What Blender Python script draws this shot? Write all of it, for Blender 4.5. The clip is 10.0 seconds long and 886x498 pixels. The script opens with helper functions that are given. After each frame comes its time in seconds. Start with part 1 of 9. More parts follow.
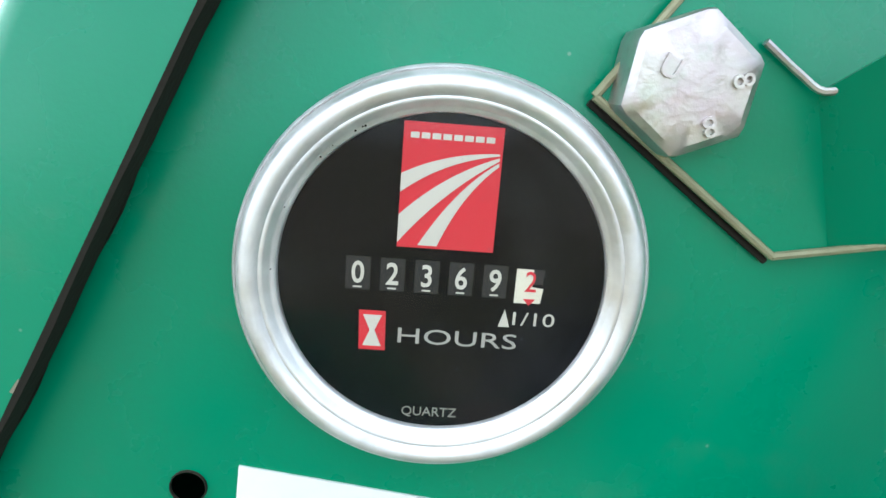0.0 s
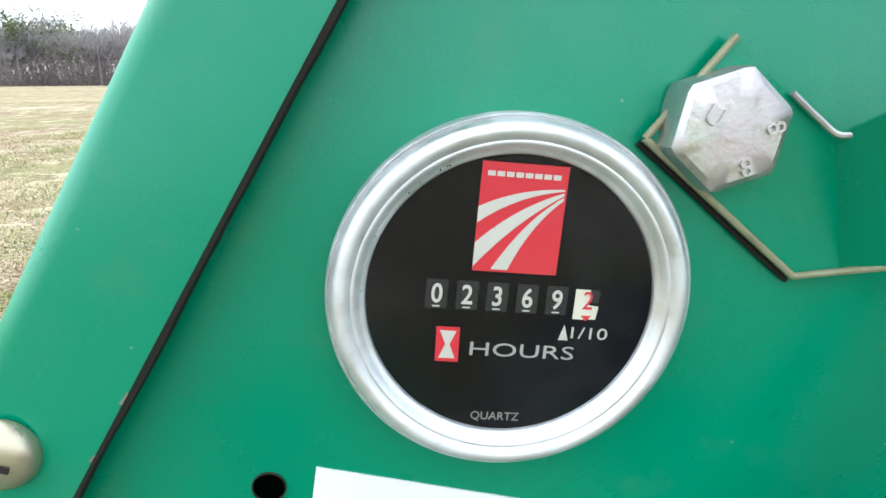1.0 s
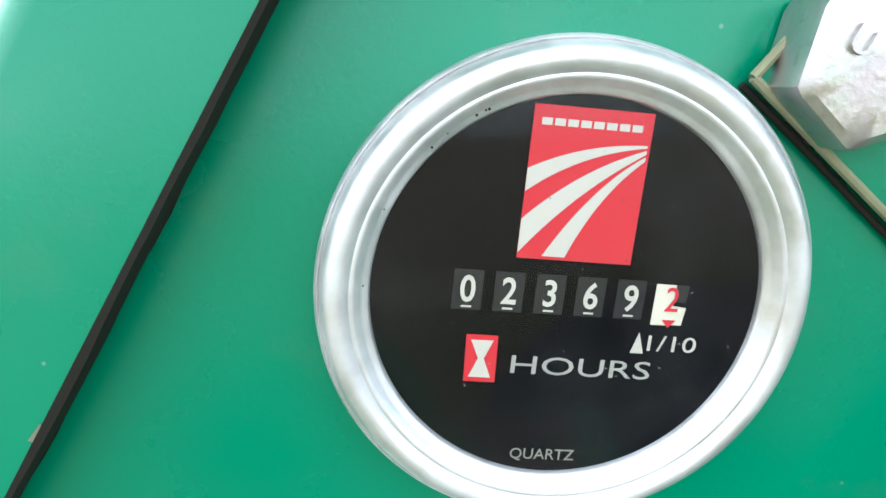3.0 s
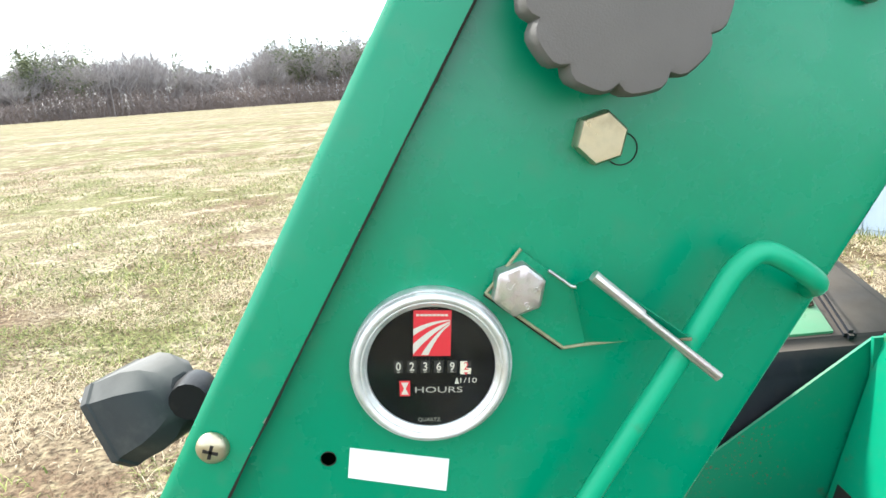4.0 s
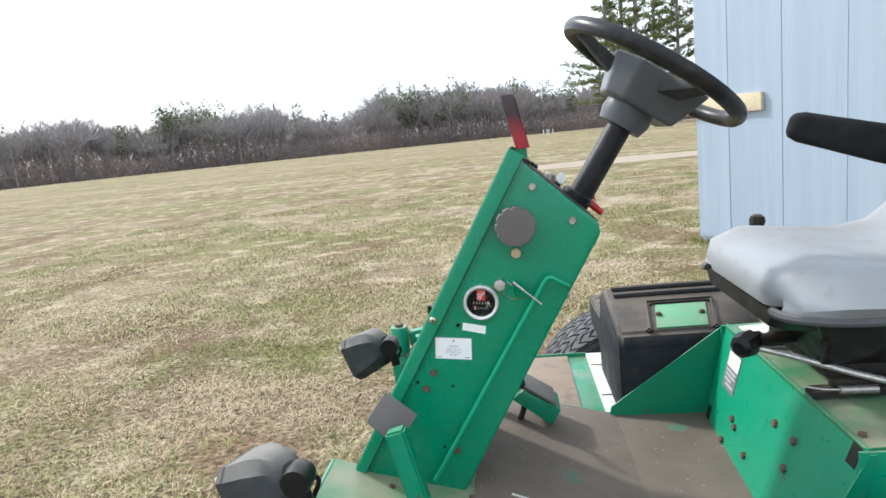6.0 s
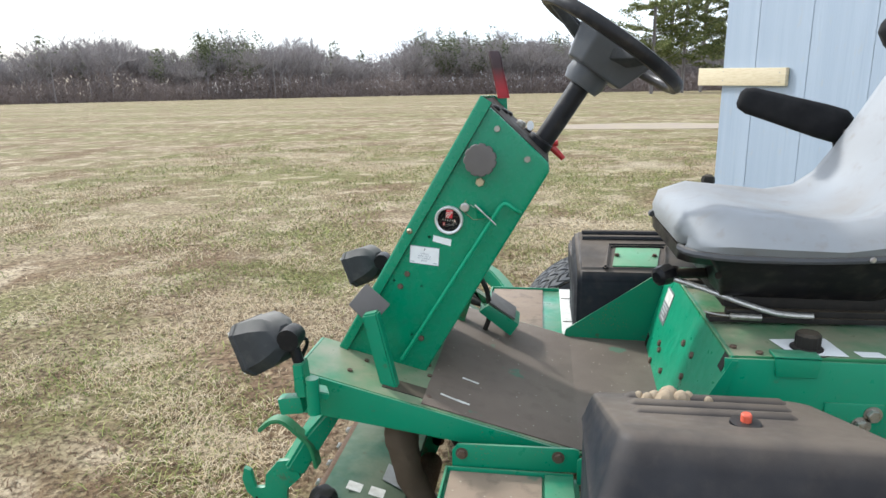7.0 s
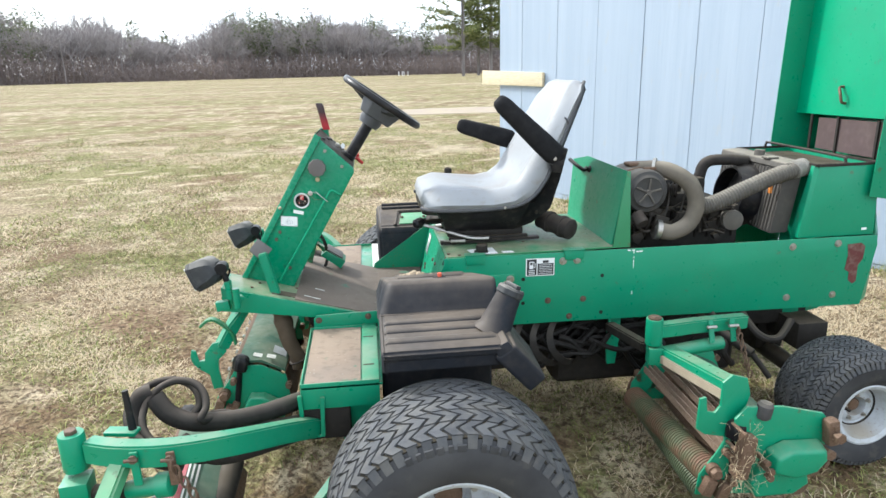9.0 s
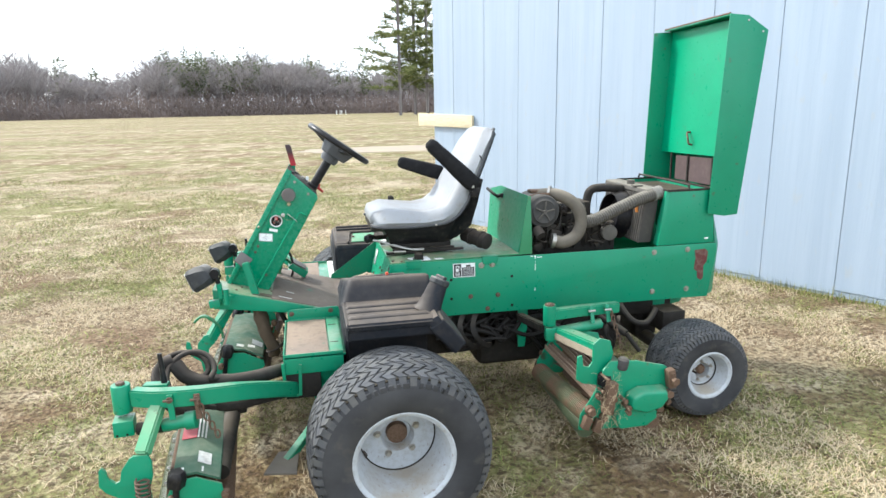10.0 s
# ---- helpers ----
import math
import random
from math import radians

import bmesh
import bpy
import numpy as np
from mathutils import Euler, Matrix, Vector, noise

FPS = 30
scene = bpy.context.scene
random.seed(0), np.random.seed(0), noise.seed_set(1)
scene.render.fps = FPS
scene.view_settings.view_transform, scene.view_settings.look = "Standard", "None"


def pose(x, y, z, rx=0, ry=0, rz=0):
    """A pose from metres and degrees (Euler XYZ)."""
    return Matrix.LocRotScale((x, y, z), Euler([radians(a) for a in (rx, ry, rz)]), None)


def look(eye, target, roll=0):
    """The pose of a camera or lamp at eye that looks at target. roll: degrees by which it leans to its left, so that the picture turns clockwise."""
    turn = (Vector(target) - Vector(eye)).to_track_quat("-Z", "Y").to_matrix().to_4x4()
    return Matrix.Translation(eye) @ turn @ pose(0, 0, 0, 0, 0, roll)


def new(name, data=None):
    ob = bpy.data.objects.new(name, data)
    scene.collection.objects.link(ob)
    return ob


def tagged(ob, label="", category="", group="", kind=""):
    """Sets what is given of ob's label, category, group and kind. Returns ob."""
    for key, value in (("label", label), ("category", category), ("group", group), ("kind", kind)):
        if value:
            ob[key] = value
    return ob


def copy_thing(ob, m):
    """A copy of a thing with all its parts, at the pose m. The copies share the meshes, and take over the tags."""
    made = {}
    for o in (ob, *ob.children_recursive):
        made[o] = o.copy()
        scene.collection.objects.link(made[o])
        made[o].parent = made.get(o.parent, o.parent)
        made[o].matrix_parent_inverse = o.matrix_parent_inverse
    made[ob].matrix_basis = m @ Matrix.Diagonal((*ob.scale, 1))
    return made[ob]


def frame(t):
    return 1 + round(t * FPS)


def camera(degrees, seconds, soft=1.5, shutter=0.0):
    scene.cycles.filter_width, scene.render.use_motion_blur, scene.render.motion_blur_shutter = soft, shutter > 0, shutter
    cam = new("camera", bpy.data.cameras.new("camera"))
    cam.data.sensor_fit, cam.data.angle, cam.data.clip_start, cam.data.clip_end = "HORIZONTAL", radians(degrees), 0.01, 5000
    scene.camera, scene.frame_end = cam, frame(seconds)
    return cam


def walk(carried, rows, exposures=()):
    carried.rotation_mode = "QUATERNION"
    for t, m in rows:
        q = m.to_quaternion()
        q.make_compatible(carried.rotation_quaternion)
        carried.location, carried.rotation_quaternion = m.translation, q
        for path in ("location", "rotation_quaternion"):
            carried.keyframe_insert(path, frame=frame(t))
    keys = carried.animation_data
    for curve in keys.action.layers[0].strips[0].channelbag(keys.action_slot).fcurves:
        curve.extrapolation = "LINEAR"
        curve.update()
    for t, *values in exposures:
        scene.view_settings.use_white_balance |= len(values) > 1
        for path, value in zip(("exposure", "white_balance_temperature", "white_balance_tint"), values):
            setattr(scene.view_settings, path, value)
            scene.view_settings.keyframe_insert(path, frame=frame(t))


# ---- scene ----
# Camera path: seconds, x, y, z, heading, tilt, lean.
PATH = [
    (0.0, -0.0046, -0.0987, 1.0939, -1.59, -14.74, -0.68),
    (0.5, -0.0106, -0.0981, 1.0951, -1.96, -15.25, -1.13),
    (1.0, -0.0210, -0.1087, 1.1011, -4.14, -14.85, -0.23),
    (1.5, -0.0194, -0.1201, 1.1021, -4.55, -14.42, -0.59),
    (2.0, -0.0241, -0.0875, 1.0920, -4.63, -14.61, 0.53),
    (2.5, -0.0243, -0.0725, 1.0834, -4.78, -14.38, 0.43),
    (3.0, -0.0236, -0.0807, 1.0913, -4.57, -14.96, 0.06),
    (3.2, -0.0198, -0.0906, 1.0958, -4.27, -13.84, 0.43),
    (4.3, 0.0019, -0.3416, 1.2143, -1.93, -14.24, -5.36),
    (4.5, 0.0061, -0.4292, 1.2480, -1.31, -14.45, -5.34),
    (5.0, 0.0034, -0.6535, 1.3079, 1.59, -13.77, -7.55),
    (5.5, 0.0216, -0.8755, 1.3418, 5.08, -10.57, -9.27),
    (5.7, 0.0335, -0.9708, 1.3589, 5.32, -9.75, -7.74),
    (6.8, 0.1712, -1.2881, 1.3223, 9.43, -12.04, -2.12),
    (7.0, 0.1923, -1.3438, 1.3388, 8.85, -13.99, -1.08),
    (7.5, 0.2400, -1.5382, 1.3757, 6.97, -16.67, -0.64),
    (8.0, 0.2015, -1.8398, 1.4398, -0.59, -17.87, -2.13),
    (8.5, 0.2119, -2.1644, 1.5054, -5.35, -17.61, 0.08),
    (9.0, 0.2600, -2.5491, 1.5630, -6.54, -15.82, -1.29),
    (9.5, 0.1885, -2.9242, 1.5975, -8.93, -13.35, -1.29),
    (10.0, 0.1432, -3.2817, 1.6218, -12.09, -12.67, -0.96),
]


def aim(x, y, z, yaw, tilt, lean):
    a, b = radians(yaw), radians(tilt)
    ahead = Vector((-math.sin(a) * math.cos(b), math.cos(a) * math.cos(b), math.sin(b)))
    return look((x, y, z), Vector((x, y, z)) + ahead, lean)


cam = camera(68.86, 10.0, soft=1.5)
# ---- end of path ----
# seconds, stops, kelvin, tint: the clip's own camera adapts as it draws back
EXPOSURES = [(0.0, 1.13, 5850, 5), (1.6, 1.15, 5850, 5), (2.1, 1.07, 5900, 5), (2.5, 0.98, 5950, 5), (3.0, 1.38, 5850, 5), (3.2, 1.38, 5850, 5), (4.5, 1.17, 6150, 4), (5.5, 0.67, 6000, 8), (7.5, 0.42, 6000, 8), (8.2, 0.44, 6000, 7), (9.0, 0.82, 6020, 7), (10.0, 0.90, 6050, 7)]
walk(cam, [(r[0], aim(*r[1:])) for r in PATH], exposures=EXPOSURES)

# ---- world and sun ----
SUN_AZ, SUN_EL = -55.0, 40.0  # degrees: from +y towards +x, and above the horizon


def make_world():
    w = bpy.data.worlds.new("sky")
    w.use_nodes = True
    scene.world = w
    nt = w.node_tree
    nt.nodes.clear()
    out = nt.nodes.new("ShaderNodeOutputWorld")
    bg = nt.nodes.new("ShaderNodeBackground")
    sky = nt.nodes.new("ShaderNodeTexSky")
    sky.sky_type = "NISHITA"
    sky.sun_disc = False
    sky.sun_elevation = radians(SUN_EL)
    sky.sun_rotation = radians(SUN_AZ)
    sky.air_density, sky.dust_density, sky.ozone_density = 1.0, 2.5, 1.0
    # thin high cloud over a pale blue
    co = nt.nodes.new("ShaderNodeTexCoord")
    mp = nt.nodes.new("ShaderNodeMapping")
    mp.inputs["Scale"].default_value = (1.0, 1.0, 3.0)
    no = nt.nodes.new("ShaderNodeTexNoise")
    no.inputs["Scale"].default_value = 1.7
    no.inputs["Detail"].default_value = 7.0
    no.inputs["Roughness"].default_value = 0.55
    ramp = nt.nodes.new("ShaderNodeValToRGB")
    ramp.color_ramp.elements[0].position, ramp.color_ramp.elements[0].color = 0.36, (0.25, 0.25, 0.25, 1)
    ramp.color_ramp.elements[1].position, ramp.color_ramp.elements[1].color = 0.60, (1, 1, 1, 1)
    mix = nt.nodes.new("ShaderNodeMix")
    mix.data_type = "RGBA"
    mix.inputs["B"].default_value = (9.6, 10.0, 10.6, 1)
    link = nt.links.new
    link(co.outputs["Generated"], mp.inputs["Vector"])
    link(mp.outputs["Vector"], no.inputs["Vector"])
    link(no.outputs["Fac"], ramp.inputs["Fac"])
    link(ramp.outputs["Color"], mix.inputs["Factor"])
    link(sky.outputs["Color"], mix.inputs["A"])
    link(mix.outputs["Result"], bg.inputs["Color"])
    bg.inputs["Strength"].default_value = 0.15
    link(bg.outputs["Background"], out.inputs["Surface"])


make_world()
az, el = radians(SUN_AZ), radians(SUN_EL)
to_sun = Vector((math.sin(az) * math.cos(el), math.cos(az) * math.cos(el), math.sin(el)))
sun = new("sun", bpy.data.lights.new("sun", "SUN"))
sun.data.energy, sun.data.angle, sun.data.color = 2.9, radians(5.0), (1.0, 0.96, 0.90)
sun.matrix_world = look(to_sun * 50, (0, 0, 0))

# ---- materials ----


class Mat:
    """A node material that is put together step by step."""

    def __init__(self, name, color=(0.5, 0.5, 0.5), rough=0.5, metal=0.0, spec=0.5):
        self.m = bpy.data.materials.new(name)
        self.m.use_nodes = True
        self.nt = self.m.node_tree
        self.b = self.nt.nodes["Principled BSDF"]
        self.b.inputs["Roughness"].default_value = rough
        self.b.inputs["Metallic"].default_value = metal
        self.b.inputs["Specular IOR Level"].default_value = spec
        rgb = self.nt.nodes.new("ShaderNodeRGB")
        rgb.outputs[0].default_value = (*color, 1)
        self.col = rgb.outputs[0]
        tc = self.nt.nodes.new("ShaderNodeTexCoord")
        self.co = tc.outputs["Object"]
        self.height = None

    def link(self, a, b):
        self.nt.links.new(a, b)

    def stretch(self, sx, sy, sz):
        mp = self.nt.nodes.new("ShaderNodeMapping")
        mp.inputs["Scale"].default_value = (sx, sy, sz)
        self.link(self.co, mp.inputs["Vector"])
        return mp.outputs["Vector"]

    def noise(self, scale, lo=0.4, hi=0.6, detail=4.0, co=None, rough=0.55):
        n = self.nt.nodes.new("ShaderNodeTexNoise")
        n.inputs["Scale"].default_value, n.inputs["Detail"].default_value, n.inputs["Roughness"].default_value = scale, detail, rough
        self.link(co or self.co, n.inputs["Vector"])
        return self.ramp(n.outputs["Fac"], lo, hi)

    def specks(self, scale, size, co=None):
        v = self.nt.nodes.new("ShaderNodeTexVoronoi")
        v.inputs["Scale"].default_value = scale
        self.link(co or self.co, v.inputs["Vector"])
        return self.ramp(v.outputs["Distance"], size, size * 0.5)

    def wave(self, scale, distort, direction="X", co=None):
        w = self.nt.nodes.new("ShaderNodeTexWave")
        w.bands_direction = direction
        w.inputs["Scale"].default_value, w.inputs["Distortion"].default_value = scale, distort
        w.inputs["Detail"].default_value = 3.0
        self.link(co or self.co, w.inputs["Vector"])
        return w.outputs["Fac"]

    def ramp(self, fac, lo, hi):
        r = self.nt.nodes.new("ShaderNodeMapRange")
        r.inputs["From Min"].default_value, r.inputs["From Max"].default_value = lo, hi
        self.link(fac, r.inputs["Value"])
        return r.outputs["Result"]

    def times(self, a, k):
        n = self.nt.nodes.new("ShaderNodeMath")
        n.operation = "MULTIPLY"
        self.link(a, n.inputs[0])
        if isinstance(k, (int, float)):
            n.inputs[1].default_value = k
        else:
            self.link(k, n.inputs[1])
        return n.outputs[0]

    def up(self, power=2.0):
        """How far a face looks upwards: where dust settles."""
        g = self.nt.nodes.new("ShaderNodeNewGeometry")
        s = self.nt.nodes.new("ShaderNodeSeparateXYZ")
        self.link(g.outputs["Normal"], s.inputs[0])
        return self.ramp(s.outputs["Z"], 0.35, 0.95)

    def mix(self, fac, color):
        n = self.nt.nodes.new("ShaderNodeMix")
        n.data_type = "RGBA"
        if isinstance(fac, (int, float)):
            n.inputs["Factor"].default_value = fac
        else:
            self.link(fac, n.inputs["Factor"])
        self.link(self.col, n.inputs["A"])
        if hasattr(color, "links"):
            self.link(color, n.inputs["B"])
        else:
            n.inputs["B"].default_value = (*color, 1)
        self.col = n.outputs["Result"]
        return self

    def vary(self, amount=0.15, island=False):
        """Lighter or darker from piece to piece."""
        if island:
            src = self.nt.nodes.new("ShaderNodeNewGeometry").outputs["Random Per Island"]
        else:
            src = self.nt.nodes.new("ShaderNodeObjectInfo").outputs["Random"]
        h = self.nt.nodes.new("ShaderNodeHueSaturation")
        self.link(self.ramp2(src, 1 - amount, 1 + amount), h.inputs["Value"])
        self.link(self.col, h.inputs["Color"])
        self.col = h.outputs["Color"]
        return self

    def ramp2(self, fac, a, b):
        r = self.nt.nodes.new("ShaderNodeMapRange")
        r.inputs["To Min"].default_value, r.inputs["To Max"].default_value = a, b
        self.link(fac, r.inputs["Value"])
        return r.outputs["Result"]

    def roughen(self, fac, a, b):
        self.link(self.ramp2(fac, a, b), self.b.inputs["Roughness"])
        return self

    def bump(self, fac, dist, strength=0.5):
        n = self.nt.nodes.new("ShaderNodeBump")
        n.inputs["Distance"].default_value, n.inputs["Strength"].default_value = dist, strength
        self.link(fac, n.inputs["Height"])
        if self.height is not None:
            self.link(self.height, n.inputs["Normal"])
        self.height = n.outputs["Normal"]
        return self

    def done(self):
        self.link(self.col, self.b.inputs["Base Color"])
        if self.height is not None:
            self.link(self.height, self.b.inputs["Normal"])
        return self.m


def paint(name, color, dust=0.35, rust=True, rough=0.32, spec=0.32):
    m = Mat(name, color, rough, spec=spec)
    m.mix(m.times(m.noise(7.0, 0.35, 0.7), 0.35), tuple(c * 0.75 for c in color))
    m.mix(m.times(m.noise(60.0, 0.56, 0.78, 6.0), 0.16), (0.12, 0.20, 0.12))
    m.mix(m.times(m.up(), m.times(m.noise(9.0, 0.3, 0.62, 6.0), dust)), (0.27, 0.25, 0.17))
    m.mix(m.times(m.specks(95.0, 0.035), 0.35), (0.32, 0.42, 0.33))
    m.mix(m.times(m.noise(5.0, 0.62, 0.68, 3.0), m.noise(240.0, 0.60, 0.68, 6.0)), (0.16, 0.10, 0.06))
    if rust:
        m.mix(m.times(m.noise(23.0, 0.66, 0.72, 8.0), 0.5), (0.10, 0.055, 0.03))
    m.roughen(m.noise(40.0, 0.3, 0.7, 5.0), rough * 0.8, rough * 1.5)
    m.bump(m.noise(900.0, 0.2, 0.8, 2.0), 0.0002, 0.10)
    m.bump(m.noise(6.0, 0.2, 0.8, 2.0), 0.003, 0.10)
    return m.done()


def plastic(name, color, dust=(0.20, 0.17, 0.13), amount=0.8, rough=0.5, grain=700.0):
    m = Mat(name, color, rough, spec=0.22)
    m.mix(m.times(m.noise(12.0, 0.3, 0.7), 0.5), tuple(c * 1.4 for c in color))
    m.mix(m.times(m.up(), m.times(m.noise(6.0, 0.10, 0.55, 7.0), amount)), dust)
    m.mix(m.times(m.noise(35.0, 0.5, 0.8, 6.0), 0.16), dust)
    m.mix(m.times(m.noise(4.0, 0.45, 0.7, 6.0), 0.07), dust)
    m.roughen(m.noise(20.0, 0.3, 0.7), rough * 0.8, min(1.0, rough * 1.4))
    m.bump(m.noise(grain, 0.2, 0.8, 2.0), 0.0004, 0.25)
    return m.done()


def metal(name, color, rough=0.35, rust=0.3, metallic=0.9):
    m = Mat(name, color, rough, metallic)
    m.mix(m.times(m.noise(90.0, 0.5, 0.7, 6.0), rust), (0.13, 0.08, 0.045))
    m.mix(m.times(m.noise(300.0, 0.4, 0.7, 3.0), 0.25), tuple(c * 0.6 for c in color))
    m.roughen(m.noise(160.0, 0.3, 0.7, 4.0), rough * 0.7, min(1.0, rough * 1.5))
    m.bump(m.noise(1200.0, 0.2, 0.8, 2.0), 0.0001, 0.2)
    return m.done()


def zinc(name):
    """Bright zinc plating with a faint pink and green bloom."""
    m = Mat(name, (0.56, 0.54, 0.50), 0.36, 0.9)
    m.mix(m.times(m.noise(160.0, 0.42, 0.62, 3.0), 0.6), (0.54, 0.44, 0.47))
    m.mix(m.times(m.noise(210.0, 0.5, 0.68, 3.0), 0.5), (0.46, 0.52, 0.43))
    m.mix(m.times(m.noise(500.0, 0.55, 0.75, 5.0), 0.4), (0.22, 0.19, 0.15))
    m.roughen(m.noise(300.0, 0.3, 0.7, 4.0), 0.28, 0.5)
    m.bump(m.noise(900.0, 0.2, 0.8, 3.0), 0.00015, 0.3)
    return m.done()


def flat(name, color, rough=0.55, dirt=0.15):
    m = Mat(name, color, rough)
    m.mix(m.times(m.noise(45.0, 0.45, 0.75, 6.0), dirt), (0.25, 0.22, 0.17))
    m.mix(m.times(m.noise(400.0, 0.5, 0.8, 3.0), dirt), tuple(c * 0.7 for c in color))
    return m.done()


GREEN = paint("green_paint", (0.010, 0.245, 0.126), dust=0.5, spec=0.45)
GREEN_CLEAN = paint("green_paint_console", (0.005, 0.215, 0.106), dust=0.12, rust=False, rough=0.24, spec=0.42)
GREEN_PALE = paint("dusty_green_deck", (0.035, 0.20, 0.085), dust=0.85)
GREEN_PLATE = paint("pale_green_plate", (0.10, 0.36, 0.18), dust=0.5)
BLACK = plastic("black_plastic", (0.007, 0.007, 0.009), amount=0.15, rough=0.36)
TANK = plastic("black_tank_plastic", (0.014, 0.016, 0.021), dust=(0.122, 0.098, 0.076), amount=0.95, rough=0.60, grain=500.0)
KNOB = plastic("grey_knob_plastic", (0.120, 0.108, 0.100), dust=(0.2, 0.18, 0.16), amount=0.4, rough=0.6, grain=1500.0)
LAMP = plastic("grey_black_lamp_housing", (0.034, 0.036, 0.038), dust=(0.23, 0.21, 0.18), amount=0.7, rough=0.6)
RUBBER = plastic("hose_rubber", (0.022, 0.019, 0.017), dust=(0.12, 0.095, 0.072), amount=0.6, rough=0.7)
DARK = plastic("oily_dark_metal", (0.018, 0.016, 0.014), dust=(0.10, 0.08, 0.055), amount=0.8, rough=0.6)
HOSE = plastic("grey_hose", (0.085, 0.078, 0.068), dust=(0.26, 0.23, 0.18), amount=0.8, rough=0.7)
CANVAS = plastic("dirty_hose_cover", (0.080, 0.057, 0.038), dust=(0.20, 0.15, 0.10), amount=0.7, rough=0.9)
INTAKE = plastic("dusty_intake_rubber", (0.115, 0.100, 0.080), dust=(0.28, 0.24, 0.18), amount=0.7, rough=0.85)
RED = flat("red_plastic", (0.50, 0.015, 0.02), 0.4, 0.3)
REDPATCH = flat("faded_red_sticker", (0.105, 0.022, 0.020), 0.6, 0.6)
WHITE = flat("white_sticker", (0.80, 0.80, 0.78), 0.5, 0.10)
WHITEPLATE = flat("worn_white_plate", (0.66, 0.64, 0.58), 0.55, 0.55)
PRINT = flat("black_print", (0.02, 0.02, 0.022), 0.5, 0.1)
GREYPRINT = flat("grey_print", (0.20, 0.21, 0.24), 0.5, 0.1)
PLATEGREY = flat("dull_plate_grey", (0.15, 0.155, 0.16), 0.45, 0.3)
SILVERPRINT = flat("silver_decal", (0.42, 0.43, 0.43), 0.4, 0.4)
STEEL = metal("bolt_steel", (0.42, 0.40, 0.36), 0.38, 0.35)
ZINC = zinc("zinc_bolt_steel")
BRASS = metal("yellow_zinc_screw", (0.52, 0.455, 0.32), 0.32, 0.55)
RUSTY = metal("rusty_steel", (0.16, 0.10, 0.065), 0.65, 0.8, 0.4)
RUSTBOLT = metal("rusty_bolt", (0.14, 0.095, 0.068), 0.6, 0.6, 0.5)
CHROME = metal("satin_bezel", (0.74, 0.735, 0.72), 0.44, 0.22, 0.8)
WIRE = metal("tarnished_wire", (0.30, 0.29, 0.17), 0.6, 0.5, 0.3)
# real dirt specks, and shade in seams and gaps put into the colour
SHADE_GRIME = plastic("seam_grime", (0.016, 0.014, 0.010), dust=(0.08, 0.065, 0.045), amount=0.5, rough=0.95)
UNIT_GREEN = paint("dull_unit_green", (0.040, 0.105, 0.066), dust=0.4, rough=0.6)


def make_rim():
    m = Mat("pale_grey_rim_paint", (0.45, 0.475, 0.50), 0.45)
    m.mix(m.times(m.noise(45.0, 0.45, 0.75, 6.0), 0.4), (0.25, 0.22, 0.17))
    m.mix(m.times(m.up(), m.noise(9.0, 0.25, 0.60, 6.0)), (0.34, 0.30, 0.24))
    m.mix(m.times(m.noise(70.0, 0.62, 0.70, 6.0), 0.6), (0.16, 0.09, 0.05))
    return m.done()


RIM = make_rim()
BLADE = metal("pale_rusty_blades", (0.27, 0.19, 0.135), 0.7, 0.5, 0.2)


def make_floor_mat(name, a, b):
    m = Mat(name, a, 0.8)
    m.mix(m.noise(4.0, 0.35, 0.65, 6.0), b)
    m.mix(m.times(m.noise(26.0, 0.52, 0.7, 8.0), 0.55), (0.105, 0.078, 0.056))
    m.mix(m.times(m.noise(2.2, 0.5, 0.66, 5.0), 0.5), (0.15, 0.12, 0.10))
    m.mix(m.times(m.specks(38.0, 0.09), 0.7), (0.42, 0.38, 0.30))
    m.mix(m.times(m.noise(11.0, 0.66, 0.7, 3.0), 0.7), (0.06, 0.16, 0.10))
    m.bump(m.noise(420.0, 0.2, 0.8, 3.0), 0.001, 0.4)
    return m.done()


def make_vinyl():
    m = Mat("silver_grey_seat_vinyl", (0.275, 0.285, 0.295), 0.50, spec=0.35)
    m.mix(m.times(m.noise(5.0, 0.42, 0.65, 4.0), 0.3), (0.21, 0.215, 0.22))
    m.mix(m.times(m.noise(30.0, 0.55, 0.75, 6.0), 0.5), (0.20, 0.17, 0.14))
    m.mix(m.times(m.up(), m.times(m.noise(7.0, 0.40, 0.7, 5.0), 0.6)), (0.225, 0.20, 0.17))
    m.bump(m.noise(650.0, 0.2, 0.8, 2.0), 0.0005, 0.3)
    return m.done()


def make_tyre(name="tyre_rubber"):
    m = Mat(name, (0.032, 0.032, 0.034), 0.75, spec=0.3)
    m.mix(m.times(m.noise(5.0, 0.38, 0.65, 6.0), 0.8), (0.062, 0.061, 0.062))
    m.mix(m.times(m.noise(14.0, 0.56, 0.72, 6.0), 0.45), (0.115, 0.10, 0.08))
    m.bump(m.noise(300.0, 0.2, 0.8, 3.0), 0.0008, 0.4)
    return m.done()


def make_tread():
    m = Mat("tread_rubber", (0.070, 0.071, 0.074), 0.8, spec=0.3)
    m.vary(0.2, island=True)
    m.mix(m.times(m.noise(20.0, 0.4, 0.7, 6.0), 0.7), (0.125, 0.118, 0.105))
    m.bump(m.noise(260.0, 0.2, 0.8, 3.0), 0.001, 0.4)
    return m.done()


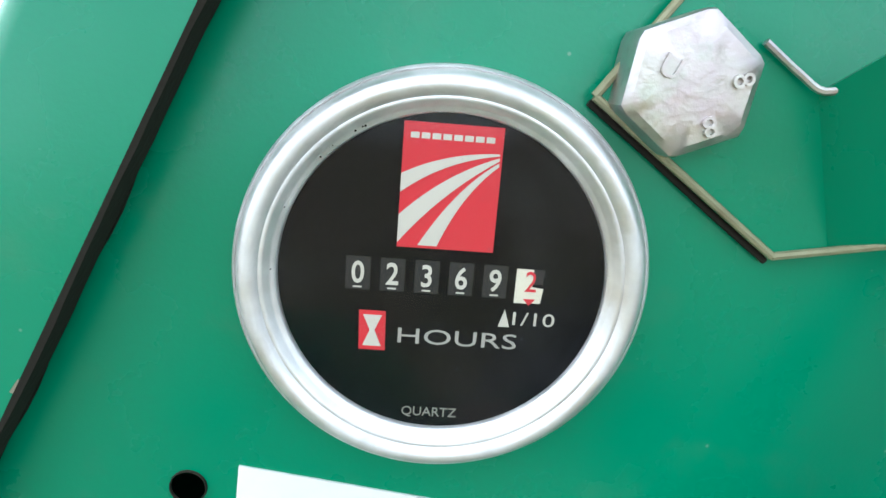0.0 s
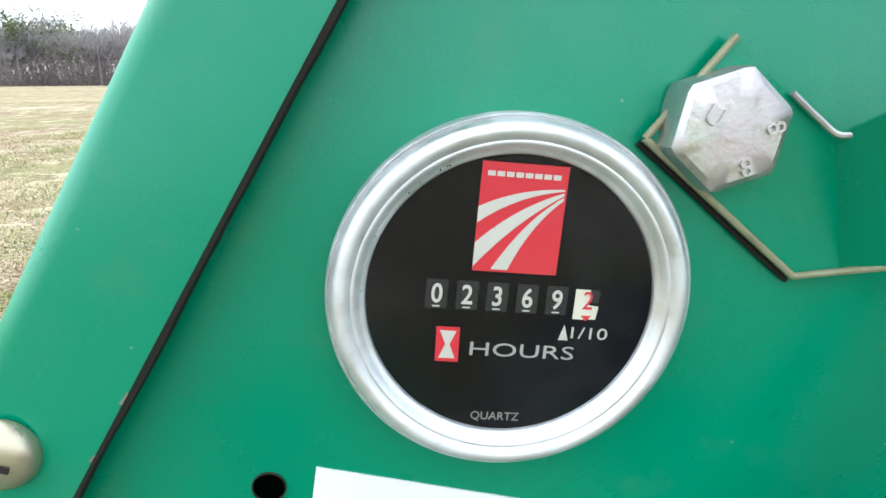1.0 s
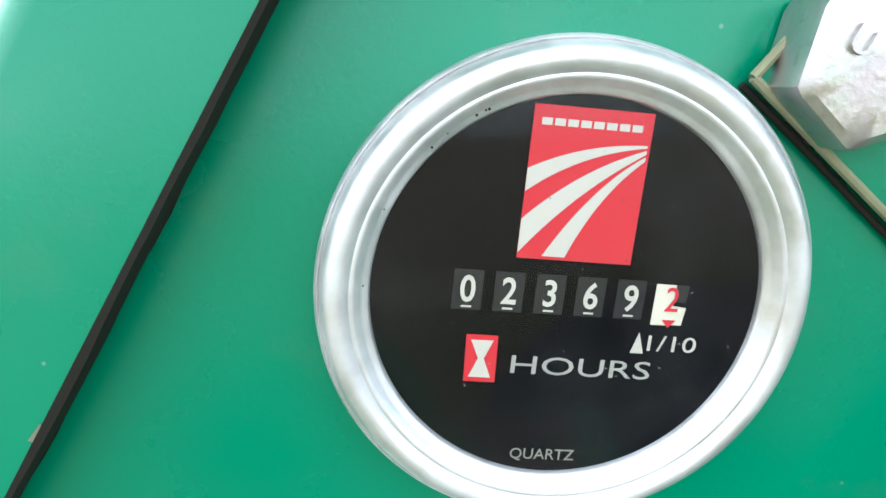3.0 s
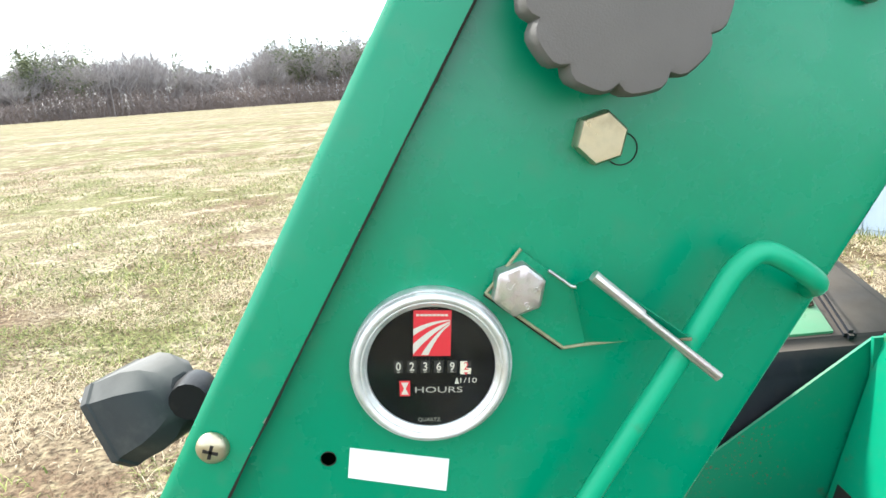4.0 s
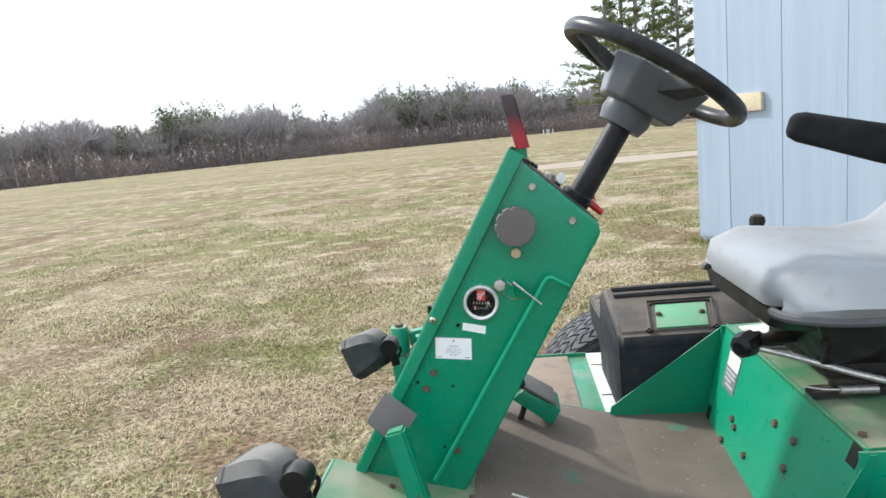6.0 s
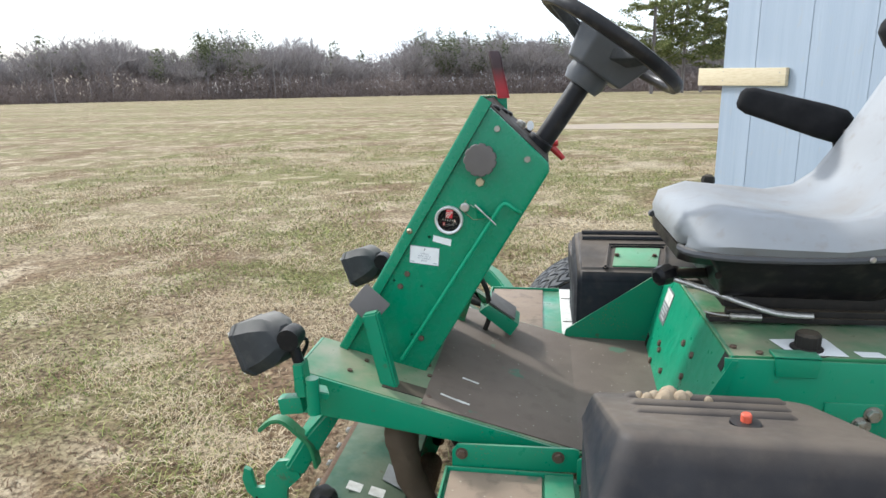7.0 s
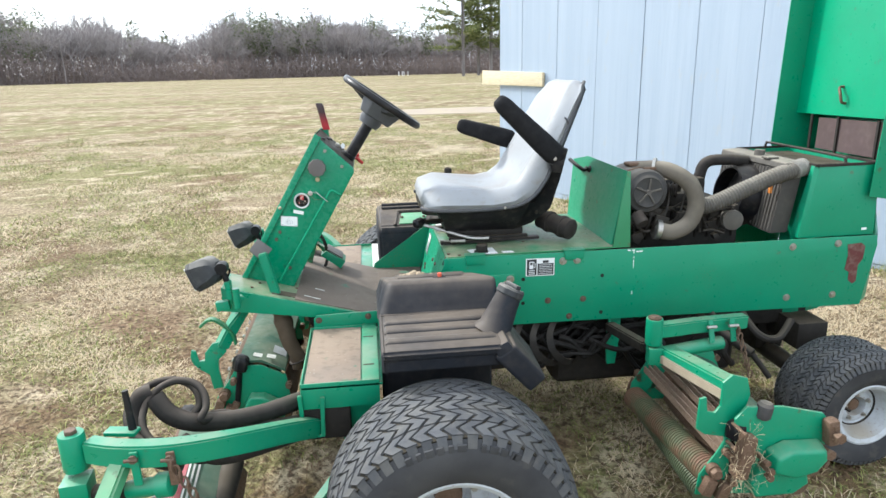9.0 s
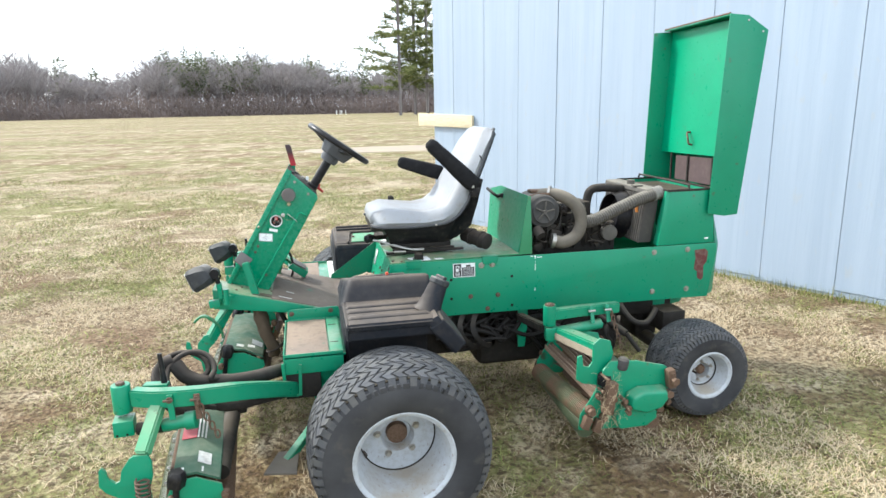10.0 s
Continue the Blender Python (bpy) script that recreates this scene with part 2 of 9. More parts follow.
def make_siding():
    m = Mat("pale_blue_siding_paint", (0.295, 0.355, 0.430), 0.40, spec=0.6)
    st = m.stretch(9.0, 9.0, 0.35)
    m.mix(m.times(m.noise(1.0, 0.40, 0.72, 6.0, st), 0.55), (0.37, 0.430, 0.50))
    m.mix(m.times(m.noise(3.2, 0.55, 0.75, 7.0, st), 0.45), (0.245, 0.30, 0.375))
    m.mix(m.times(m.noise(5.0, 0.62, 0.7, 8.0, m.stretch(3.0, 3.0, 1.2)), 0.35), (0.36, 0.36, 0.34))
    m.bump(m.noise(14.0, 0.2, 0.8, 6.0, m.stretch(8.0, 8.0, 0.3)), 0.002, 0.5)
    return m.done()


def make_wood():
    m = Mat("pale_new_lumber", (0.62, 0.53, 0.36), 0.7)
    m.mix(m.times(m.noise(6.0, 0.4, 0.7, 5.0, m.stretch(2.0, 2.0, 18.0)), 0.6), (0.47, 0.37, 0.22))
    m.bump(m.noise(20.0, 0.2, 0.8, 4.0, m.stretch(1.0, 1.0, 14.0)), 0.001, 0.4)
    return m.done()


FLOOR = make_floor_mat("worn_brown_floor_mat", (0.115, 0.086, 0.066), (0.165, 0.128, 0.098))
STEP_MAT = make_floor_mat("pale_worn_step_mat", (0.235, 0.170, 0.118), (0.285, 0.218, 0.158))
VINYL, TYRE, TREAD, SIDING, WOOD = make_vinyl(), make_tyre(), make_tread(), make_siding(), make_wood()


def make_ground():
    m = Mat("winter_grass", (0.305, 0.238, 0.150), 0.95, spec=0.1)
    m.mix(m.noise(0.09, 0.42, 0.60, 5.0, m.stretch(0.5, 1.6, 1.0)), (0.405, 0.335, 0.225))
    m.mix(m.times(m.noise(0.11, 0.47, 0.57, 5.0, m.stretch(0.35, 1.9, 1.0)), 0.85), (0.195, 0.190, 0.070))
    m.mix(m.times(m.noise(0.33, 0.50, 0.60, 4.0, m.stretch(0.45, 1.6, 1.0)), 0.50), (0.175, 0.174, 0.060))
    m.mix(m.times(m.noise(0.8, 0.49, 0.60, 3.0), 0.75), (0.150, 0.154, 0.048))
    m.mix(m.times(m.noise(0.62, 0.50, 0.61, 4.0, m.stretch(1.3, 0.8, 1.0)), 0.75), (0.165, 0.098, 0.058))
    m.mix(m.times(m.noise(3.1, 0.52, 0.64, 5.0), 0.60), (0.175, 0.112, 0.070))
    m.mix(m.times(m.noise(2.2, 0.53, 0.64, 5.0), 0.72), (0.56, 0.465, 0.320))
    m.mix(m.times(m.noise(14.0, 0.50, 0.68, 6.0), 0.55), (0.52, 0.42, 0.25))
    m.mix(m.times(m.noise(30.0, 0.47, 0.62, 5.0), 0.85), (0.070, 0.048, 0.030))
    m.bump(m.noise(30.0, 0.2, 0.8, 6.0), 0.03, 0.8)
    return m.done()


def make_blade(name, a, b, spread=0.35, thin=0.0):
    m = Mat(name, a, 0.8, spec=0.15)
    src = m.nt.nodes.new("ShaderNodeNewGeometry").outputs["Random Per Island"]
    m.mix(src, b)
    m.vary(spread, island=True)
    mat = m.done()
    if thin:
        # needles let part of the light through; on twigs it evens out contrast
        nt = mat.node_tree
        bsdf = nt.nodes["Principled BSDF"]
        out = next(n for n in nt.nodes if n.type == "OUTPUT_MATERIAL")
        soft, both = nt.nodes.new("ShaderNodeBsdfTranslucent"), nt.nodes.new("ShaderNodeMixShader")
        both.inputs[0].default_value = thin
        nt.links.new(bsdf.inputs["Base Color"].links[0].from_socket, soft.inputs["Color"])
        nt.links.new(bsdf.outputs[0], both.inputs[1])
        nt.links.new(soft.outputs[0], both.inputs[2])
        nt.links.new(both.outputs[0], out.inputs["Surface"])
    return mat


GROUND = make_ground()
STRAW = make_blade("dry_grass_blades", (0.74, 0.62, 0.42), (0.36, 0.265, 0.155))
GRASS = make_blade("green_grass_blades", (0.115, 0.160, 0.034), (0.29, 0.280, 0.100))
THATCH = make_blade("brown_thatch_blades", (0.24, 0.150, 0.088), (0.105, 0.064, 0.038))
# bark and brush greys are lightened to carry the haze of distance
BARK = make_blade("bare_winter_branches", (0.225, 0.203, 0.198), (0.285, 0.260, 0.252), 0.25, 0.35)
PINE = make_blade("pine_needles", (0.095, 0.125, 0.048), (0.235, 0.245, 0.100), 0.35, 0.40)
BRUSH = make_blade("dry_brush", (0.25, 0.200, 0.180), (0.165, 0.138, 0.130), 0.25, 0.3)
EVERGREEN = make_blade("far_evergreen_needles", (0.075, 0.092, 0.050), (0.15, 0.16, 0.085), 0.3, 0.3)




def make_clear(name):
    """A thin clear pane: what lies behind, a little gloss, and dust with smudges."""
    m = Mat(name, (0.30, 0.30, 0.29), 0.9)
    dust = m.times(m.noise(55.0, 0.52, 0.75, 7.0), 0.018)
    speck = m.times(m.specks(330.0, 0.07), 0.30)
    nt = m.nt
    add = nt.nodes.new("ShaderNodeMath")
    m.link(dust, add.inputs[0])
    m.link(speck, add.inputs[1])
    clear, gloss, first, last = (nt.nodes.new(k) for k in ("ShaderNodeBsdfTransparent", "ShaderNodeBsdfGlossy", "ShaderNodeMixShader", "ShaderNodeMixShader"))
    gloss.inputs["Roughness"].default_value = 0.06
    first.inputs[0].default_value = 0.012
    m.link(clear.outputs[0], first.inputs[1])
    m.link(gloss.outputs[0], first.inputs[2])
    m.link(add.outputs[0], last.inputs[0])
    m.link(first.outputs[0], last.inputs[1])
    m.link(m.b.outputs[0], last.inputs[2])
    out = [n for n in nt.nodes if n.type == "OUTPUT_MATERIAL"][0]
    m.link(last.outputs[0], out.inputs["Surface"])
    return m.done()


GLASS = make_clear("meter_glass")

# ---- building tools ----
WORLD = {}  # the empties' poses


def thing(name, at, label, category, group="", kind=""):
    e = new(name)
    e.location = at
    e.empty_display_size = 0.1
    WORLD[e.name] = Matrix.Translation(at)
    return tagged(e, label, category, group, kind)


def mesh_of(name, bm, material, smooth=35.0):
    me = bpy.data.meshes.new(name)
    bmesh.ops.recalc_face_normals(bm, faces=bm.faces)
    bm.to_mesh(me)
    bm.free()
    me.materials.append(material)
    me.polygons.foreach_set("use_smooth", [True] * len(me.polygons))
    me.set_sharp_from_angle(angle=radians(smooth))
    return me


def part(name, bm, material, parent=None, label="", smooth=35.0):
    ob = new(name, mesh_of(name, bm, material, smooth))
    if parent is not None:
        ob.parent = parent
        ob.matrix_parent_inverse = WORLD.get(parent.name, Matrix()).inverted()
    return tagged(ob, label)


def B():
    return bmesh.new()


def bevel(bm, faces, width, seg=2):
    if width > 0:
        edges = {e for f in faces for e in f.edges}
        bmesh.ops.bevel(bm, geom=list(edges), offset=width, segments=seg, affect="EDGES", profile=0.6)


def box(bm, c, s, rot=None, bev=0.0, seg=2):
    m = Matrix.Translation(c) @ (rot.to_4x4() if rot else Matrix()) @ Matrix.Diagonal((*s, 1))
    r = bmesh.ops.create_cube(bm, size=1.0, matrix=m)
    bevel(bm, {f for v in r["verts"] for f in v.link_faces}, bev, seg)
    return bm


def rot(ax, deg):
    return Matrix.Rotation(radians(deg), 3, ax)


def P3(axis, a, b, h):
    return {"x": (h, a, b), "y": (a, h, b), "z": (a, b, h)}[axis]


def prism(bm, pts, axis, h0, h1, bev=0.0, seg=2):
    """A flat outline drawn out along an axis. Points are (y, z), (x, z) or (x, y)."""
    lo = [bm.verts.new(P3(axis, a, b, h0)) for a, b in pts]
    hi = [bm.verts.new(P3(axis, a, b, h1)) for a, b in pts]
    n = len(pts)
    faces = [bm.faces.new(lo), bm.faces.new(hi[::-1])]
    faces += [bm.faces.new((lo[i], lo[(i + 1) % n], hi[(i + 1) % n], hi[i])) for i in range(n)]
    bmesh.ops.recalc_face_normals(bm, faces=faces)
    bevel(bm, faces, bev, seg)
    return bm


def hexa(bm, lo, hi, bev=0.0, seg=2):
    """A solid between two outlines of as many points."""
    a, b = [bm.verts.new(p) for p in lo], [bm.verts.new(p) for p in hi]
    n = len(lo)
    faces = [bm.faces.new(a), bm.faces.new(b[::-1])]
    faces += [bm.faces.new((a[i], a[(i + 1) % n], b[(i + 1) % n], b[i])) for i in range(n)]
    bmesh.ops.recalc_face_normals(bm, faces=faces)
    bevel(bm, faces, bev, seg)
    return bm


def basis(way):
    w = Vector(way).normalized()
    side = w.cross(Vector((0, 0, 1)))
    side = Vector((1, 0, 0)) if side.length < 1e-4 else side.normalized()
    return side, w.cross(side).normalized(), w


def lathe(bm, profile, at, way, n=32, closed=False):
    """Turns (radius, height) round the axis."""
    s, u, w = basis(way)
    at = Vector(at)
    rings = []
    for r, h in profile:
        rings.append([bm.verts.new(at + w * h + (s * math.cos(2 * math.pi * k / n) + u * math.sin(2 * math.pi * k / n)) * max(r, 1e-5)) for k in range(n)])
    for a, b in zip(rings, rings[1:] + ([rings[0]] if closed else [])):
        for k in range(n):
            bm.faces.new((a[k], a[(k + 1) % n], b[(k + 1) % n], b[k]))
    if not closed:
        bm.faces.new(rings[0][::-1])
        bm.faces.new(rings[-1])
    return bm


def rod(bm, a, b, r, n=14, r2=None):
    a, b = Vector(a), Vector(b)
    return lathe(bm, [(r, 0), (r if r2 is None else r2, (b - a).length)], a, b - a, n)


def smooth_line(pts, steps=6):
    p = [Vector(q) for q in pts]
    out = []
    for i in range(len(p) - 1):
        a, b, c, d = p[max(i - 1, 0)], p[i], p[i + 1], p[min(i + 2, len(p) - 1)]
        for k in range(steps):
            t = k / steps
            out.append(0.5 * ((2 * b) + (c - a) * t + (2 * a - 5 * b + 4 * c - d) * t * t + (3 * b - a - 3 * c + d) * t ** 3))
    return out + [p[-1]]


def tube(bm, pts, r, n=10, steps=6, ridge=0.0, every=2):
    """A round hose or wire along a line; ridge makes it corrugated."""
    line = smooth_line(pts, steps) if steps > 1 else [Vector(p) for p in pts]
    rings, side = [], None
    for i, p in enumerate(line):
        w = (line[min(i + 1, len(line) - 1)] - line[max(i - 1, 0)]).normalized()
        side = basis(w)[0] if side is None else (side - w * side.dot(w)).normalized()
        up = w.cross(side)
        rr = r + (ridge if ridge and (i // every) % 2 else 0.0)
        rings.append([bm.verts.new(p + (side * math.cos(2 * math.pi * k / n) + up * math.sin(2 * math.pi * k / n)) * rr) for k in range(n)])
    for a, b in zip(rings, rings[1:]):
        for k in range(n):
            bm.faces.new((a[k], a[(k + 1) % n], b[(k + 1) % n], b[k]))
    bm.faces.new(rings[0][::-1])
    bm.faces.new(rings[-1])
    return bm


def beam(bm, pts, w, h, bev=0.004, up=(0, 0, 1)):
    """A square tube along a line, w across and h high."""
    line = [Vector(p) for p in pts]
    rings = []
    for i, p in enumerate(line):
        d = (line[min(i + 1, len(line) - 1)] - line[max(i - 1, 0)]).normalized()
        s = d.cross(Vector(up)).normalized()
        u = s.cross(d)
        rings.append([bm.verts.new(p + s * a * w / 2 + u * b * h / 2) for a, b in ((-1, -1), (1, -1), (1, 1), (-1, 1))])
    faces = []
    for a, b in zip(rings, rings[1:]):
        faces += [bm.faces.new((a[k], a[(k + 1) % 4], b[(k + 1) % 4], b[k])) for k in range(4)]
    faces += [bm.faces.new(rings[0][::-1]), bm.faces.new(rings[-1])]
    bmesh.ops.recalc_face_normals(bm, faces=faces)
    long_edges = [e for e in bm.edges if all(v in [q for r_ in rings for q in r_] for v in e.verts) and len(e.link_faces) == 2 and e.calc_face_angle(0) > 0.8]
    if bev:
        bmesh.ops.bevel(bm, geom=long_edges, offset=bev, segments=2, affect="EDGES")
    return bm


def hexhead(bm, at, way, r, h, turn=0.0):
    """A hexagon bolt head with a chamfered top."""
    s, u, w = basis(way)
    at = Vector(at)
    rings = []
    for rr, hh in ((r, 0), (r, h * 0.82), (r * 0.90, h)):
        rings.append([bm.verts.new(at + w * hh + (s * math.cos(math.pi * k / 3 + turn) + u * math.sin(math.pi * k / 3 + turn)) * rr) for k in range(6)])
    for a, b in zip(rings, rings[1:]):
        for k in range(6):
            bm.faces.new((a[k], a[(k + 1) % 6], b[(k + 1) % 6], b[k]))
    bm.faces.new(rings[0][::-1])
    bm.faces.new(rings[-1])
    return bm


def bolt(parent, at, way=(0, -1, 0), r=0.010, h=0.006, mat=None, washer=True, name="bolt"):
    bm = B()
    at, w = Vector(at), Vector(way).normalized()
    if washer:
        lathe(bm, [(r * 1.35, 0), (r * 1.35, 0.0018)], at, w, 16)
    hexhead(bm, at + w * (0.0016 if washer else 0), w, r, h, (at.x * 97 + at.z * 41) % 1.0)
    return part(name, bm, mat or STEEL, parent)


def hole(parent, at, r=0.007, way=(0, -1, 0), name="bolt_hole"):
    """A drilled hole: a dark shallow cup set in the plate."""
    bm = B()
    lathe(bm, [(r * 1.04, -0.0002), (r * 1.02, 0.0004), (r * 0.96, 0.0003), (r * 0.9, -0.004)], Vector(at), way, 20)
    return part(name, bm, SHADE_GRIME, parent)


def sheet(bm, pts, thick, bev=0.0):
    """A plate from an outline in space, thickened against its normal."""
    v = [Vector(p) for p in pts]
    nrm = (v[1] - v[0]).cross(v[2] - v[0]).normalized()
    return hexa(bm, v, [p - nrm * thick for p in v], bev)


def lettering(text, size, m, material, parent, name="lettering", depth=0.0002, align="CENTER", wide=1.0, label="", thin=0.0):
    cu = bpy.data.curves.new(name, "FONT")
    cu.body, cu.size, cu.extrude, cu.align_x, cu.align_y = text, size, depth, align, "CENTER"
    cu.resolution_u = 3
    cu.offset = -thin
    tmp = new("text_source", cu)
    me = bpy.data.meshes.new_from_object(tmp.evaluated_get(bpy.context.evaluated_depsgraph_get()))
    bpy.data.objects.remove(tmp)
    me.transform(m @ Matrix.Diagonal((wide, 1, 1, 1)))
    me.materials.clear()
    me.materials.append(material)
    ob = new(name, me)
    if parent is not None:
        ob.parent = parent
        ob.matrix_parent_inverse = WORLD.get(parent.name, Matrix()).inverted()
    return tagged(ob, label)

# ---- ground ----


def ground_height(x, y):
    """Nearly level, a little lower by the front wheel, with soft unevenness."""
    d2 = ((x - 0.2) / 1.5) ** 2 + ((y + 1.0) / 1.1) ** 2
    z = -0.045 * math.exp(-d2)
    fade = min(1.0, 6.0 / (1.0 + math.hypot(x, y)))
    return z + fade * (0.010 * noise.noise(Vector((x * 1.3, y * 1.3, 0))) + 0.012 * noise.noise(Vector((x * 0.35, y * 0.35, 4))))


def make_ground_sheet():
    def line(lo, hi, near0, near1, step):
        inner = list(np.arange(near0, near1 + 1e-6, step))
        out, d, a = [], step, near0
        while a > lo:
            d *= 1.35
            a -= d
            out.append(max(a, lo))
        left = out[::-1]
        out, d, a = [], step, near1
        while a < hi:
            d *= 1.35
            a += d
            out.append(min(a, hi))
        return left + inner + out

    xs, ys = line(-900, 900, -4.0, 5.0, 0.12), line(-300, 900, -3.5, 5.0, 0.12)
    verts = [(x, y, ground_height(x, y)) for y in ys for x in xs]
    w = len(xs)
    faces = [(j * w + i, j * w + i + 1, (j + 1) * w + i + 1, (j + 1) * w + i) for j in range(len(ys) - 1) for i in range(w - 1)]
    me = bpy.data.meshes.new("ground")
    me.from_pydata([tuple(map(float, v)) for v in verts], [], faces)
    me.materials.append(GROUND)
    me.polygons.foreach_set("use_smooth", [True] * len(me.polygons))
    return tagged(new("ground", me), "mown winter field of straw-coloured and green grass", "ground", kind="structure")


make_ground_sheet()

# tussocks of taller grass hold to these patches
def blades(name, material, count, area, hmin, hmax, label, patch, cut, seed, width=0.0035):
    r = random.Random(seed)
    verts, faces = [], []
    made, tries = 0, 0
    x0, x1, y0, y1 = area
    while made < count and tries < count * 6:
        tries += 1
        x, y = r.uniform(x0, x1), r.uniform(y0, y1)
        v = noise.noise(Vector((x * patch, y * patch, seed))) + 0.5 * noise.noise(Vector((x * patch * 4, y * patch * 4, seed + 9)))
        if v < cut + r.uniform(-0.25, 0.25):
            continue
        # none inside the shed
        if (x - 2.02) * 0.898 + (y - 5.93) * 0.44 > -0.02 and (x - 2.02) * 0.44 - (y - 5.93) * 0.898 > -0.05:
            continue
        # thinner towards the rim of the area
        rim = min((x - x0) / (x1 - x0), (x1 - x) / (x1 - x0), (y - y0) / (y1 - y0), (y1 - y) / (y1 - y0)) * 7.0
        if r.random() > rim:
            continue
        h = r.uniform(hmin, hmax) * (0.6 + 0.4 * min(1.0, rim))
        a, lean = r.uniform(0, 6.283), r.uniform(0.9, 3.2) * h
        dx, dy = math.cos(a), math.sin(a)
        wd = width * r.uniform(0.6, 1.4)
        z = ground_height(x, y) - 0.004
        px, py = -dy * wd / 2, dx * wd / 2
        b = len(verts)
        verts += [(x - px, y - py, z), (x + px, y + py, z), (x + dx * lean * 0.45 + px * 0.8, y + dy * lean * 0.45 + py * 0.8, z + h * 0.75), (x + dx * lean * 0.45 - px * 0.8, y + dy * lean * 0.45 - py * 0.8, z + h * 0.75), (x + dx * lean, y + dy * lean, z + h * r.uniform(0.55, 1.05))]
        faces += [(b, b + 1, b + 2, b + 3), (b + 3, b + 2, b + 4)]
        made += 1
    me = bpy.data.meshes.new(name)
    me.from_pydata(verts, [], faces)
    me.materials.append(material)
    return tagged(new(name, me), label, "grass", kind="stuff")


blades("dry_grass", STRAW, 105000, (-3.6, 5.4, -2.8, 5.0), 0.010, 0.034, "short dry straw-coloured grass blades on the field", 1.5, 0.17, 3, 0.0032)
blades("thatch", THATCH, 120000, (-3.6, 5.4, -2.8, 5.0), 0.006, 0.022, "brown matted thatch between the grass", 0.9, -0.25, 29)
blades("dry_grass", STRAW, 60000, (-9.0, 9.0, 1.5, 16.0), 0.012, 0.038, "short dry straw-coloured grass blades further out", 0.8, 0.12, 5, 0.006)
blades("green_grass", GRASS, 80000, (-3.6, 5.4, -2.8, 5.0), 0.010, 0.030, "low green winter grass in patches", 1.1, 0.05, 11)
blades("green_grass", GRASS, 45000, (-9.0, 9.0, 1.5, 16.0), 0.014, 0.05, "low green winter grass further out", 0.8, 0.08, 13, 0.006)
# weeds and uncut tufts along the foot of the shed
def wall_tufts():
    r = random.Random(44)
    verts, faces = [], []
    for k in range(5200):
        s = r.uniform(-0.1, 9.0)
        if noise.noise(Vector((s * 1.4, 3, 0))) < -0.12 + r.uniform(-0.2, 0.2):
            continue
        out = abs(r.gauss(0.0, 0.10)) + 0.02
        p = Vector((2.02, 5.93, 0)) + Vector((0.44, -0.898, 0)) * s - Vector((0.898, 0.44, 0)) * out
        h = r.uniform(0.03, 0.13) * (1.0 - min(0.7, out * 2.0))
        a = r.uniform(0, 6.283)
        d = Vector((math.cos(a), math.sin(a), 0)) * h * r.uniform(0.2, 0.9)
        if (p + d - Vector((2.02, 5.93, 0))).dot(Vector((0.898, 0.44, 0))) > -0.012:
            d = -d
        side = Vector((-math.sin(a), math.cos(a), 0)) * 0.003
        z = ground_height(p.x, p.y) - 0.005
        n = len(verts)
        verts += [(p.x - side.x, p.y - side.y, z), (p.x + side.x, p.y + side.y, z), (p.x + d.x, p.y + d.y, z + h)]
        faces.append((n, n + 1, n + 2))
    me = bpy.data.meshes.new("wall_tufts")
    me.from_pydata(verts, [], faces)
    me.materials.append(GRASS)
    tagged(new("wall_tufts", me), "uncut green grass tufts along the shed's foot", "grass", kind="stuff")


wall_tufts()

# ---- shed wall ----
WALL_AT, WALL_DIR, WALL_IN = Vector((2.02, 5.93, 0)), Vector((0.44, -0.898, 0)), Vector((0.898, 0.44, 0))
GROOVES = [0.44 + 0.62 * k for k in range(18)]
WALL_LEN, WALL_H = 11.6, 4.6


def wall_point(s, d, z):
    return WALL_AT + WALL_DIR * s + WALL_IN * d + Vector((0, 0, z))


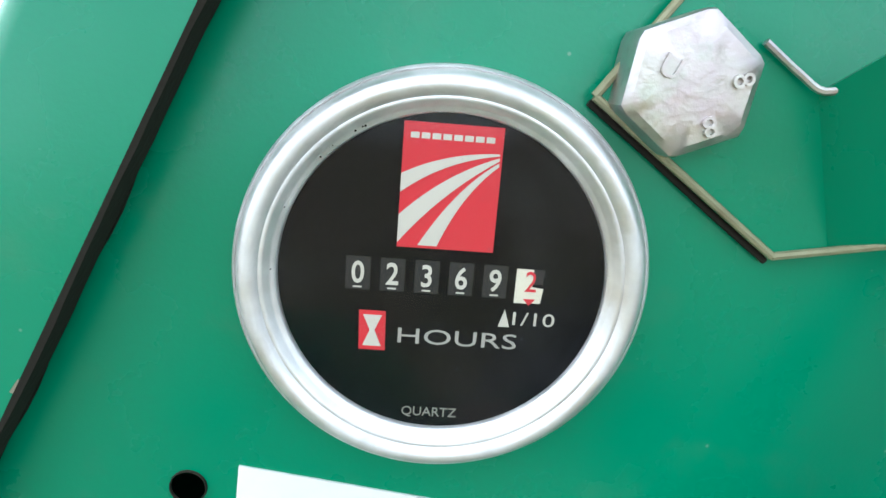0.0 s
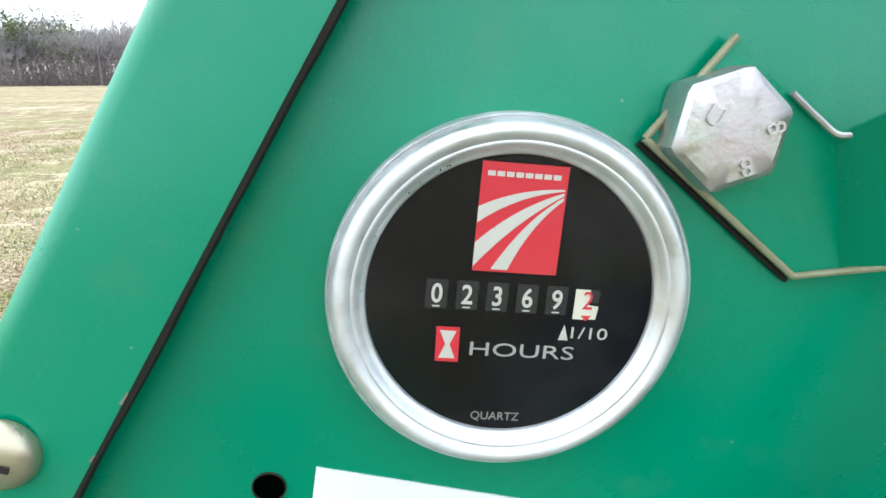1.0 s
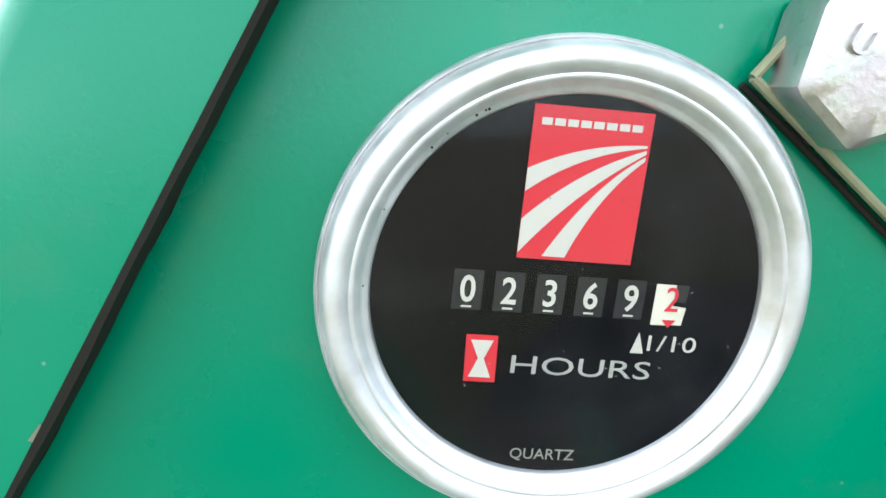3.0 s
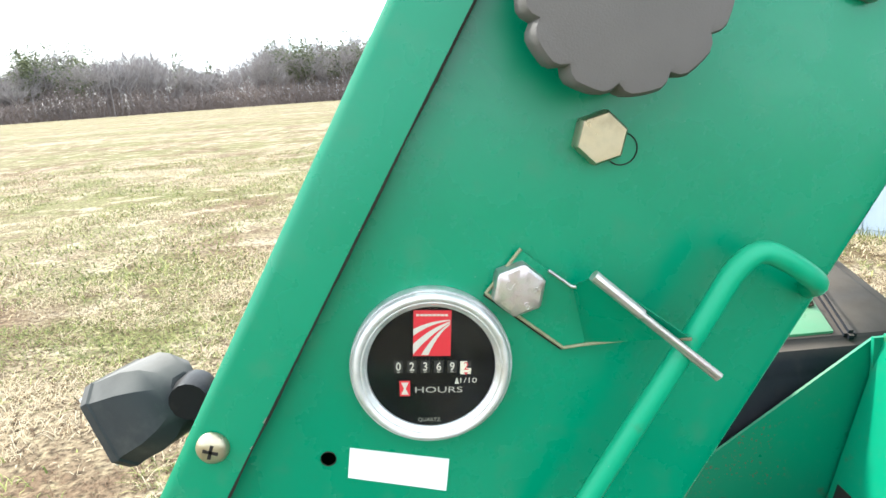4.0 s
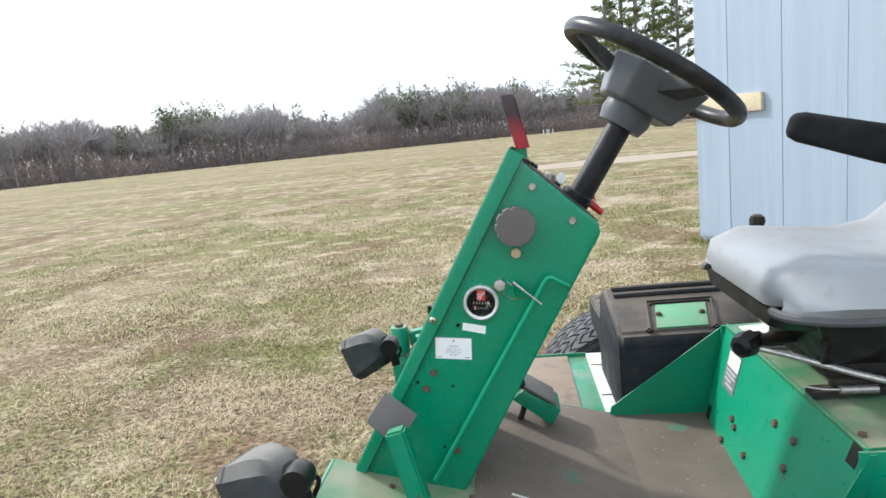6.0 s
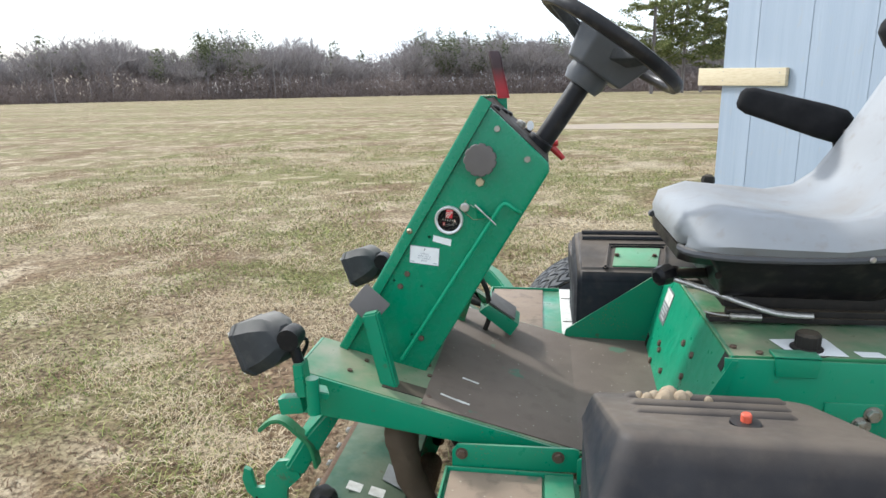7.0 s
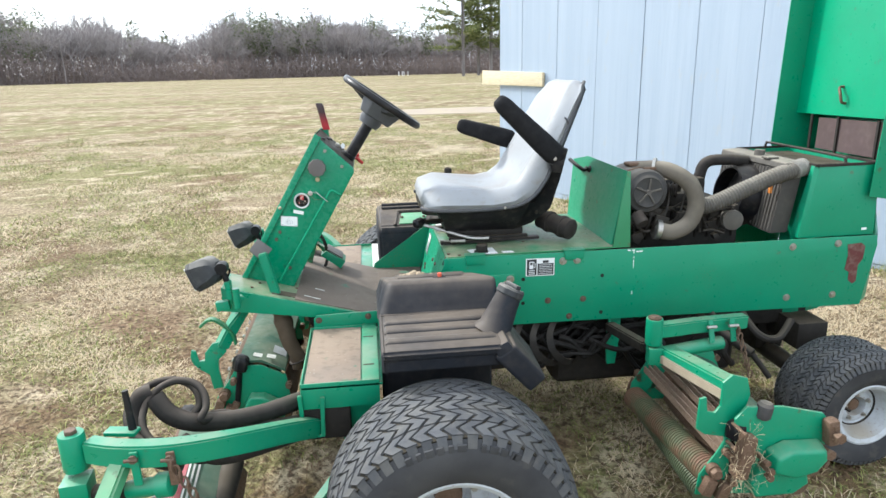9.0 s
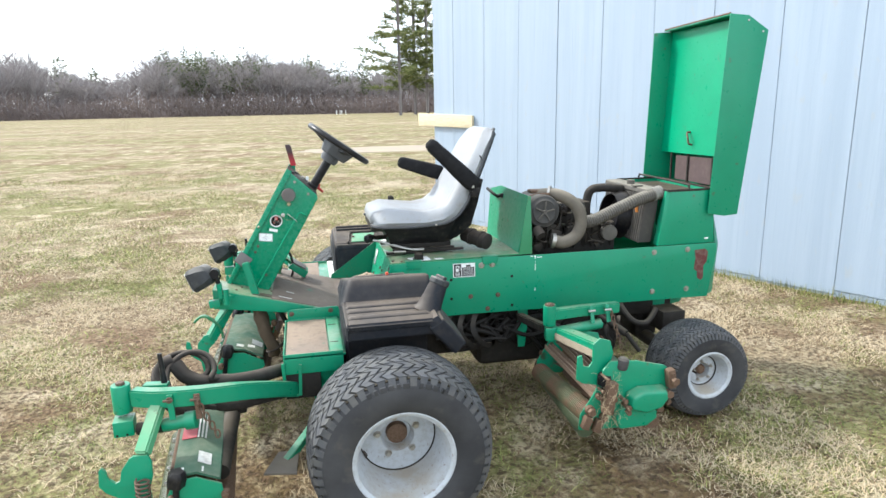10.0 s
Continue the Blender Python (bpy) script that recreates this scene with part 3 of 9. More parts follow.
def make_shed():
    shed = tagged(new("wall_shed"), "pale blue shed wall of vertical wooden siding", "wall", kind="structure")
    WORLD[shed.name] = Matrix()
    bm = B()
    hexa(bm, [wall_point(0.012, 0.007, -0.1), wall_point(WALL_LEN, 0.007, -0.1), wall_point(WALL_LEN, 0.14, -0.1), wall_point(0.012, 0.14, -0.1)],
         [wall_point(0.012, 0.007, WALL_H), wall_point(WALL_LEN, 0.007, WALL_H), wall_point(WALL_LEN, 0.14, WALL_H), wall_point(0.012, 0.14, WALL_H)])
    part("wall_core", bm, SIDING, shed)
    edges = [0.0] + GROOVES + [WALL_LEN]
    r = random.Random(5)
    for a, b in zip(edges, edges[1:]):
        bm = B()
        g, lip = 0.0025, r.uniform(-0.002, 0.002)
        z0 = 0.03 + r.uniform(-0.02, 0.03)
        hexa(bm, [wall_point(a + g, lip, z0), wall_point(b - g, lip, z0), wall_point(b - g, 0.006, z0), wall_point(a + g, 0.006, z0)],
             [wall_point(a + g, lip, WALL_H), wall_point(b - g, lip, WALL_H), wall_point(b - g, 0.006, WALL_H), wall_point(a + g, 0.006, WALL_H)], 0.002, 1)
        part("panel", bm, SIDING, shed)
    # the gable end that turns away, the back and a roof close the shed
    side = tagged(new("wall_shed_side"), "plain end wall of the pale blue shed", "wall", kind="structure")
    WORLD[side.name] = Matrix()
    bm = B()
    for s0, s1, d0, d1 in ((0.0, 0.10, 0.14, 6.0), (WALL_LEN - 0.1, WALL_LEN, 0.14, 6.0), (0.0, WALL_LEN, 6.0, 6.1)):
        hexa(bm, [wall_point(s0, d0, -0.1), wall_point(s1, d0, -0.1), wall_point(s1, d1, -0.1), wall_point(s0, d1, -0.1)],
             [wall_point(s0, d0, WALL_H), wall_point(s1, d0, WALL_H), wall_point(s1, d1, WALL_H), wall_point(s0, d1, WALL_H)])
    part("end_wall", bm, SIDING, side)
    roof = B()
    hexa(roof, [wall_point(-0.1, -0.1, WALL_H), wall_point(WALL_LEN + 0.1, -0.1, WALL_H), wall_point(WALL_LEN + 0.1, 6.2, WALL_H + 0.9), wall_point(-0.1, 6.2, WALL_H + 0.9)],
         [wall_point(-0.1, -0.1, WALL_H + 0.08), wall_point(WALL_LEN + 0.1, -0.1, WALL_H + 0.08), wall_point(WALL_LEN + 0.1, 6.2, WALL_H + 0.98), wall_point(-0.1, 6.2, WALL_H + 0.98)])
    tagged(part("roof_shed", roof, SIDING), "plain low-pitched shed roof", "roof", kind="structure")


make_shed()


def make_board():
    bm = B()
    q = [(-0.32, 1.315), (0.87, 1.300), (0.87, 1.462), (-0.32, 1.492)]
    hexa(bm, [wall_point(s, -0.045, z) for s, z in q], [wall_point(s, -0.006, z) for s, z in q], 0.004)
    ob = part("plank", bm, WOOD)
    tagged(ob, "pale unpainted wooden plank nailed across the shed corner", "plank")
    for s, z in ((0.06, 1.36), (0.06, 1.45), (0.80, 1.34), (0.80, 1.42)):
        nail = B()
        lathe(nail, [(0.006, 0), (0.006, 0.003), (0.002, 0.004)], wall_point(s, -0.045, z), -WALL_IN, 10)
        part("nail", nail, STEEL, ob)


make_board()

# ---- woods at the field's far edge ----


def bare_tree(verts, faces, r, base, height, spread):
    """A winter tree of tapering ribbons crossed in pairs: trunk, limbs, branches and twigs."""

    def ribbon(a, b, wa, wb):
        d = b - a
        for k in range(2):
            s = d.cross(Vector((1, 0, 0.3) if k else (0, 1, 0.3))).normalized()
            n = len(verts)
            verts.extend([tuple(a - s * wa), tuple(a + s * wa), tuple(b + s * wb), tuple(b - s * wb)])
            faces.append((n, n + 1, n + 2, n + 3))
            if wa < 0.05:
                break

    def grow(a, way, length, width, level):
        b = a + way * length
        ribbon(a, b, width, width * 0.6)
        if level == 0:
            for _ in range(7):
                w2 = (way + Vector((r.uniform(-1, 1), r.uniform(-1, 1), r.uniform(-0.4, 0.9)))).normalized()
                ribbon(b - way * length * r.uniform(0, 0.7), b + w2 * length * r.uniform(0.5, 1.0), 0.026, 0.009)
            return
        for k in range(r.choice((3, 4)) if level > 1 else 4):
            t = r.uniform(0.45, 1.0)
            w2 = (way * 0.75 + Vector((r.uniform(-1, 1), r.uniform(-1, 1), r.uniform(-0.15, 0.7))) * spread).normalized()
            grow(a + way * length * t, w2, length * r.uniform(0.5, 0.75), width * 0.5, level - 1)

    grow(Vector(base), Vector((r.uniform(-0.08, 0.08), r.uniform(-0.08, 0.08), 1)).normalized(), height * 0.42, height * 0.014, 3)


def skyline(turn):
    """How high the wood stands along the field's far edge: humps with dips between them."""
    at = (-60, -42, -36, -30.5, -27.5, -20, -15.4, -10.8, -3, 4, 12, 38)
    high = (13.0, 11.0, 15.5, 10.3, 14.2, 13.6, 9.3, 13.5, 14.6, 10.8, 10.5, 12.0)
    return float(np.interp(math.degrees(turn), at, high))


def make_woods():
    r = random.Random(21)
    verts, faces = [], []
    for k in range(820):
        az_ = radians(r.uniform(-62, 38))
        row = r.random()
        far = 132 + row * 42
        h = (skyline(az_) + 1.2 * noise.noise(Vector((az_ * 25, 1.5, 0))) + r.uniform(-2.4, 1.2)) * (0.85 + 0.25 * row)
        bare_tree(verts, faces, r, (far * math.sin(az_), far * math.cos(az_), -0.3), max(5.0, h), r.uniform(0.65, 0.95))
    me = bpy.data.meshes.new("far_woods")
    me.from_pydata(verts, [], faces)
    me.materials.append(BARK)
    tagged(new("far_woods", me), "grey-brown bare winter woods at the field's edge", "woods", kind="stuff")
    # brush and saplings that close the foot of the wood
    verts, faces = [], []
    for k in range(300000):
        az_ = radians(r.uniform(-64, 40))
        far = 127 + 55 * r.random()
        x, y = far * math.sin(az_), far * math.cos(az_)
        top = (4.6 + 2.0 * noise.noise(Vector((az_ * 14, 7, 0)))) * (0.55 + (far - 129) / 53 * 1.9) * skyline(az_) / 12.5
        z = (r.random() ** 1.5 * 1.25 - 0.1) * top
        z = max(z, -0.1)
        s = r.uniform(0.18, 0.62)
        lean = Vector((r.uniform(-1.1, 1.1), r.uniform(-1.1, 1.1), r.uniform(0.3, 1.0))).normalized() * s * r.uniform(1.2, 3.0)
        n = len(verts)
        a = r.uniform(0, 3.14)
        px, py = math.cos(a) * s * 0.18, math.sin(a) * s * 0.18
        verts += [(x - px, y - py, z), (x + px, y + py, z), (x + lean.x, y + lean.y, z + lean.z)]
        faces.append((n, n + 1, n + 2))
    me = bpy.data.meshes.new("far_brush")
    me.from_pydata(verts, [], faces)
    me.materials.append(BRUSH)
    tagged(new("far_brush", me), "dense brown brush along the foot of the woods", "brush", kind="stuff")
    # evergreen crowns among the bare trees
    verts, faces = [], []
    for k in range(58):
        az_ = radians(r.choice((r.gauss(-2.5, 3.0), r.gauss(-8.5, 2.0), r.gauss(-27.5, 1.5), r.uniform(-45, 12))))
        far = r.uniform(134, 156)
        x, y, h = far * math.sin(az_), far * math.cos(az_), min(r.uniform(9.5, 14.5), skyline(az_) * 1.03)
        for j in range(460):
            t = r.random()
            zz = h * (0.38 + 0.58 * t + 0.05 * math.sin(j * 1.7 + k))
            rad = (math.sin(math.pi * (0.12 + 0.83 * t)) ** 0.8) * h * 0.20 * r.uniform(0.25, 1.0) * (1 + 0.35 * math.sin(k * 2.3 + j * 0.9))
            a = r.uniform(0, 6.283)
            p = Vector((x + math.cos(a) * rad, y + math.sin(a) * rad, zz))
            s = r.uniform(0.25, 0.6)
            n = len(verts)
            u1 = Vector((r.uniform(-1, 1), r.uniform(-1, 1), r.uniform(-0.4, 0.4))) * s
            u2 = Vector((r.uniform(-1, 1), r.uniform(-1, 1), r.uniform(-0.2, 0.8))) * s
            verts += [tuple(p - u1 * 0.5), tuple(p + u1 * 0.5), tuple(p + u2)]
            faces.append((n, n + 1, n + 2))
    me = bpy.data.meshes.new("far_evergreens")
    me.from_pydata(verts, [], faces)
    me.materials.append(EVERGREEN)
    tagged(new("far_evergreens", me), "dark green evergreen crowns among the bare trees", "trees", kind="stuff")


make_woods()


def make_pine(at, height, seed, lean=0.0):
    r = random.Random(seed)
    tree = thing("pine_tree", at, "tall thin pine with open layered green crown", "tree", "pines beside the shed")
    base = Vector(at)
    top = base + Vector((lean, 0, height))
    bm = B()
    tube(bm, [base - Vector((0, 0, 0.3)), base.lerp(top, 0.35), base.lerp(top, 0.7), top], height * 0.011, 8, 4)
    verts, faces = [], []
    for k in range(int(height * 2.7)):
        t = r.uniform(0.16, 1.0)
        p = base.lerp(top, t)
        length = height * 0.33 * (1.10 - t) ** 0.6 * r.uniform(0.25, 1.1)
        a = r.uniform(0, 6.283)
        way = Vector((math.cos(a), math.sin(a), r.uniform(-0.20, 0.55))).normalized()
        tip = p + way * length + Vector((0, 0, 0.12 * length))
        rod(bm, p, tip, 0.05 * (1.2 - t), 5, 0.012)
        for j in range(int(21 + length * 21)):
            q = p.lerp(tip, 1.06 - 0.62 * r.random() ** 1.6) + Vector((r.gauss(0, 1), r.gauss(0, 1), r.gauss(0.25, 0.45))) * (0.14 + length * 0.055)
            for i in range(3):
                s = r.uniform(0.13, 0.30)
                u1 = Vector((r.uniform(-1, 1), r.uniform(-1, 1), r.uniform(-0.3, 0.8))).normalized() * s * 1.7
                u2 = Vector((r.uniform(-1, 1), r.uniform(-1, 1), r.uniform(-1, 1))).normalized() * s * 0.32
                n = len(verts)
                verts += [tuple(q - u2), tuple(q + u2), tuple(q + u1)]
                faces.append((n, n + 1, n + 2))
    part("trunk", bm, BARK, tree, "grey-brown trunk with thin limbs")
    me = bpy.data.meshes.new("crown")
    me.from_pydata(verts, [], faces)
    me.materials.append(PINE)
    crown = new("crown", me)
    crown.parent = tree
    crown.matrix_parent_inverse = WORLD[tree.name].inverted()


def far_at(az_deg, dist, z=-0.1):
    a_ = radians(az_deg)
    return (dist * math.sin(a_), dist * math.cos(a_), z)


make_pine(far_at(9.0, 98), 21.0, 1)
make_pine(far_at(10.3, 104), 23.5, 2)
make_pine(far_at(11.4, 101), 22.0, 3)
make_pine(far_at(12.8, 110), 24.0, 4)
make_pine(far_at(14.6, 106), 22.0, 6)


def make_far_pole(az_deg, dist, h):
    x, y, z = far_at(az_deg, dist, 0)
    bm = B()
    lathe(bm, [(0.11, -0.3), (0.075, h)], (x, y, z), (0, 0, 1), 8)
    box(bm, (x, y, z + h * 0.93), (1.3, 0.1, 0.1))
    tagged(part("utility_pole", bm, BARK), "thin grey wooden pole far across the field", "pole")


make_far_pole(-22.9, 124, 7.0)
make_far_pole(-18.9, 131, 6.5)
make_far_pole(-39.2, 124, 7.0)


def make_marker_posts():
    """A short row of white posts at the field's edge."""
    bm = B()
    lathe(bm, [(0.06, -0.1), (0.06, 0.75), (0.03, 0.80)], (0, 0, 0), (0, 0, 1), 8)
    first = tagged(part("marker_post", bm, WHITE), "small white marker post at the field's edge", "post", "white marker posts")
    places = [far_at(a, 117, 0.0) for a in (3.3, 3.6, 3.75, 4.1)]
    first.location = places[0]
    for p in places[1:]:
        copy_thing(first, Matrix.Translation(p))


make_marker_posts()


def make_gravel_patch():
    """A bare strip of track on the field behind the mower."""
    bm = B()
    pts = []
    for k in range(28):
        a = 2 * math.pi * k / 28
        rr = 1 + 0.25 * noise.noise(Vector((math.cos(a) * 2, math.sin(a) * 2, 3)))
        pts.append((3.6 + 3.6 * math.cos(a) * rr, 21.0 + 1.6 * math.sin(a) * rr))
    prism(bm, pts, "z", -0.05, 0.012)
    m = Mat("bare_gravel", (0.30, 0.24, 0.185), 0.95)
    m.mix(m.noise(1.2, 0.40, 0.60, 6.0), (0.33, 0.27, 0.18))
    m.bump(m.noise(40.0, 0.2, 0.8, 4.0), 0.02, 0.6)
    tagged(part("bare_patch", bm, m.done()), "bare grey-brown gravel patch in the grass", "gravel", kind="structure")


make_gravel_patch()

# ---- the mower ----
YC = 0.15  # the machine's middle
mower = thing("ride_on_mower", (1.0, YC, 0.0), "green ride-on reel mower with raised rear hood, parked on grass", "mower")
CON0, CU, CV = Vector((-0.245, 0.0, 0.790)), Vector((0.508, 0, 0.861)), Vector((0.861, 0, -0.508))


def con(a, b, y=0.0):
    """A point of the steering console: a up its slope, b across it."""
    p = CON0 + CU * a + CV * b
    return Vector((p.x, y, p.z))


def con2(a, b):
    p = con(a, b)
    return (p.x, p.z)


def make_console():
    bm = B()
    back = [con2(-0.035, 0.003), con2(0.612, 0.003), con2(0.570, 0.186), con2(0.556, 0.198), con2(-0.09, 0.198)]
    far_side = [con2(-0.035, 0.011), con2(0.612, 0.011)] + back[2:]
    hexa(bm, [(x, 0.0, z) for x, z in back], [(x, 0.30, z) for x, z in far_side], 0.006, 3)
    body = part("console", bm, GREEN_CLEAN, mower, "sloping green sheet-metal steering console")
    # cover that laps over the front edge
    bm = B()
    # folded sheet: near leaf, rounded fold, front, fold, far leaf
    sec = [(0.0205, -0.0078), (0.0022, -0.0056), (-0.0004, -0.0046), (-0.0026, -0.0022), (-0.0032, 0.300), (-0.0016, 0.3045), (0.0205, 0.3050),
           (0.0205, 0.3036), (0.000, 0.3030), (-0.0016, 0.300), (-0.0010, -0.0014), (0.0004, -0.0034), (0.0024, -0.0042), (0.0205, -0.0064)]
    lean = (0.0180, 0.0250)  # the cover's width at its foot and top
    hexa(bm, [con(-0.03, (lean[0] if b_ > 0.02 else b_) + max(0.0, y_) * 0.026, y_) for b_, y_ in sec], [con(0.617, (lean[1] if b_ > 0.02 else b_) + max(0.0, y_) * 0.026, y_) for b_, y_ in sec])
    part("front_cover", bm, GREEN_CLEAN, body, "green cover lapping over the console's front edge")
    # shade under the cover's edge painted in with grime, and chips of bare paint
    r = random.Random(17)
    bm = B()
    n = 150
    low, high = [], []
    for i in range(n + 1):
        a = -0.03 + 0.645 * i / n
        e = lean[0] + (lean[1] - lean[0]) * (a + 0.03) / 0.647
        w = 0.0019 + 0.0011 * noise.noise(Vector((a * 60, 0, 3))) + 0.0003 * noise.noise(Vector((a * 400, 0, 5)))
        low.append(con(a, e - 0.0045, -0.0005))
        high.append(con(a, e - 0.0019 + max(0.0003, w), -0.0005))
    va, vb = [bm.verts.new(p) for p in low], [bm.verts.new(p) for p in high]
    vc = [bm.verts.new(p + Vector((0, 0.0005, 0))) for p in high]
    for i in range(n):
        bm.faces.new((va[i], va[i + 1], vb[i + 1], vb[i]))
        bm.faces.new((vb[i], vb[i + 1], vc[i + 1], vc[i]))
    # dark line down the cover's sheared edge, painted for the seam's shade
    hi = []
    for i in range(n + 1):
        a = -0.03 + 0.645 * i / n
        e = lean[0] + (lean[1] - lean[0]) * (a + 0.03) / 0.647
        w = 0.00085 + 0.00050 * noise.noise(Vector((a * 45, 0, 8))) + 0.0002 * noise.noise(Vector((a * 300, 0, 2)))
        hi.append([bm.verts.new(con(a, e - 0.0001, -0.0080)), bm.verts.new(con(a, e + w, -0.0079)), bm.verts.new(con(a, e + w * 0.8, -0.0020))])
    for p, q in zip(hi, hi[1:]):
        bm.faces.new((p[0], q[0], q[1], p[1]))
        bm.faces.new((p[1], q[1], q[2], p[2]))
    part("seam_grime", bm, SHADE_GRIME, body, "dark strip for the seam's shade, with grime")
    for k in range(14):
        a = r.uniform(0.0, 0.6)
        e = lean[0] + (lean[1] - lean[0]) * (a + 0.03) / 0.647
        bm = B()
        l, w = r.uniform(0.0008, 0.003), r.uniform(0.0003, 0.0007)
        hexa(bm, [con(a, e - w, -0.00795), con(a + l, e - w * 0.5, -0.00795), con(a + l, e + 0.0001, -0.00795), con(a, e + 0.0001, -0.00795)],
             [con(a, e - w, -0.0076), con(a + l, e - w * 0.5, -0.0076), con(a + l, e + 0.0001, -0.0066), con(a, e + 0.0001, -0.0066)])
        part("paint_chip", bm, STEEL, body)
    # instrument panel on top, dusty dark plastic in a raised rim
    bm = B()
    prism(bm, [con2(0.612, 0.004), con2(0.570, 0.186), con2(0.5715, 0.186), con2(0.6135, 0.006)], "y", 0.012, 0.286, 0.0005)
    part("top_panel", bm, DARK, body, "dusty dark instrument panel")

    bolt(body, (0.1001, 0.0, 1.2558), r=0.0072, h=0.005, mat=STEEL, washer=False)
    bolt(body, (0.1620, 0.0, 1.1935), r=0.0072, h=0.005, mat=STEEL, washer=False)
    bolt(body, (0.0645, 0.0, 1.1465), r=0.0100, h=0.007, mat=BRASS, washer=False)
    hole(body, (0.0735, -0.0001, 1.1415), 0.006)
    for x, z in ((-0.098, 0.942), (-0.114, 0.913), (-0.070, 0.792)):
        bolt(body, (x, 0.0, z), r=0.0068, h=0.004, mat=RUSTBOLT, washer=False)
    for x, z in ((-0.0462, 1.0265), (-0.128, 0.926), (-0.066, 0.915), (-0.092, 0.80)):
        hole(body, (x, -0.0002, z), 0.0031 if z > 1.0 else 0.0026)

    # round-headed cross-slot screw on the cover
    bm = B()
    at = Vector((-0.0880, -0.0070, 1.0402))
    lathe(bm, [(0.0064, 0), (0.0063, 0.0012), (0.0054, 0.0027), (0.0036, 0.0036), (0.0012, 0.0040)], at, (0, -1, 0), 24)
    screw = part("screw", bm, BRASS, body, "yellow zinc cross-head screw")
    bm = B()
    for d in (20, 110):
        box(bm, at + Vector((0, -0.0036, 0)), (0.0058, 0.0011, 0.0013), rot("Y", d))
    part("screw_slot", bm, DARK, body)

    # scalloped grip knob
    bm = B()
    c = Vector((0.0668, 0, 1.1945))
    n, ring = 88, []
    for y, k in ((-0.014, 0.96), (-0.0165, 1.0), (-0.028, 1.0), (-0.0305, 0.965)):
        row = []
        for i in range(n):
            a = 2 * math.pi * i / n
            lobe = abs(math.sin(a * 11 / 2))
            rr = 0.0338 * k * (0.905 + 0.095 * min(1.0, lobe * 1.8))
            row.append(bm.verts.new((c.x + rr * math.cos(a), y, c.z + rr * math.sin(a))))
        ring.append(row)
    row = [bm.verts.new((c.x + 0.0285 * math.cos(2 * math.pi * i / n), -0.0312, c.z + 0.0285 * math.sin(2 * math.pi * i / n))) for i in range(n)]
    ring.append(row)
    for a, b in zip(ring, ring[1:]):
        for i in range(n):
            bm.faces.new((a[i], a[(i + 1) % n], b[(i + 1) % n], b[i]))
    bm.faces.new(ring[0])
    bm.faces.new(ring[-1])
    lathe(bm, [(0.012, 0), (0.012, 0.0145)], (c.x, 0, c.z), (0, -1, 0), 20)
    part("grip_knob", bm, KNOB, body, "dusty grey scalloped plastic knob", smooth=30)

    # bent green rod that runs down the console's side
    bm = B()
    tube(bm, [(0.150, 0.004, 1.080), (0.141, -0.016, 1.089), (0.128, -0.020, 1.099), (0.1175, -0.020, 1.1035), (0.1085, -0.020, 1.098), (0.099, -0.020, 1.083)], 0.0042, 12, 8)
    tube(bm, [(0.0992, -0.020, 1.0833), (-0.02, -0.020, 0.894), (-0.104, -0.020, 0.760), (-0.112, -0.020, 0.748)], 0.0042, 12, 3)
    part("bent_rod", bm, paint("green_rod_paint", (0.012, 0.30, 0.15), dust=0.1, rust=True), body, "bent green control rod")

    # big zinc bolt beside the meter, with its raised marks
    bm = B()
    c = Vector((0.0325, 0.0, 1.0928))
    h, r = 0.0088, 0.0106
    rings = []
    for rr, yy, rnd in ((r, -0.0006, 0), (r, -h * 0.84, 0), (r * 0.97, -h * 0.93, 0), (r * 0.86, -h, 1), (r * 0.5, -h - 0.00015, 1), (0.0004, -h - 0.0002, 1)):
        row = []
        for k in range(48):
            a = 2 * math.pi * k / 48
            flat_r = r * math.cos(math.pi / 6) / math.cos((a - 0.30) % (math.pi / 3) - math.pi / 6)
            q = rr / r * (flat_r if not rnd else min(flat_r, r * 0.945))
            row.append(bm.verts.new((c.x + q * math.cos(a), yy, c.z + q * math.sin(a))))
        rings.append(row)
    for a, b in zip(rings, rings[1:]):
        for k in range(48):
            bm.faces.new((a[k], a[(k + 1) % 48], b[(k + 1) % 48], b[k]))
    bm.faces.new(rings[0])
    bm.faces.new(rings[-1])
    big = part("hex_bolt", bm, ZINC, body, "large zinc hexagon bolt with raised marks", smooth=25)
    for text, x, z, turn in (("U", 0.0297, 1.0950, -28), ("8", 0.0397, 1.0932, -78), ("8", 0.0357, 1.0872, -165)):
        m = Matrix.Translation((x - 0.0008, -h - 0.0004, z)) @ Matrix.Rotation(radians(90), 4, "X") @ Matrix.Rotation(radians(turn), 4, "Z")
        lettering(text, 0.0043, m, ZINC, body, "raised_mark", 0.0003)

    # green lock plate under the bolt, its outer flap bent away from the panel
    bm = B()
    prism(bm, [(0.0345, 1.1072), (0.0208, 1.0912), (0.0496, 1.0667), (0.0585, 1.0674), (0.0538, 1.0912), (0.0500, 1.0938), (0.0445, 1.0983)], "y", -0.0024, -0.0006)
    hexa(bm, [(0.0585, -0.0024, 1.0674), (0.0900, -0.0255, 1.0756), (0.0572, -0.0235, 1.1010), (0.0538, -0.0024, 1.0912)],
         [(0.0590, -0.0010, 1.0674), (0.0905, -0.0240, 1.0756), (0.0577, -0.0220, 1.1010), (0.0543, -0.0010, 1.0912)])
    part("lock_plate", bm, GREEN_CLEAN, body, "bent green lock plate with bare edges")
    # the plate's bare, tarnished edge
    bm = B()
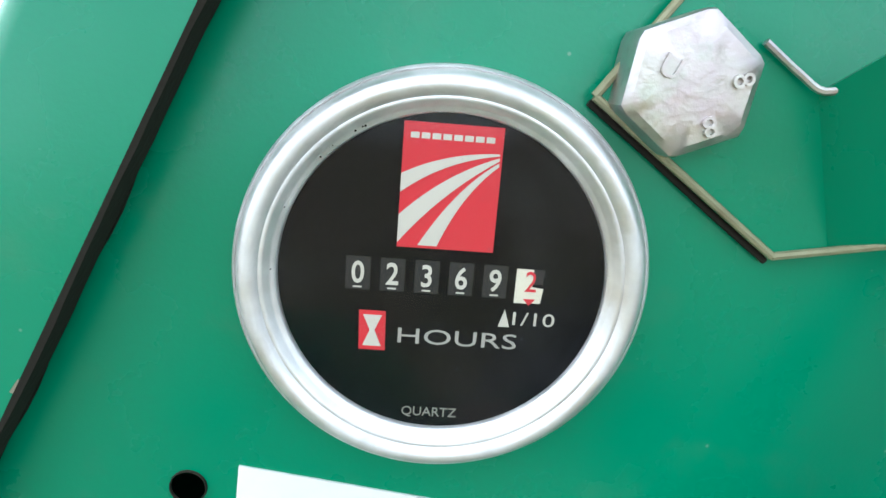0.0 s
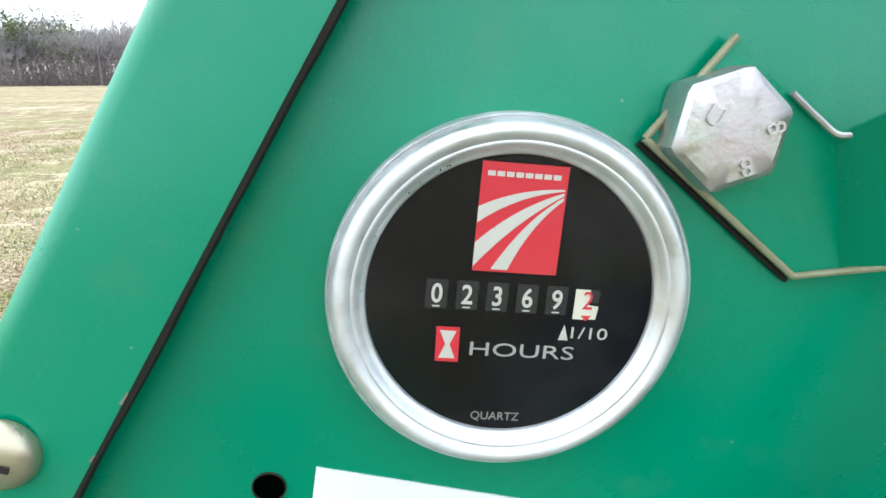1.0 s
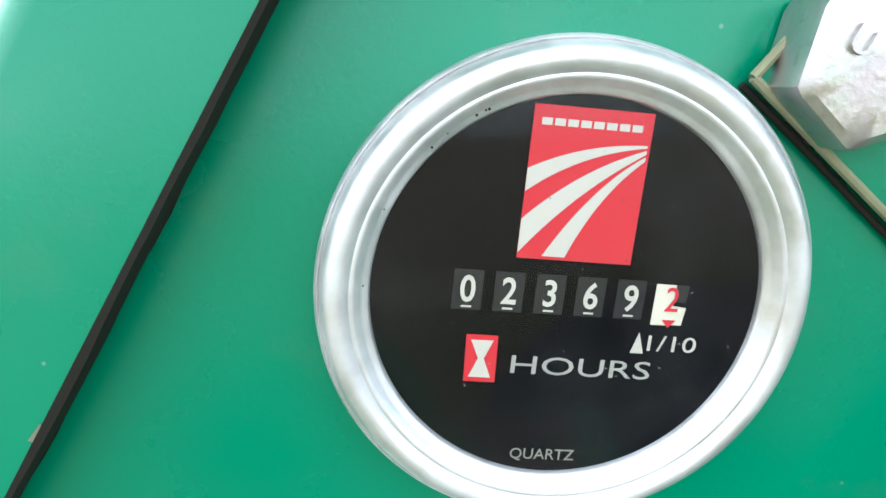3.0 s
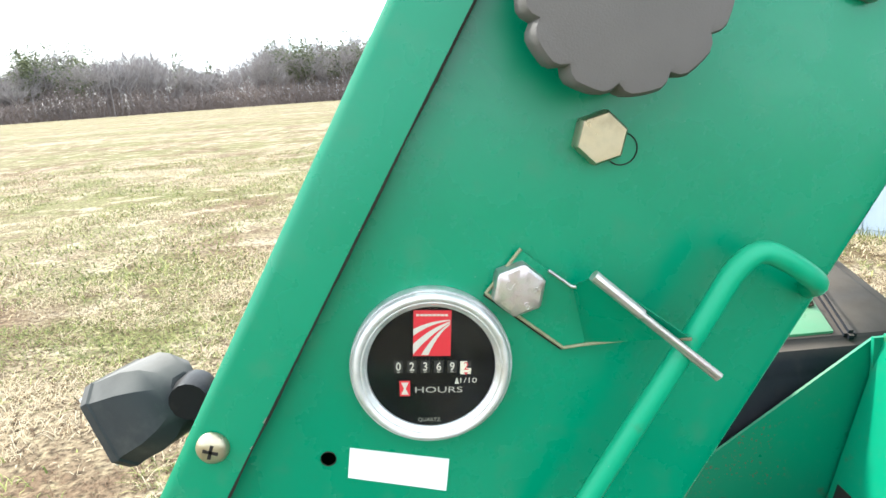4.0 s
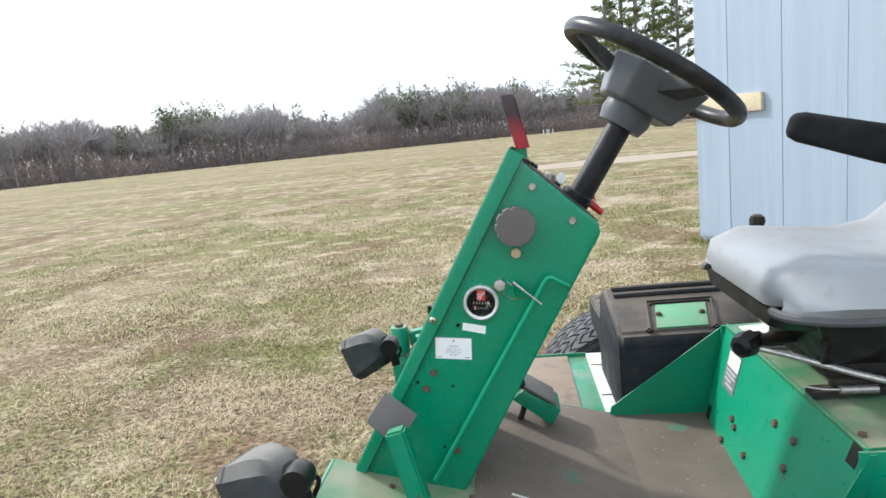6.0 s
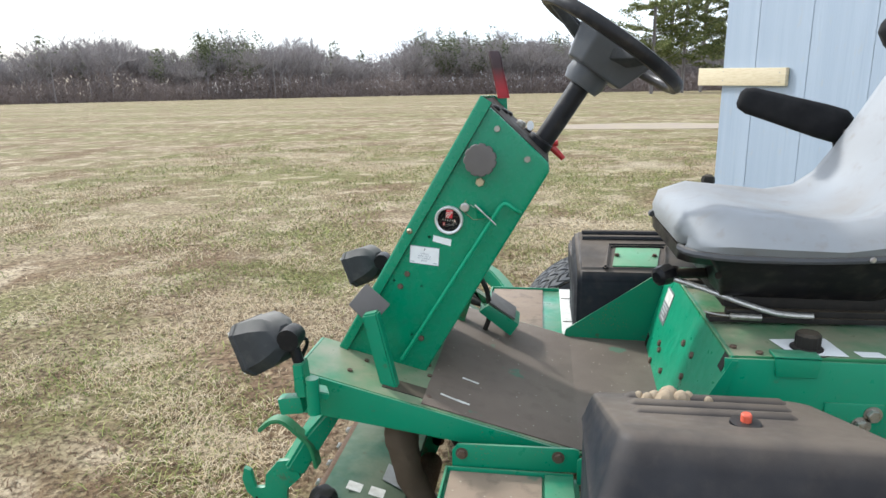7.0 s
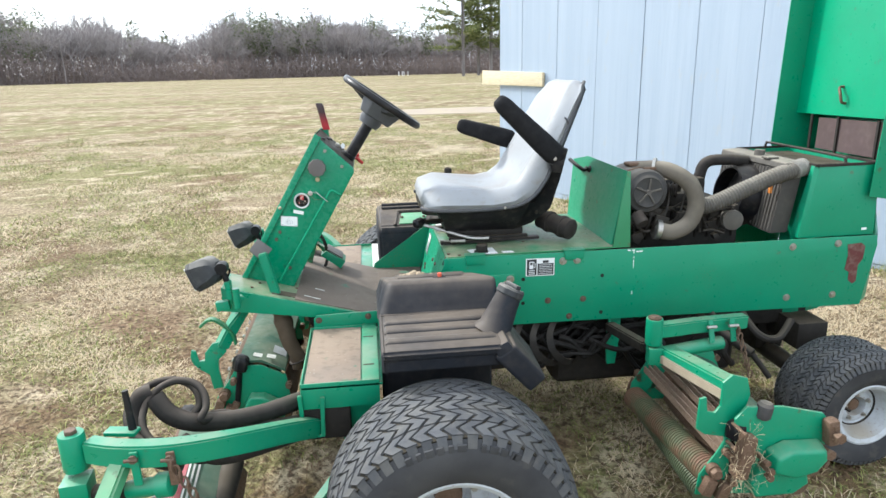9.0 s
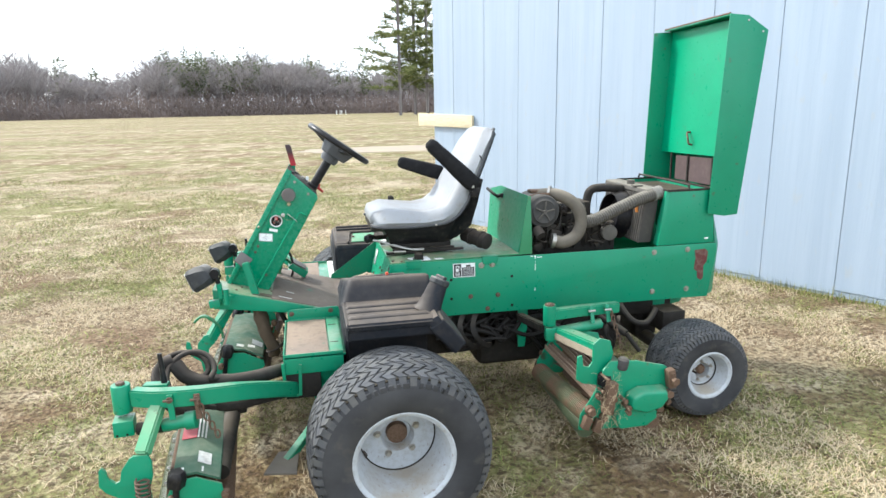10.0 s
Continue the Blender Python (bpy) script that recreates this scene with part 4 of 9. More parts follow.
    flatwire = [(0.0345, -0.0026, 1.1075), (0.0205, -0.0026, 1.0912), (0.0496, -0.0026, 1.0664), (0.0585, -0.0030, 1.0672), (0.0790, -0.014, 1.0725), (0.090, -0.026, 1.0755)]
    for a, b in zip(flatwire, flatwire[1:]):
        rod(bm, a, b, 0.00068, 8)
    part("plate_edge", bm, WIRE, body, "tarnished bare edge of the lock plate")
    # a dark line painted in for the shade under the lock plate
    bm = B()
    gap = [(0.0200, -0.0010, 1.0903), (0.0300, -0.0010, 1.0818), (0.0400, -0.0010, 1.0731), (0.0494, -0.0010, 1.0652), (0.0600, -0.0014, 1.0662)]
    tube(bm, gap[:4], 0.00055, 8, 5)
    part("plate_gap", bm, SHADE_GRIME, body, "dark line drawn for the shadow gap under the lock plate")
    bm = B()
    tube(bm, [(0.0445, -0.0035, 1.0985), (0.0500, -0.0035, 1.0940), (0.0535, -0.0045, 1.0915), (0.0565, -0.0080, 1.0935), (0.0575, -0.022, 1.1015)], 0.0006, 8, 4)
    rod(bm, (0.0553, -0.0255, 1.1020), (0.072, -0.0260, 1.0865), 0.0021, 10)
    rod(bm, (0.072, -0.0260, 1.0865), (0.1000, -0.0280, 1.0612), 0.0013, 10)
    rod(bm, (0.073, -0.0240, 1.0845), (0.1000, -0.0262, 1.0595), 0.0012, 10)
    part("clip_pin", bm, ZINC, body, "bright bare edge hooked over the rod")

    # label, and the blank white sticker
    bm = B()
    q = [(-0.0895, 1.0082), (-0.0240, 1.0012), (-0.0268, 0.9608), (-0.0922, 0.9680)]
    prism(bm, q, "y", -0.0005, 0.0)
    label = part("parking_brake_label", bm, GREYPRINT, body, "white label with grey border and small print")
    bm = B()
    mid = Vector((sum(p[0] for p in q) / 4, 0, sum(p[1] for p in q) / 4))
    prism(bm, [(mid.x + (x - mid.x) * 0.965, mid.z + (z - mid.z) * 0.945) for x, z in q], "y", -0.0008, -0.0002)
    part("label_face", bm, WHITE, body)
    turn = math.degrees(math.atan2(-0.0070, 0.0655))
    ex, ez = Vector((math.cos(radians(turn)), 0, math.sin(radians(turn)))), Vector((-math.sin(radians(turn)), 0, math.cos(radians(turn))))
    for text, size, up_, side_, mat in (("P", 0.0085, 0.0128, 0, PRINT), ("DEPRESS", 0.0046, 0.0036, 0, GREYPRINT), ("PEDAL (S) TO", 0.0046, -0.0018, 0, GREYPRINT), ("SET PARKING", 0.0046, -0.0070, 0, GREYPRINT), ("BRAKE", 0.0046, -0.0120, 0, GREYPRINT)):
        p = mid + ez * up_ + ex * side_
        m = Matrix.Translation((p.x, -0.0009, p.z)) @ Matrix.Rotation(radians(-turn), 4, "Y") @ Matrix.Rotation(radians(90), 4, "X")
        lettering(text, size, m, mat, body, "label_print", 0.00008)
    for sx in (-0.0255, 0.0255):
        bm = B()
        p = mid + ez * -0.0155 + ex * sx
        box(bm, (p.x, -0.0009, p.z), (0.009, 0.0002, 0.0014), rot("Y", -turn))
        part("label_bar", bm, GREYPRINT, body)
    bm = B()
    prism(bm, [(-0.0372, 1.0304), (0.0022, 1.0212), (0.0000, 1.0068), (-0.0393, 1.0172)], "y", -0.0004, 0.0)
    part("white_sticker", bm, WHITE, body, "blank white paper sticker")
    return body


make_console()

# ---- hour meter ----
MT = radians(-5.2)
MC = Vector((-0.0036, 0.0, 1.0677))
RC = Vector((-0.0022, 0.0, 1.0650))  # middle of the bezel
MX, MZ = Vector((math.cos(MT), 0, math.sin(MT))), Vector((-math.sin(MT), 0, math.cos(MT)))


def met(x, z, y):
    """A point of the meter's dial, in steps of 0.91 mm from its middle; the dial stands proud of the panel."""
    if z < 2.0:  # the counter and the lettering sit a little lower
        z = z * 1.035 - 0.75
    p = MC + MX * x * 0.00091 + MZ * z * 0.00091
    return Vector((p.x, y * 0.001 - 0.0058, p.z))


def dial_shape(pts, y, name, material, parent, label="", thick=0.06):
    bm = B()
    hexa(bm, [met(x, z, y) for x, z in pts], [met(x, z, y + thick) for x, z in pts])
    return part(name, bm, material, parent, label)


def make_meter():
    black = Mat("meter_dial_black", (0.0025, 0.0028, 0.0036), 0.6, spec=0.06)
    black.mix(black.times(black.specks(420.0, 0.05), 0.4), (0.2, 0.2, 0.19))
    black.mix(black.times(black.noise(70.0, 0.55, 0.8, 6.0), 0.15), (0.022, 0.024, 0.027))
    black = black.done()
    cream = flat("cream_print", (0.52, 0.49, 0.41), 0.6, 0.15)
    pale = flat("dull_cream_print", (0.36, 0.345, 0.30), 0.6, 0.2)
    dim = flat("faded_cream_print", (0.26, 0.25, 0.21), 0.6, 0.3)
    red = flat("meter_red_print", (0.54, 0.010, 0.022), 0.6, 0.06)
    drum = flat("digit_drum_black", (0.006, 0.0055, 0.005), 0.7, 0.03)
    ivory = flat("ivory_drum", (0.66, 0.62, 0.48), 0.5, 0.1)
    bm = B()
    lathe(bm, [(0.0262, 0.0), (0.0262, 0.0066), (0.00001, 0.0066)], RC, (0, -1, 0), 64)
    meter = part("hour_meter", bm, black, mower, "round black hour meter with polished bezel")
    # stepped, rounded bezel ring
    bm = B()
    lathe(bm, [(r * 0.98, h) for r, h in ((0.0312, 0.0), (0.0316, 0.0030), (0.0317, 0.0062), (0.0315, 0.0072), (0.0312, 0.0075), (0.0310, 0.0072), (0.0308, 0.0077), (0.0304, 0.0088), (0.0298, 0.0095), (0.0290, 0.0098), (0.0282, 0.0096), (0.0276, 0.0092),
               (0.0273, 0.0089), (0.0270, 0.0090), (0.0266, 0.0088), (0.0260, 0.0080), (0.0256, 0.0077), (0.0252, 0.0076), (0.0249, 0.0072), (0.0248, 0.0060), (0.0265, 0.0060), (0.0265, 0.0))], RC, (0, -1, 0), 128, closed=True)
    part("bezel", bm, CHROME, meter, "worn polished metal bezel", smooth=50)
    r = random.Random(23)
    for k in range(16):
        a, inner = r.uniform(0, 6.283), r.random() < 0.6
        if inner:
            a = r.gauss(1.9, 0.7)
        rr, hh = (r.uniform(0.0250, 0.0254), 0.0076) if inner else (r.uniform(0.0314, 0.0318), 0.0004)
        bm = B()
        c = RC + Vector((rr * math.cos(a), -hh, rr * math.sin(a)))
        lathe(bm, [(r.uniform(0.00012, 0.00035), 0), (0.0001, r.uniform(0.0001, 0.0003))], c, (0, -1, 0), 6)
        part("dirt_speck", bm, SHADE_GRIME, meter)
    # badge: red field with three pale swept stripes
    dial_shape([(-6.0, 22.3), (9.6, 22.3), (9.6, 2.3), (-6.0, 2.3)], -1.05, "badge", red, meter, "red badge with pale swept stripes")
    bm = B()

    def quad_curve(p0, p1, p2, n=14):
        return [tuple((1 - t) ** 2 * a + 2 * t * (1 - t) * b + t * t * c for a, b, c in zip(p0, p1, p2)) for t in [i / n for i in range(n + 1)]]

    for up_, lo_ in (([(-6.0, 14.2), (1.0, 18.0), (9.2, 18.2)], [(-6.0, 11.2), (0.6, 16.6), (9.2, 17.9)]),
                     ([(-6.0, 7.6), (0.8, 14.6), (9.2, 17.6)], [(-6.0, 3.0), (0.6, 11.6), (9.2, 17.1)]),
                     ([(-2.7, 2.75), (2.8, 12.6), (9.2, 16.8)], [(0.4, 2.75), (3.8, 11.6), (9.2, 16.2)])):
        a, b = quad_curve(*up_), quad_curve(*lo_)
        va, vb = [bm.verts.new(met(x, z, -1.14)) for x, z in a], [bm.verts.new(met(x, z, -1.14)) for x, z in b]
        for i in range(len(va) - 1):
            bm.faces.new((va[i], va[i + 1], vb[i + 1], vb[i]))
    part("badge_stripes", bm, cream, meter)
    bm = B()
    for k in range(8):
        x = -4.9 + k * 1.68
        hexa(bm, [met(x, 19.8, -1.14), met(x + 1.35, 19.8, -1.14), met(x + 1.35, 20.7, -1.14), met(x, 20.7, -1.14)], [met(x, 19.8, -1.1), met(x + 1.35, 19.8, -1.1), met(x + 1.35, 20.7, -1.1), met(x, 20.7, -1.1)])
    part("badge_bar", bm, cream, meter)
    # counter drums
    for k, d in enumerate("02369"):
        x = -12.0 + 5.62 * k
        dial_shape([(x - 2.0, 0.9), (x + 2.0, 0.9), (x + 2.0, -4.5), (x - 2.0, -4.5)], -0.95, "digit_drum", drum, meter)
        lettering(d, 0.00475, Matrix.Translation(met(x, -1.8, -1.08)) @ Matrix.Rotation(-MT, 4, "Y") @ Matrix.Rotation(radians(90), 4, "X"), cream, meter, "digit", 0.00004, wide=0.84, thin=-0.00007)
        dial_shape([(x - 0.7, -3.9), (x + 0.7, -3.9), (x + 0.7, -4.15), (x - 0.7, -4.15)], -1.06, "digit_edge", cream, meter)
    dial_shape([(13.9, 0.6), (16.7, 0.6), (16.7, -5.1), (13.9, -5.1)], -0.97, "tenths_drum", ivory, meter)
    dial_shape([(16.7, 0.6), (18.6, 0.6), (18.4, -1.8), (16.7, -1.8)], -0.96, "tenths_shade", drum, meter)
    dial_shape([(16.7, -2.3), (18.6, -2.5), (18.3, -5.0), (16.7, -5.0)], -0.97, "tenths_edge", ivory, meter)
    lettering("2", 0.0046, Matrix.Translation(met(16.4, -1.6, -1.10)) @ Matrix.Rotation(-MT, 4, "Y") @ Matrix.Rotation(radians(90), 4, "X"), red, meter, "digit", 0.00004, wide=0.86)
    dial_shape([(15.4, -4.3), (17.4, -4.3), (16.4, -5.4)], -1.08, "tenths_tip", red, meter)
    dial_shape([(12.6, -6.3), (13.6, -9.3), (11.7, -9.3)], -1.0, "pointer_mark", cream, meter)
    for text, size, x, z, wide, ink in (("1/10", 0.0030, 17.2, -7.9, 1.38, cream), ("HOURS", 0.0035, 5.0, -12.0, 1.62, pale), ("QUARTZ", 0.0022, 1.3, -25.3, 0.98, dim)):
        lettering(text, size, Matrix.Translation(met(x, z, -0.95)) @ Matrix.Rotation(-MT, 4, "Y") @ Matrix.Rotation(radians(90), 4, "X"), ink, meter, "lettering", 0.00004, wide=wide, thin=size * 0.002)
    # hourglass sign
    dial_shape([(-11.5, -7.9), (-7.1, -7.9), (-6.9, -14.6), (-11.3, -14.6)], -1.0, "hourglass_field", red, meter)
    dial_shape([(-10.8, -8.6), (-7.7, -8.6), (-8.8, -11.2), (-7.6, -13.9), (-10.7, -13.9), (-9.6, -11.2)], -1.09, "hourglass", cream, meter)
    # a slightly domed glass
    bm = B()
    lathe(bm, [(0.0251, 0.0072), (0.0251, 0.0076), (0.0160, 0.0081), (0.0005, 0.0083)], RC, (0, -1, 0), 64)
    g = part("glass", bm, GLASS, meter, "slightly dusty clear glass")
    g.visible_shadow = False


make_meter()

# ---- steering column, wheel and levers ----


def make_steering():
    way = Vector((0.575, 0, 0.818)).normalized()
    centre = Vector((0.334, YC, 1.427))
    bm = B()
    rod(bm, (0.175, YC, 1.19), centre - way * 0.085, 0.023, 20)
    lathe(bm, [(0.030, 0), (0.030, 0.02), (0.026, 0.024)], Vector((0.178, YC, 1.205)), way, 20)
    part("steering_column", bm, BLACK, mower, "black steel steering column")
    side, up_, w = Vector((0, 1, 0)), way.cross(Vector((0, 1, 0))), way
    bm = B()
    n, k = 56, 12
    for i in range(n):
        a = 2 * math.pi * i / n
        d = side * math.cos(a) + up_ * math.sin(a)
        for j in range(k):
            b = 2 * math.pi * j / k
            rr = 0.0145 - 0.0012 * (math.cos(b) > 0.7)
            bm.verts.new(centre + d * (0.168 + rr * math.cos(b)) + w * rr * math.sin(b))
    bm.verts.ensure_lookup_table()
    for i in range(n):
        for j in range(k):
            a, b = i * k, ((i + 1) % n) * k
            bm.faces.new((bm.verts[a + j], bm.verts[a + (j + 1) % k], bm.verts[b + (j + 1) % k], bm.verts[b + j]))
    wheel = part("steering_wheel", bm, BLACK, mower, "black padded steering wheel rim")
    # hub: a boxy block under the rim, and three broad spokes
    bm = B()
    m = Matrix((side, up_, w)).transposed().to_4x4()
    lathe(bm, [(0.040, -0.110), (0.047, -0.090), (0.045, -0.060)], centre, w, 24)
    tm = Matrix.Translation(centre - w * 0.022) @ m
    lo = [tm @ Vector((x, y, -0.050)) for x, y in ((-0.060, -0.070), (0.060, -0.070), (0.066, 0.03), (0.040, 0.060), (-0.040, 0.060), (-0.066, 0.03))]
    hi = [tm @ Vector((x, y, 0.022)) for x, y in ((-0.078, -0.096), (0.078, -0.096), (0.086, 0.036), (0.050, 0.080), (-0.050, 0.080), (-0.086, 0.036))]
    hexa(bm, lo, hi, 0.007, 3)
    part("hub", bm, plastic("grey_hub_plastic", (0.075, 0.078, 0.084), amount=0.3, rough=0.34), wheel, "grey-black boxy hub")
    for ang in (95, 205, 335):
        a = radians(ang)
        d = side * math.cos(a) + up_ * math.sin(a)
        t = d.cross(w)
        bm = B()
        p0, p1 = centre + d * 0.050 - w * 0.030, centre + d * 0.164
        hexa(bm, [p0 + t * 0.030 + w * 0.012, p0 - t * 0.030 + w * 0.012, p0 - t * 0.022 - w * 0.012, p0 + t * 0.022 - w * 0.012],
             [p1 + t * 0.017 + w * 0.007, p1 - t * 0.017 + w * 0.007, p1 - t * 0.012 - w * 0.007, p1 + t * 0.012 - w * 0.007], 0.004)
        part("spoke", bm, LAMP, wheel)
    bm = B()
    face = centre - side * 0.070 - w * 0.030
    lathe(bm, [(0.010, -0.0005), (0.010, 0.0005)], face - up_ * 0.01, -side, 16)
    part("hub_badge", bm, WHITEPLATE, wheel, "small worn pale badge")

    # throttle lever with its red grip
    bm = B()
    beam(bm, [(0.096, 0.285, 1.26), (0.092, 0.285, 1.324)], 0.006, 0.022, 0.001, up=(1, 0, 0))
    lever = part("throttle_lever", bm, GREEN, mower, "flat green lever with a faded red and black grip")
    bm = B()
    rows = []
    for x0, x1, hy, z in ((0.082, 0.111, 0.007, 1.312), (0.075, 0.104, 0.009, 1.345), (0.068, 0.096, 0.008, 1.378), (0.060, 0.090, 0.009, 1.412), (0.058, 0.084, 0.005, 1.423)):
        c = 0.004
        rows.append([bm.verts.new((x, 0.285 + y, z)) for x, y in ((x0 + c, -hy), (x1 - c, -hy), (x1, -hy + c), (x1, hy - c), (x1 - c, hy), (x0 + c, hy), (x0, hy - c), (x0, -hy + c))])
    for a, b in zip(rows, rows[1:]):
        for k in range(8):
            bm.faces.new((a[k], a[(k + 1) % 8], b[(k + 1) % 8], b[k]))
    bm.faces.new(rows[0])
    bm.faces.new(rows[-1])
    grip = Mat("faded_red_grip", (0.42, 0.02, 0.03), 0.45)
    g = grip.nt.nodes.new("ShaderNodeSeparateXYZ")
    grip.link(grip.stretch(1, 1, 1), g.inputs[0])
    grip.mix(grip.ramp(g.outputs["Z"], 1.325, 1.385), (0.035, 0.012, 0.014))
    grip.mix(grip.times(grip.noise(60, 0.5, 0.75, 5), 0.4), (0.05, 0.03, 0.03))
    part("grip", bm, grip.done(), lever, "red grip worn black at its top")
    # key with a white tag, and a small red lever
    bm = B()
    lathe(bm, [(0.012, 0), (0.012, 0.012), (0.009, 0.016)], con(0.588, 0.098, 0.20), CU, 18)
    key = part("key_switch", bm, STEEL, mower, "round key switch with a white tag")
    bm = B()
    t0 = con(0.604, 0.118, 0.198)
    sheet(bm, [t0 + Vector((math.cos(a) * 0.008, math.sin(a) * 0.003, math.sin(a) * 0.011)) for a in [2 * math.pi * i / 18 for i in range(18)]], 0.002)
    part("key_tag", bm, WHITE, key)
    bm = B()
    rod(bm, con(0.578, 0.165, 0.225), con(0.60, 0.196, 0.225), 0.007, 12)
    rod(bm, con(0.585, 0.188, 0.225), con(0.575, 0.226, 0.225), 0.009, 12, 0.006)
    part("red_switch", bm, RED, mower, "small red plastic switch")
    for b_, y in ((0.035, 0.06), (0.06, 0.22), (0.12, 0.25), (0.05, 0.17)):
        bm = B()
        lathe(bm, [(0.010, 0), (0.010, 0.006), (0.006, 0.009)], con(0.612 - b_ * 0.23, b_, y), CU, 14)
        part("panel_button", bm, BLACK, mower)


make_steering()

# ---- floor, sill, pedals ----


def floor_z(x):
    return 0.774 - 0.262 * (x + 0.30) if x < 0.28 else 0.622 - 0.02 * (x - 0.28)


def make_floor():
    bm = B()
    for x0, y0, y1 in ((-0.305, -0.158, 0.02), (-0.17, 0.02, 0.48)):
        prism(bm, [(x0, floor_z(x0)), (0.28, floor_z(0.28)), (0.52, floor_z(0.52)), (0.52, floor_z(0.52) - 0.006), (0.28, floor_z(0.28) - 0.006), (x0, floor_z(x0) - 0.006)], "y", y0, y1)
    floor = part("foot_deck", bm, GREEN_PALE, mower, "sloping green foot deck")
    bm = B()
    prism(bm, [(-0.045, floor_z(-0.045) + 0.003), (0.28, floor_z(0.28) + 0.003), (0.50, floor_z(0.50) + 0.003), (0.50, floor_z(0.5)), (0.28, floor_z(0.28)), (-0.045, floor_z(-0.045))], "y", -0.150, 0.475, 0.0008)
    part("floor_mat", bm, FLOOR, floor, "worn brown anti-slip mat, scuffed and dusty")
    # worn-through streaks
    for x, y, l, a in ((0.012, -0.095, 0.055, -12), (0.035, -0.098, 0.03, -9), (0.04, 0.01, 0.04, -10)):
        bm = B()
        box(bm, (x, y, floor_z(x) + 0.0032), (l, 0.006, 0.0008), rot("Y", 14.7) @ rot("Z", a))
        part("scuff_mark", bm, WHITEPLATE, floor)
    # outer skirt
    bm = B()
    prism(bm, [(-0.312, 0.776), (0.278, 0.622), (0.278, 0.606), (0.20, 0.610), (-0.20, 0.668), (-0.312, 0.682)], "y", -0.164, -0.158, 0.0012)
    prism(bm, [(-0.158, 0.776), (0.02, 0.776), (0.02, 0.68), (-0.158, 0.68)], "x", -0.312, -0.306, 0.0012)
    part("skirt", bm, GREEN, floor, "green sheet-metal skirt")
    bm = B()
    prism(bm, [(-0.17, 0.739), (0.278, 0.622), (0.278, 0.595), (-0.17, 0.65)], "y", 0.48, 0.486, 0.0012)
    part("skirt", bm, GREEN, floor, "green sheet-metal skirt")
    # rail over the step, with two bolts
    bm = B()
    prism(bm, [(0.028, 0.612), (0.272, 0.618), (0.272, 0.664), (0.262, 0.668), (0.040, 0.664), (0.028, 0.650)], "y", -0.222, -0.216, 0.001)
    prism(bm, [(0.268, 0.60), (0.30, 0.62), (0.325, 0.68), (0.318, 0.685), (0.268, 0.655)], "y", -0.240, -0.234, 0.001)
    rail = part("step_rail", bm, GREEN, mower, "green mounting rail with two bolts")
    bolt(rail, (0.047, -0.222, 0.6445), r=0.009, h=0.006, mat=RUSTBOLT)
    bolt(rail, (0.233, -0.222, 0.649), r=0.009, h=0.006, mat=RUSTBOLT)
    for x, y in ((-0.21, -0.10), (-0.05, -0.02), (-0.035, -0.115), (-0.06, 0.03), (-0.26, 0.02), (-0.19, -0.035)):
        bolt(floor, (x, y, floor_z(x)), (0.28, 0, 0.96), 0.006, 0.004, RUSTBOLT, False)

    # parking brake pedal
    bm = B()
    beam(bm, [(-0.118, -0.105, 0.715), (-0.158, -0.098, 0.885)], 0.034, 0.030, 0.004, up=(0, 1, 0))
    pedal = part("brake_pedal", bm, GREEN, mower, "green pedal arm with a worn grey pad")
    bm = B()
    sheet(bm, [(-0.208, -0.088, 0.897), (-0.160, -0.092, 0.850), (-0.124, -0.058, 0.890), (-0.176, -0.055, 0.935)], 0.009, 0.003)
    part("pedal_pad", bm, KNOB, pedal, "flat grey worn pedal pad")
    bm = B()
    box(bm, (-0.085, -0.105, floor_z(-0.085) + 0.0005), (0.10, 0.045, 0.003), rot("Y", 14.7))
    part("pedal_slot", bm, DARK, pedal)
    # drive pedals beyond the console
    for y, dx in ((0.37, -0.025),):
        bm = B()
        beam(bm, [(-0.015 + dx, y, 0.66), (0.030 + dx, y, 0.800), (0.070 + dx, y, 0.760)], 0.034, 0.022, 0.003)
        p = part("drive_pedal", bm, GREEN_PALE, mower, "dusty green foot pedal with a worn grey pad")
        bm = B()
        hexa(bm, [(0.052 + dx, y - 0.050, 0.744), (0.140 + dx, y - 0.050, 0.676), (0.140 + dx, y + 0.050, 0.676), (0.052 + dx, y + 0.050, 0.744)],
             [(0.080 + dx, y - 0.050, 0.766), (0.164 + dx, y - 0.050, 0.712), (0.164 + dx, y + 0.050, 0.712), (0.080 + dx, y + 0.050, 0.766)], 0.005)
        part("pedal_block", bm, GREEN, p, "green pressed-steel pedal")
        bm = B()
        hexa(bm, [(0.082 + dx, y - 0.048, 0.768), (0.150 + dx, y - 0.048, 0.723), (0.150 + dx, y + 0.048, 0.723), (0.082 + dx, y + 0.048, 0.768)],
             [(0.085 + dx, y - 0.048, 0.773), (0.153 + dx, y - 0.048, 0.728), (0.153 + dx, y + 0.048, 0.728), (0.085 + dx, y + 0.048, 0.773)], 0.002)
        part("pedal_pad", bm, KNOB, p, "dusty grey tread pad")
    bm = B()
    tube(bm, [(0.02, 0.33, 0.86), (0.05, 0.335, 0.80), (0.055, 0.34, 0.72), (0.03, 0.34, 0.66)], 0.007, 8)
    part("cable", bm, RUBBER, mower)


make_floor()


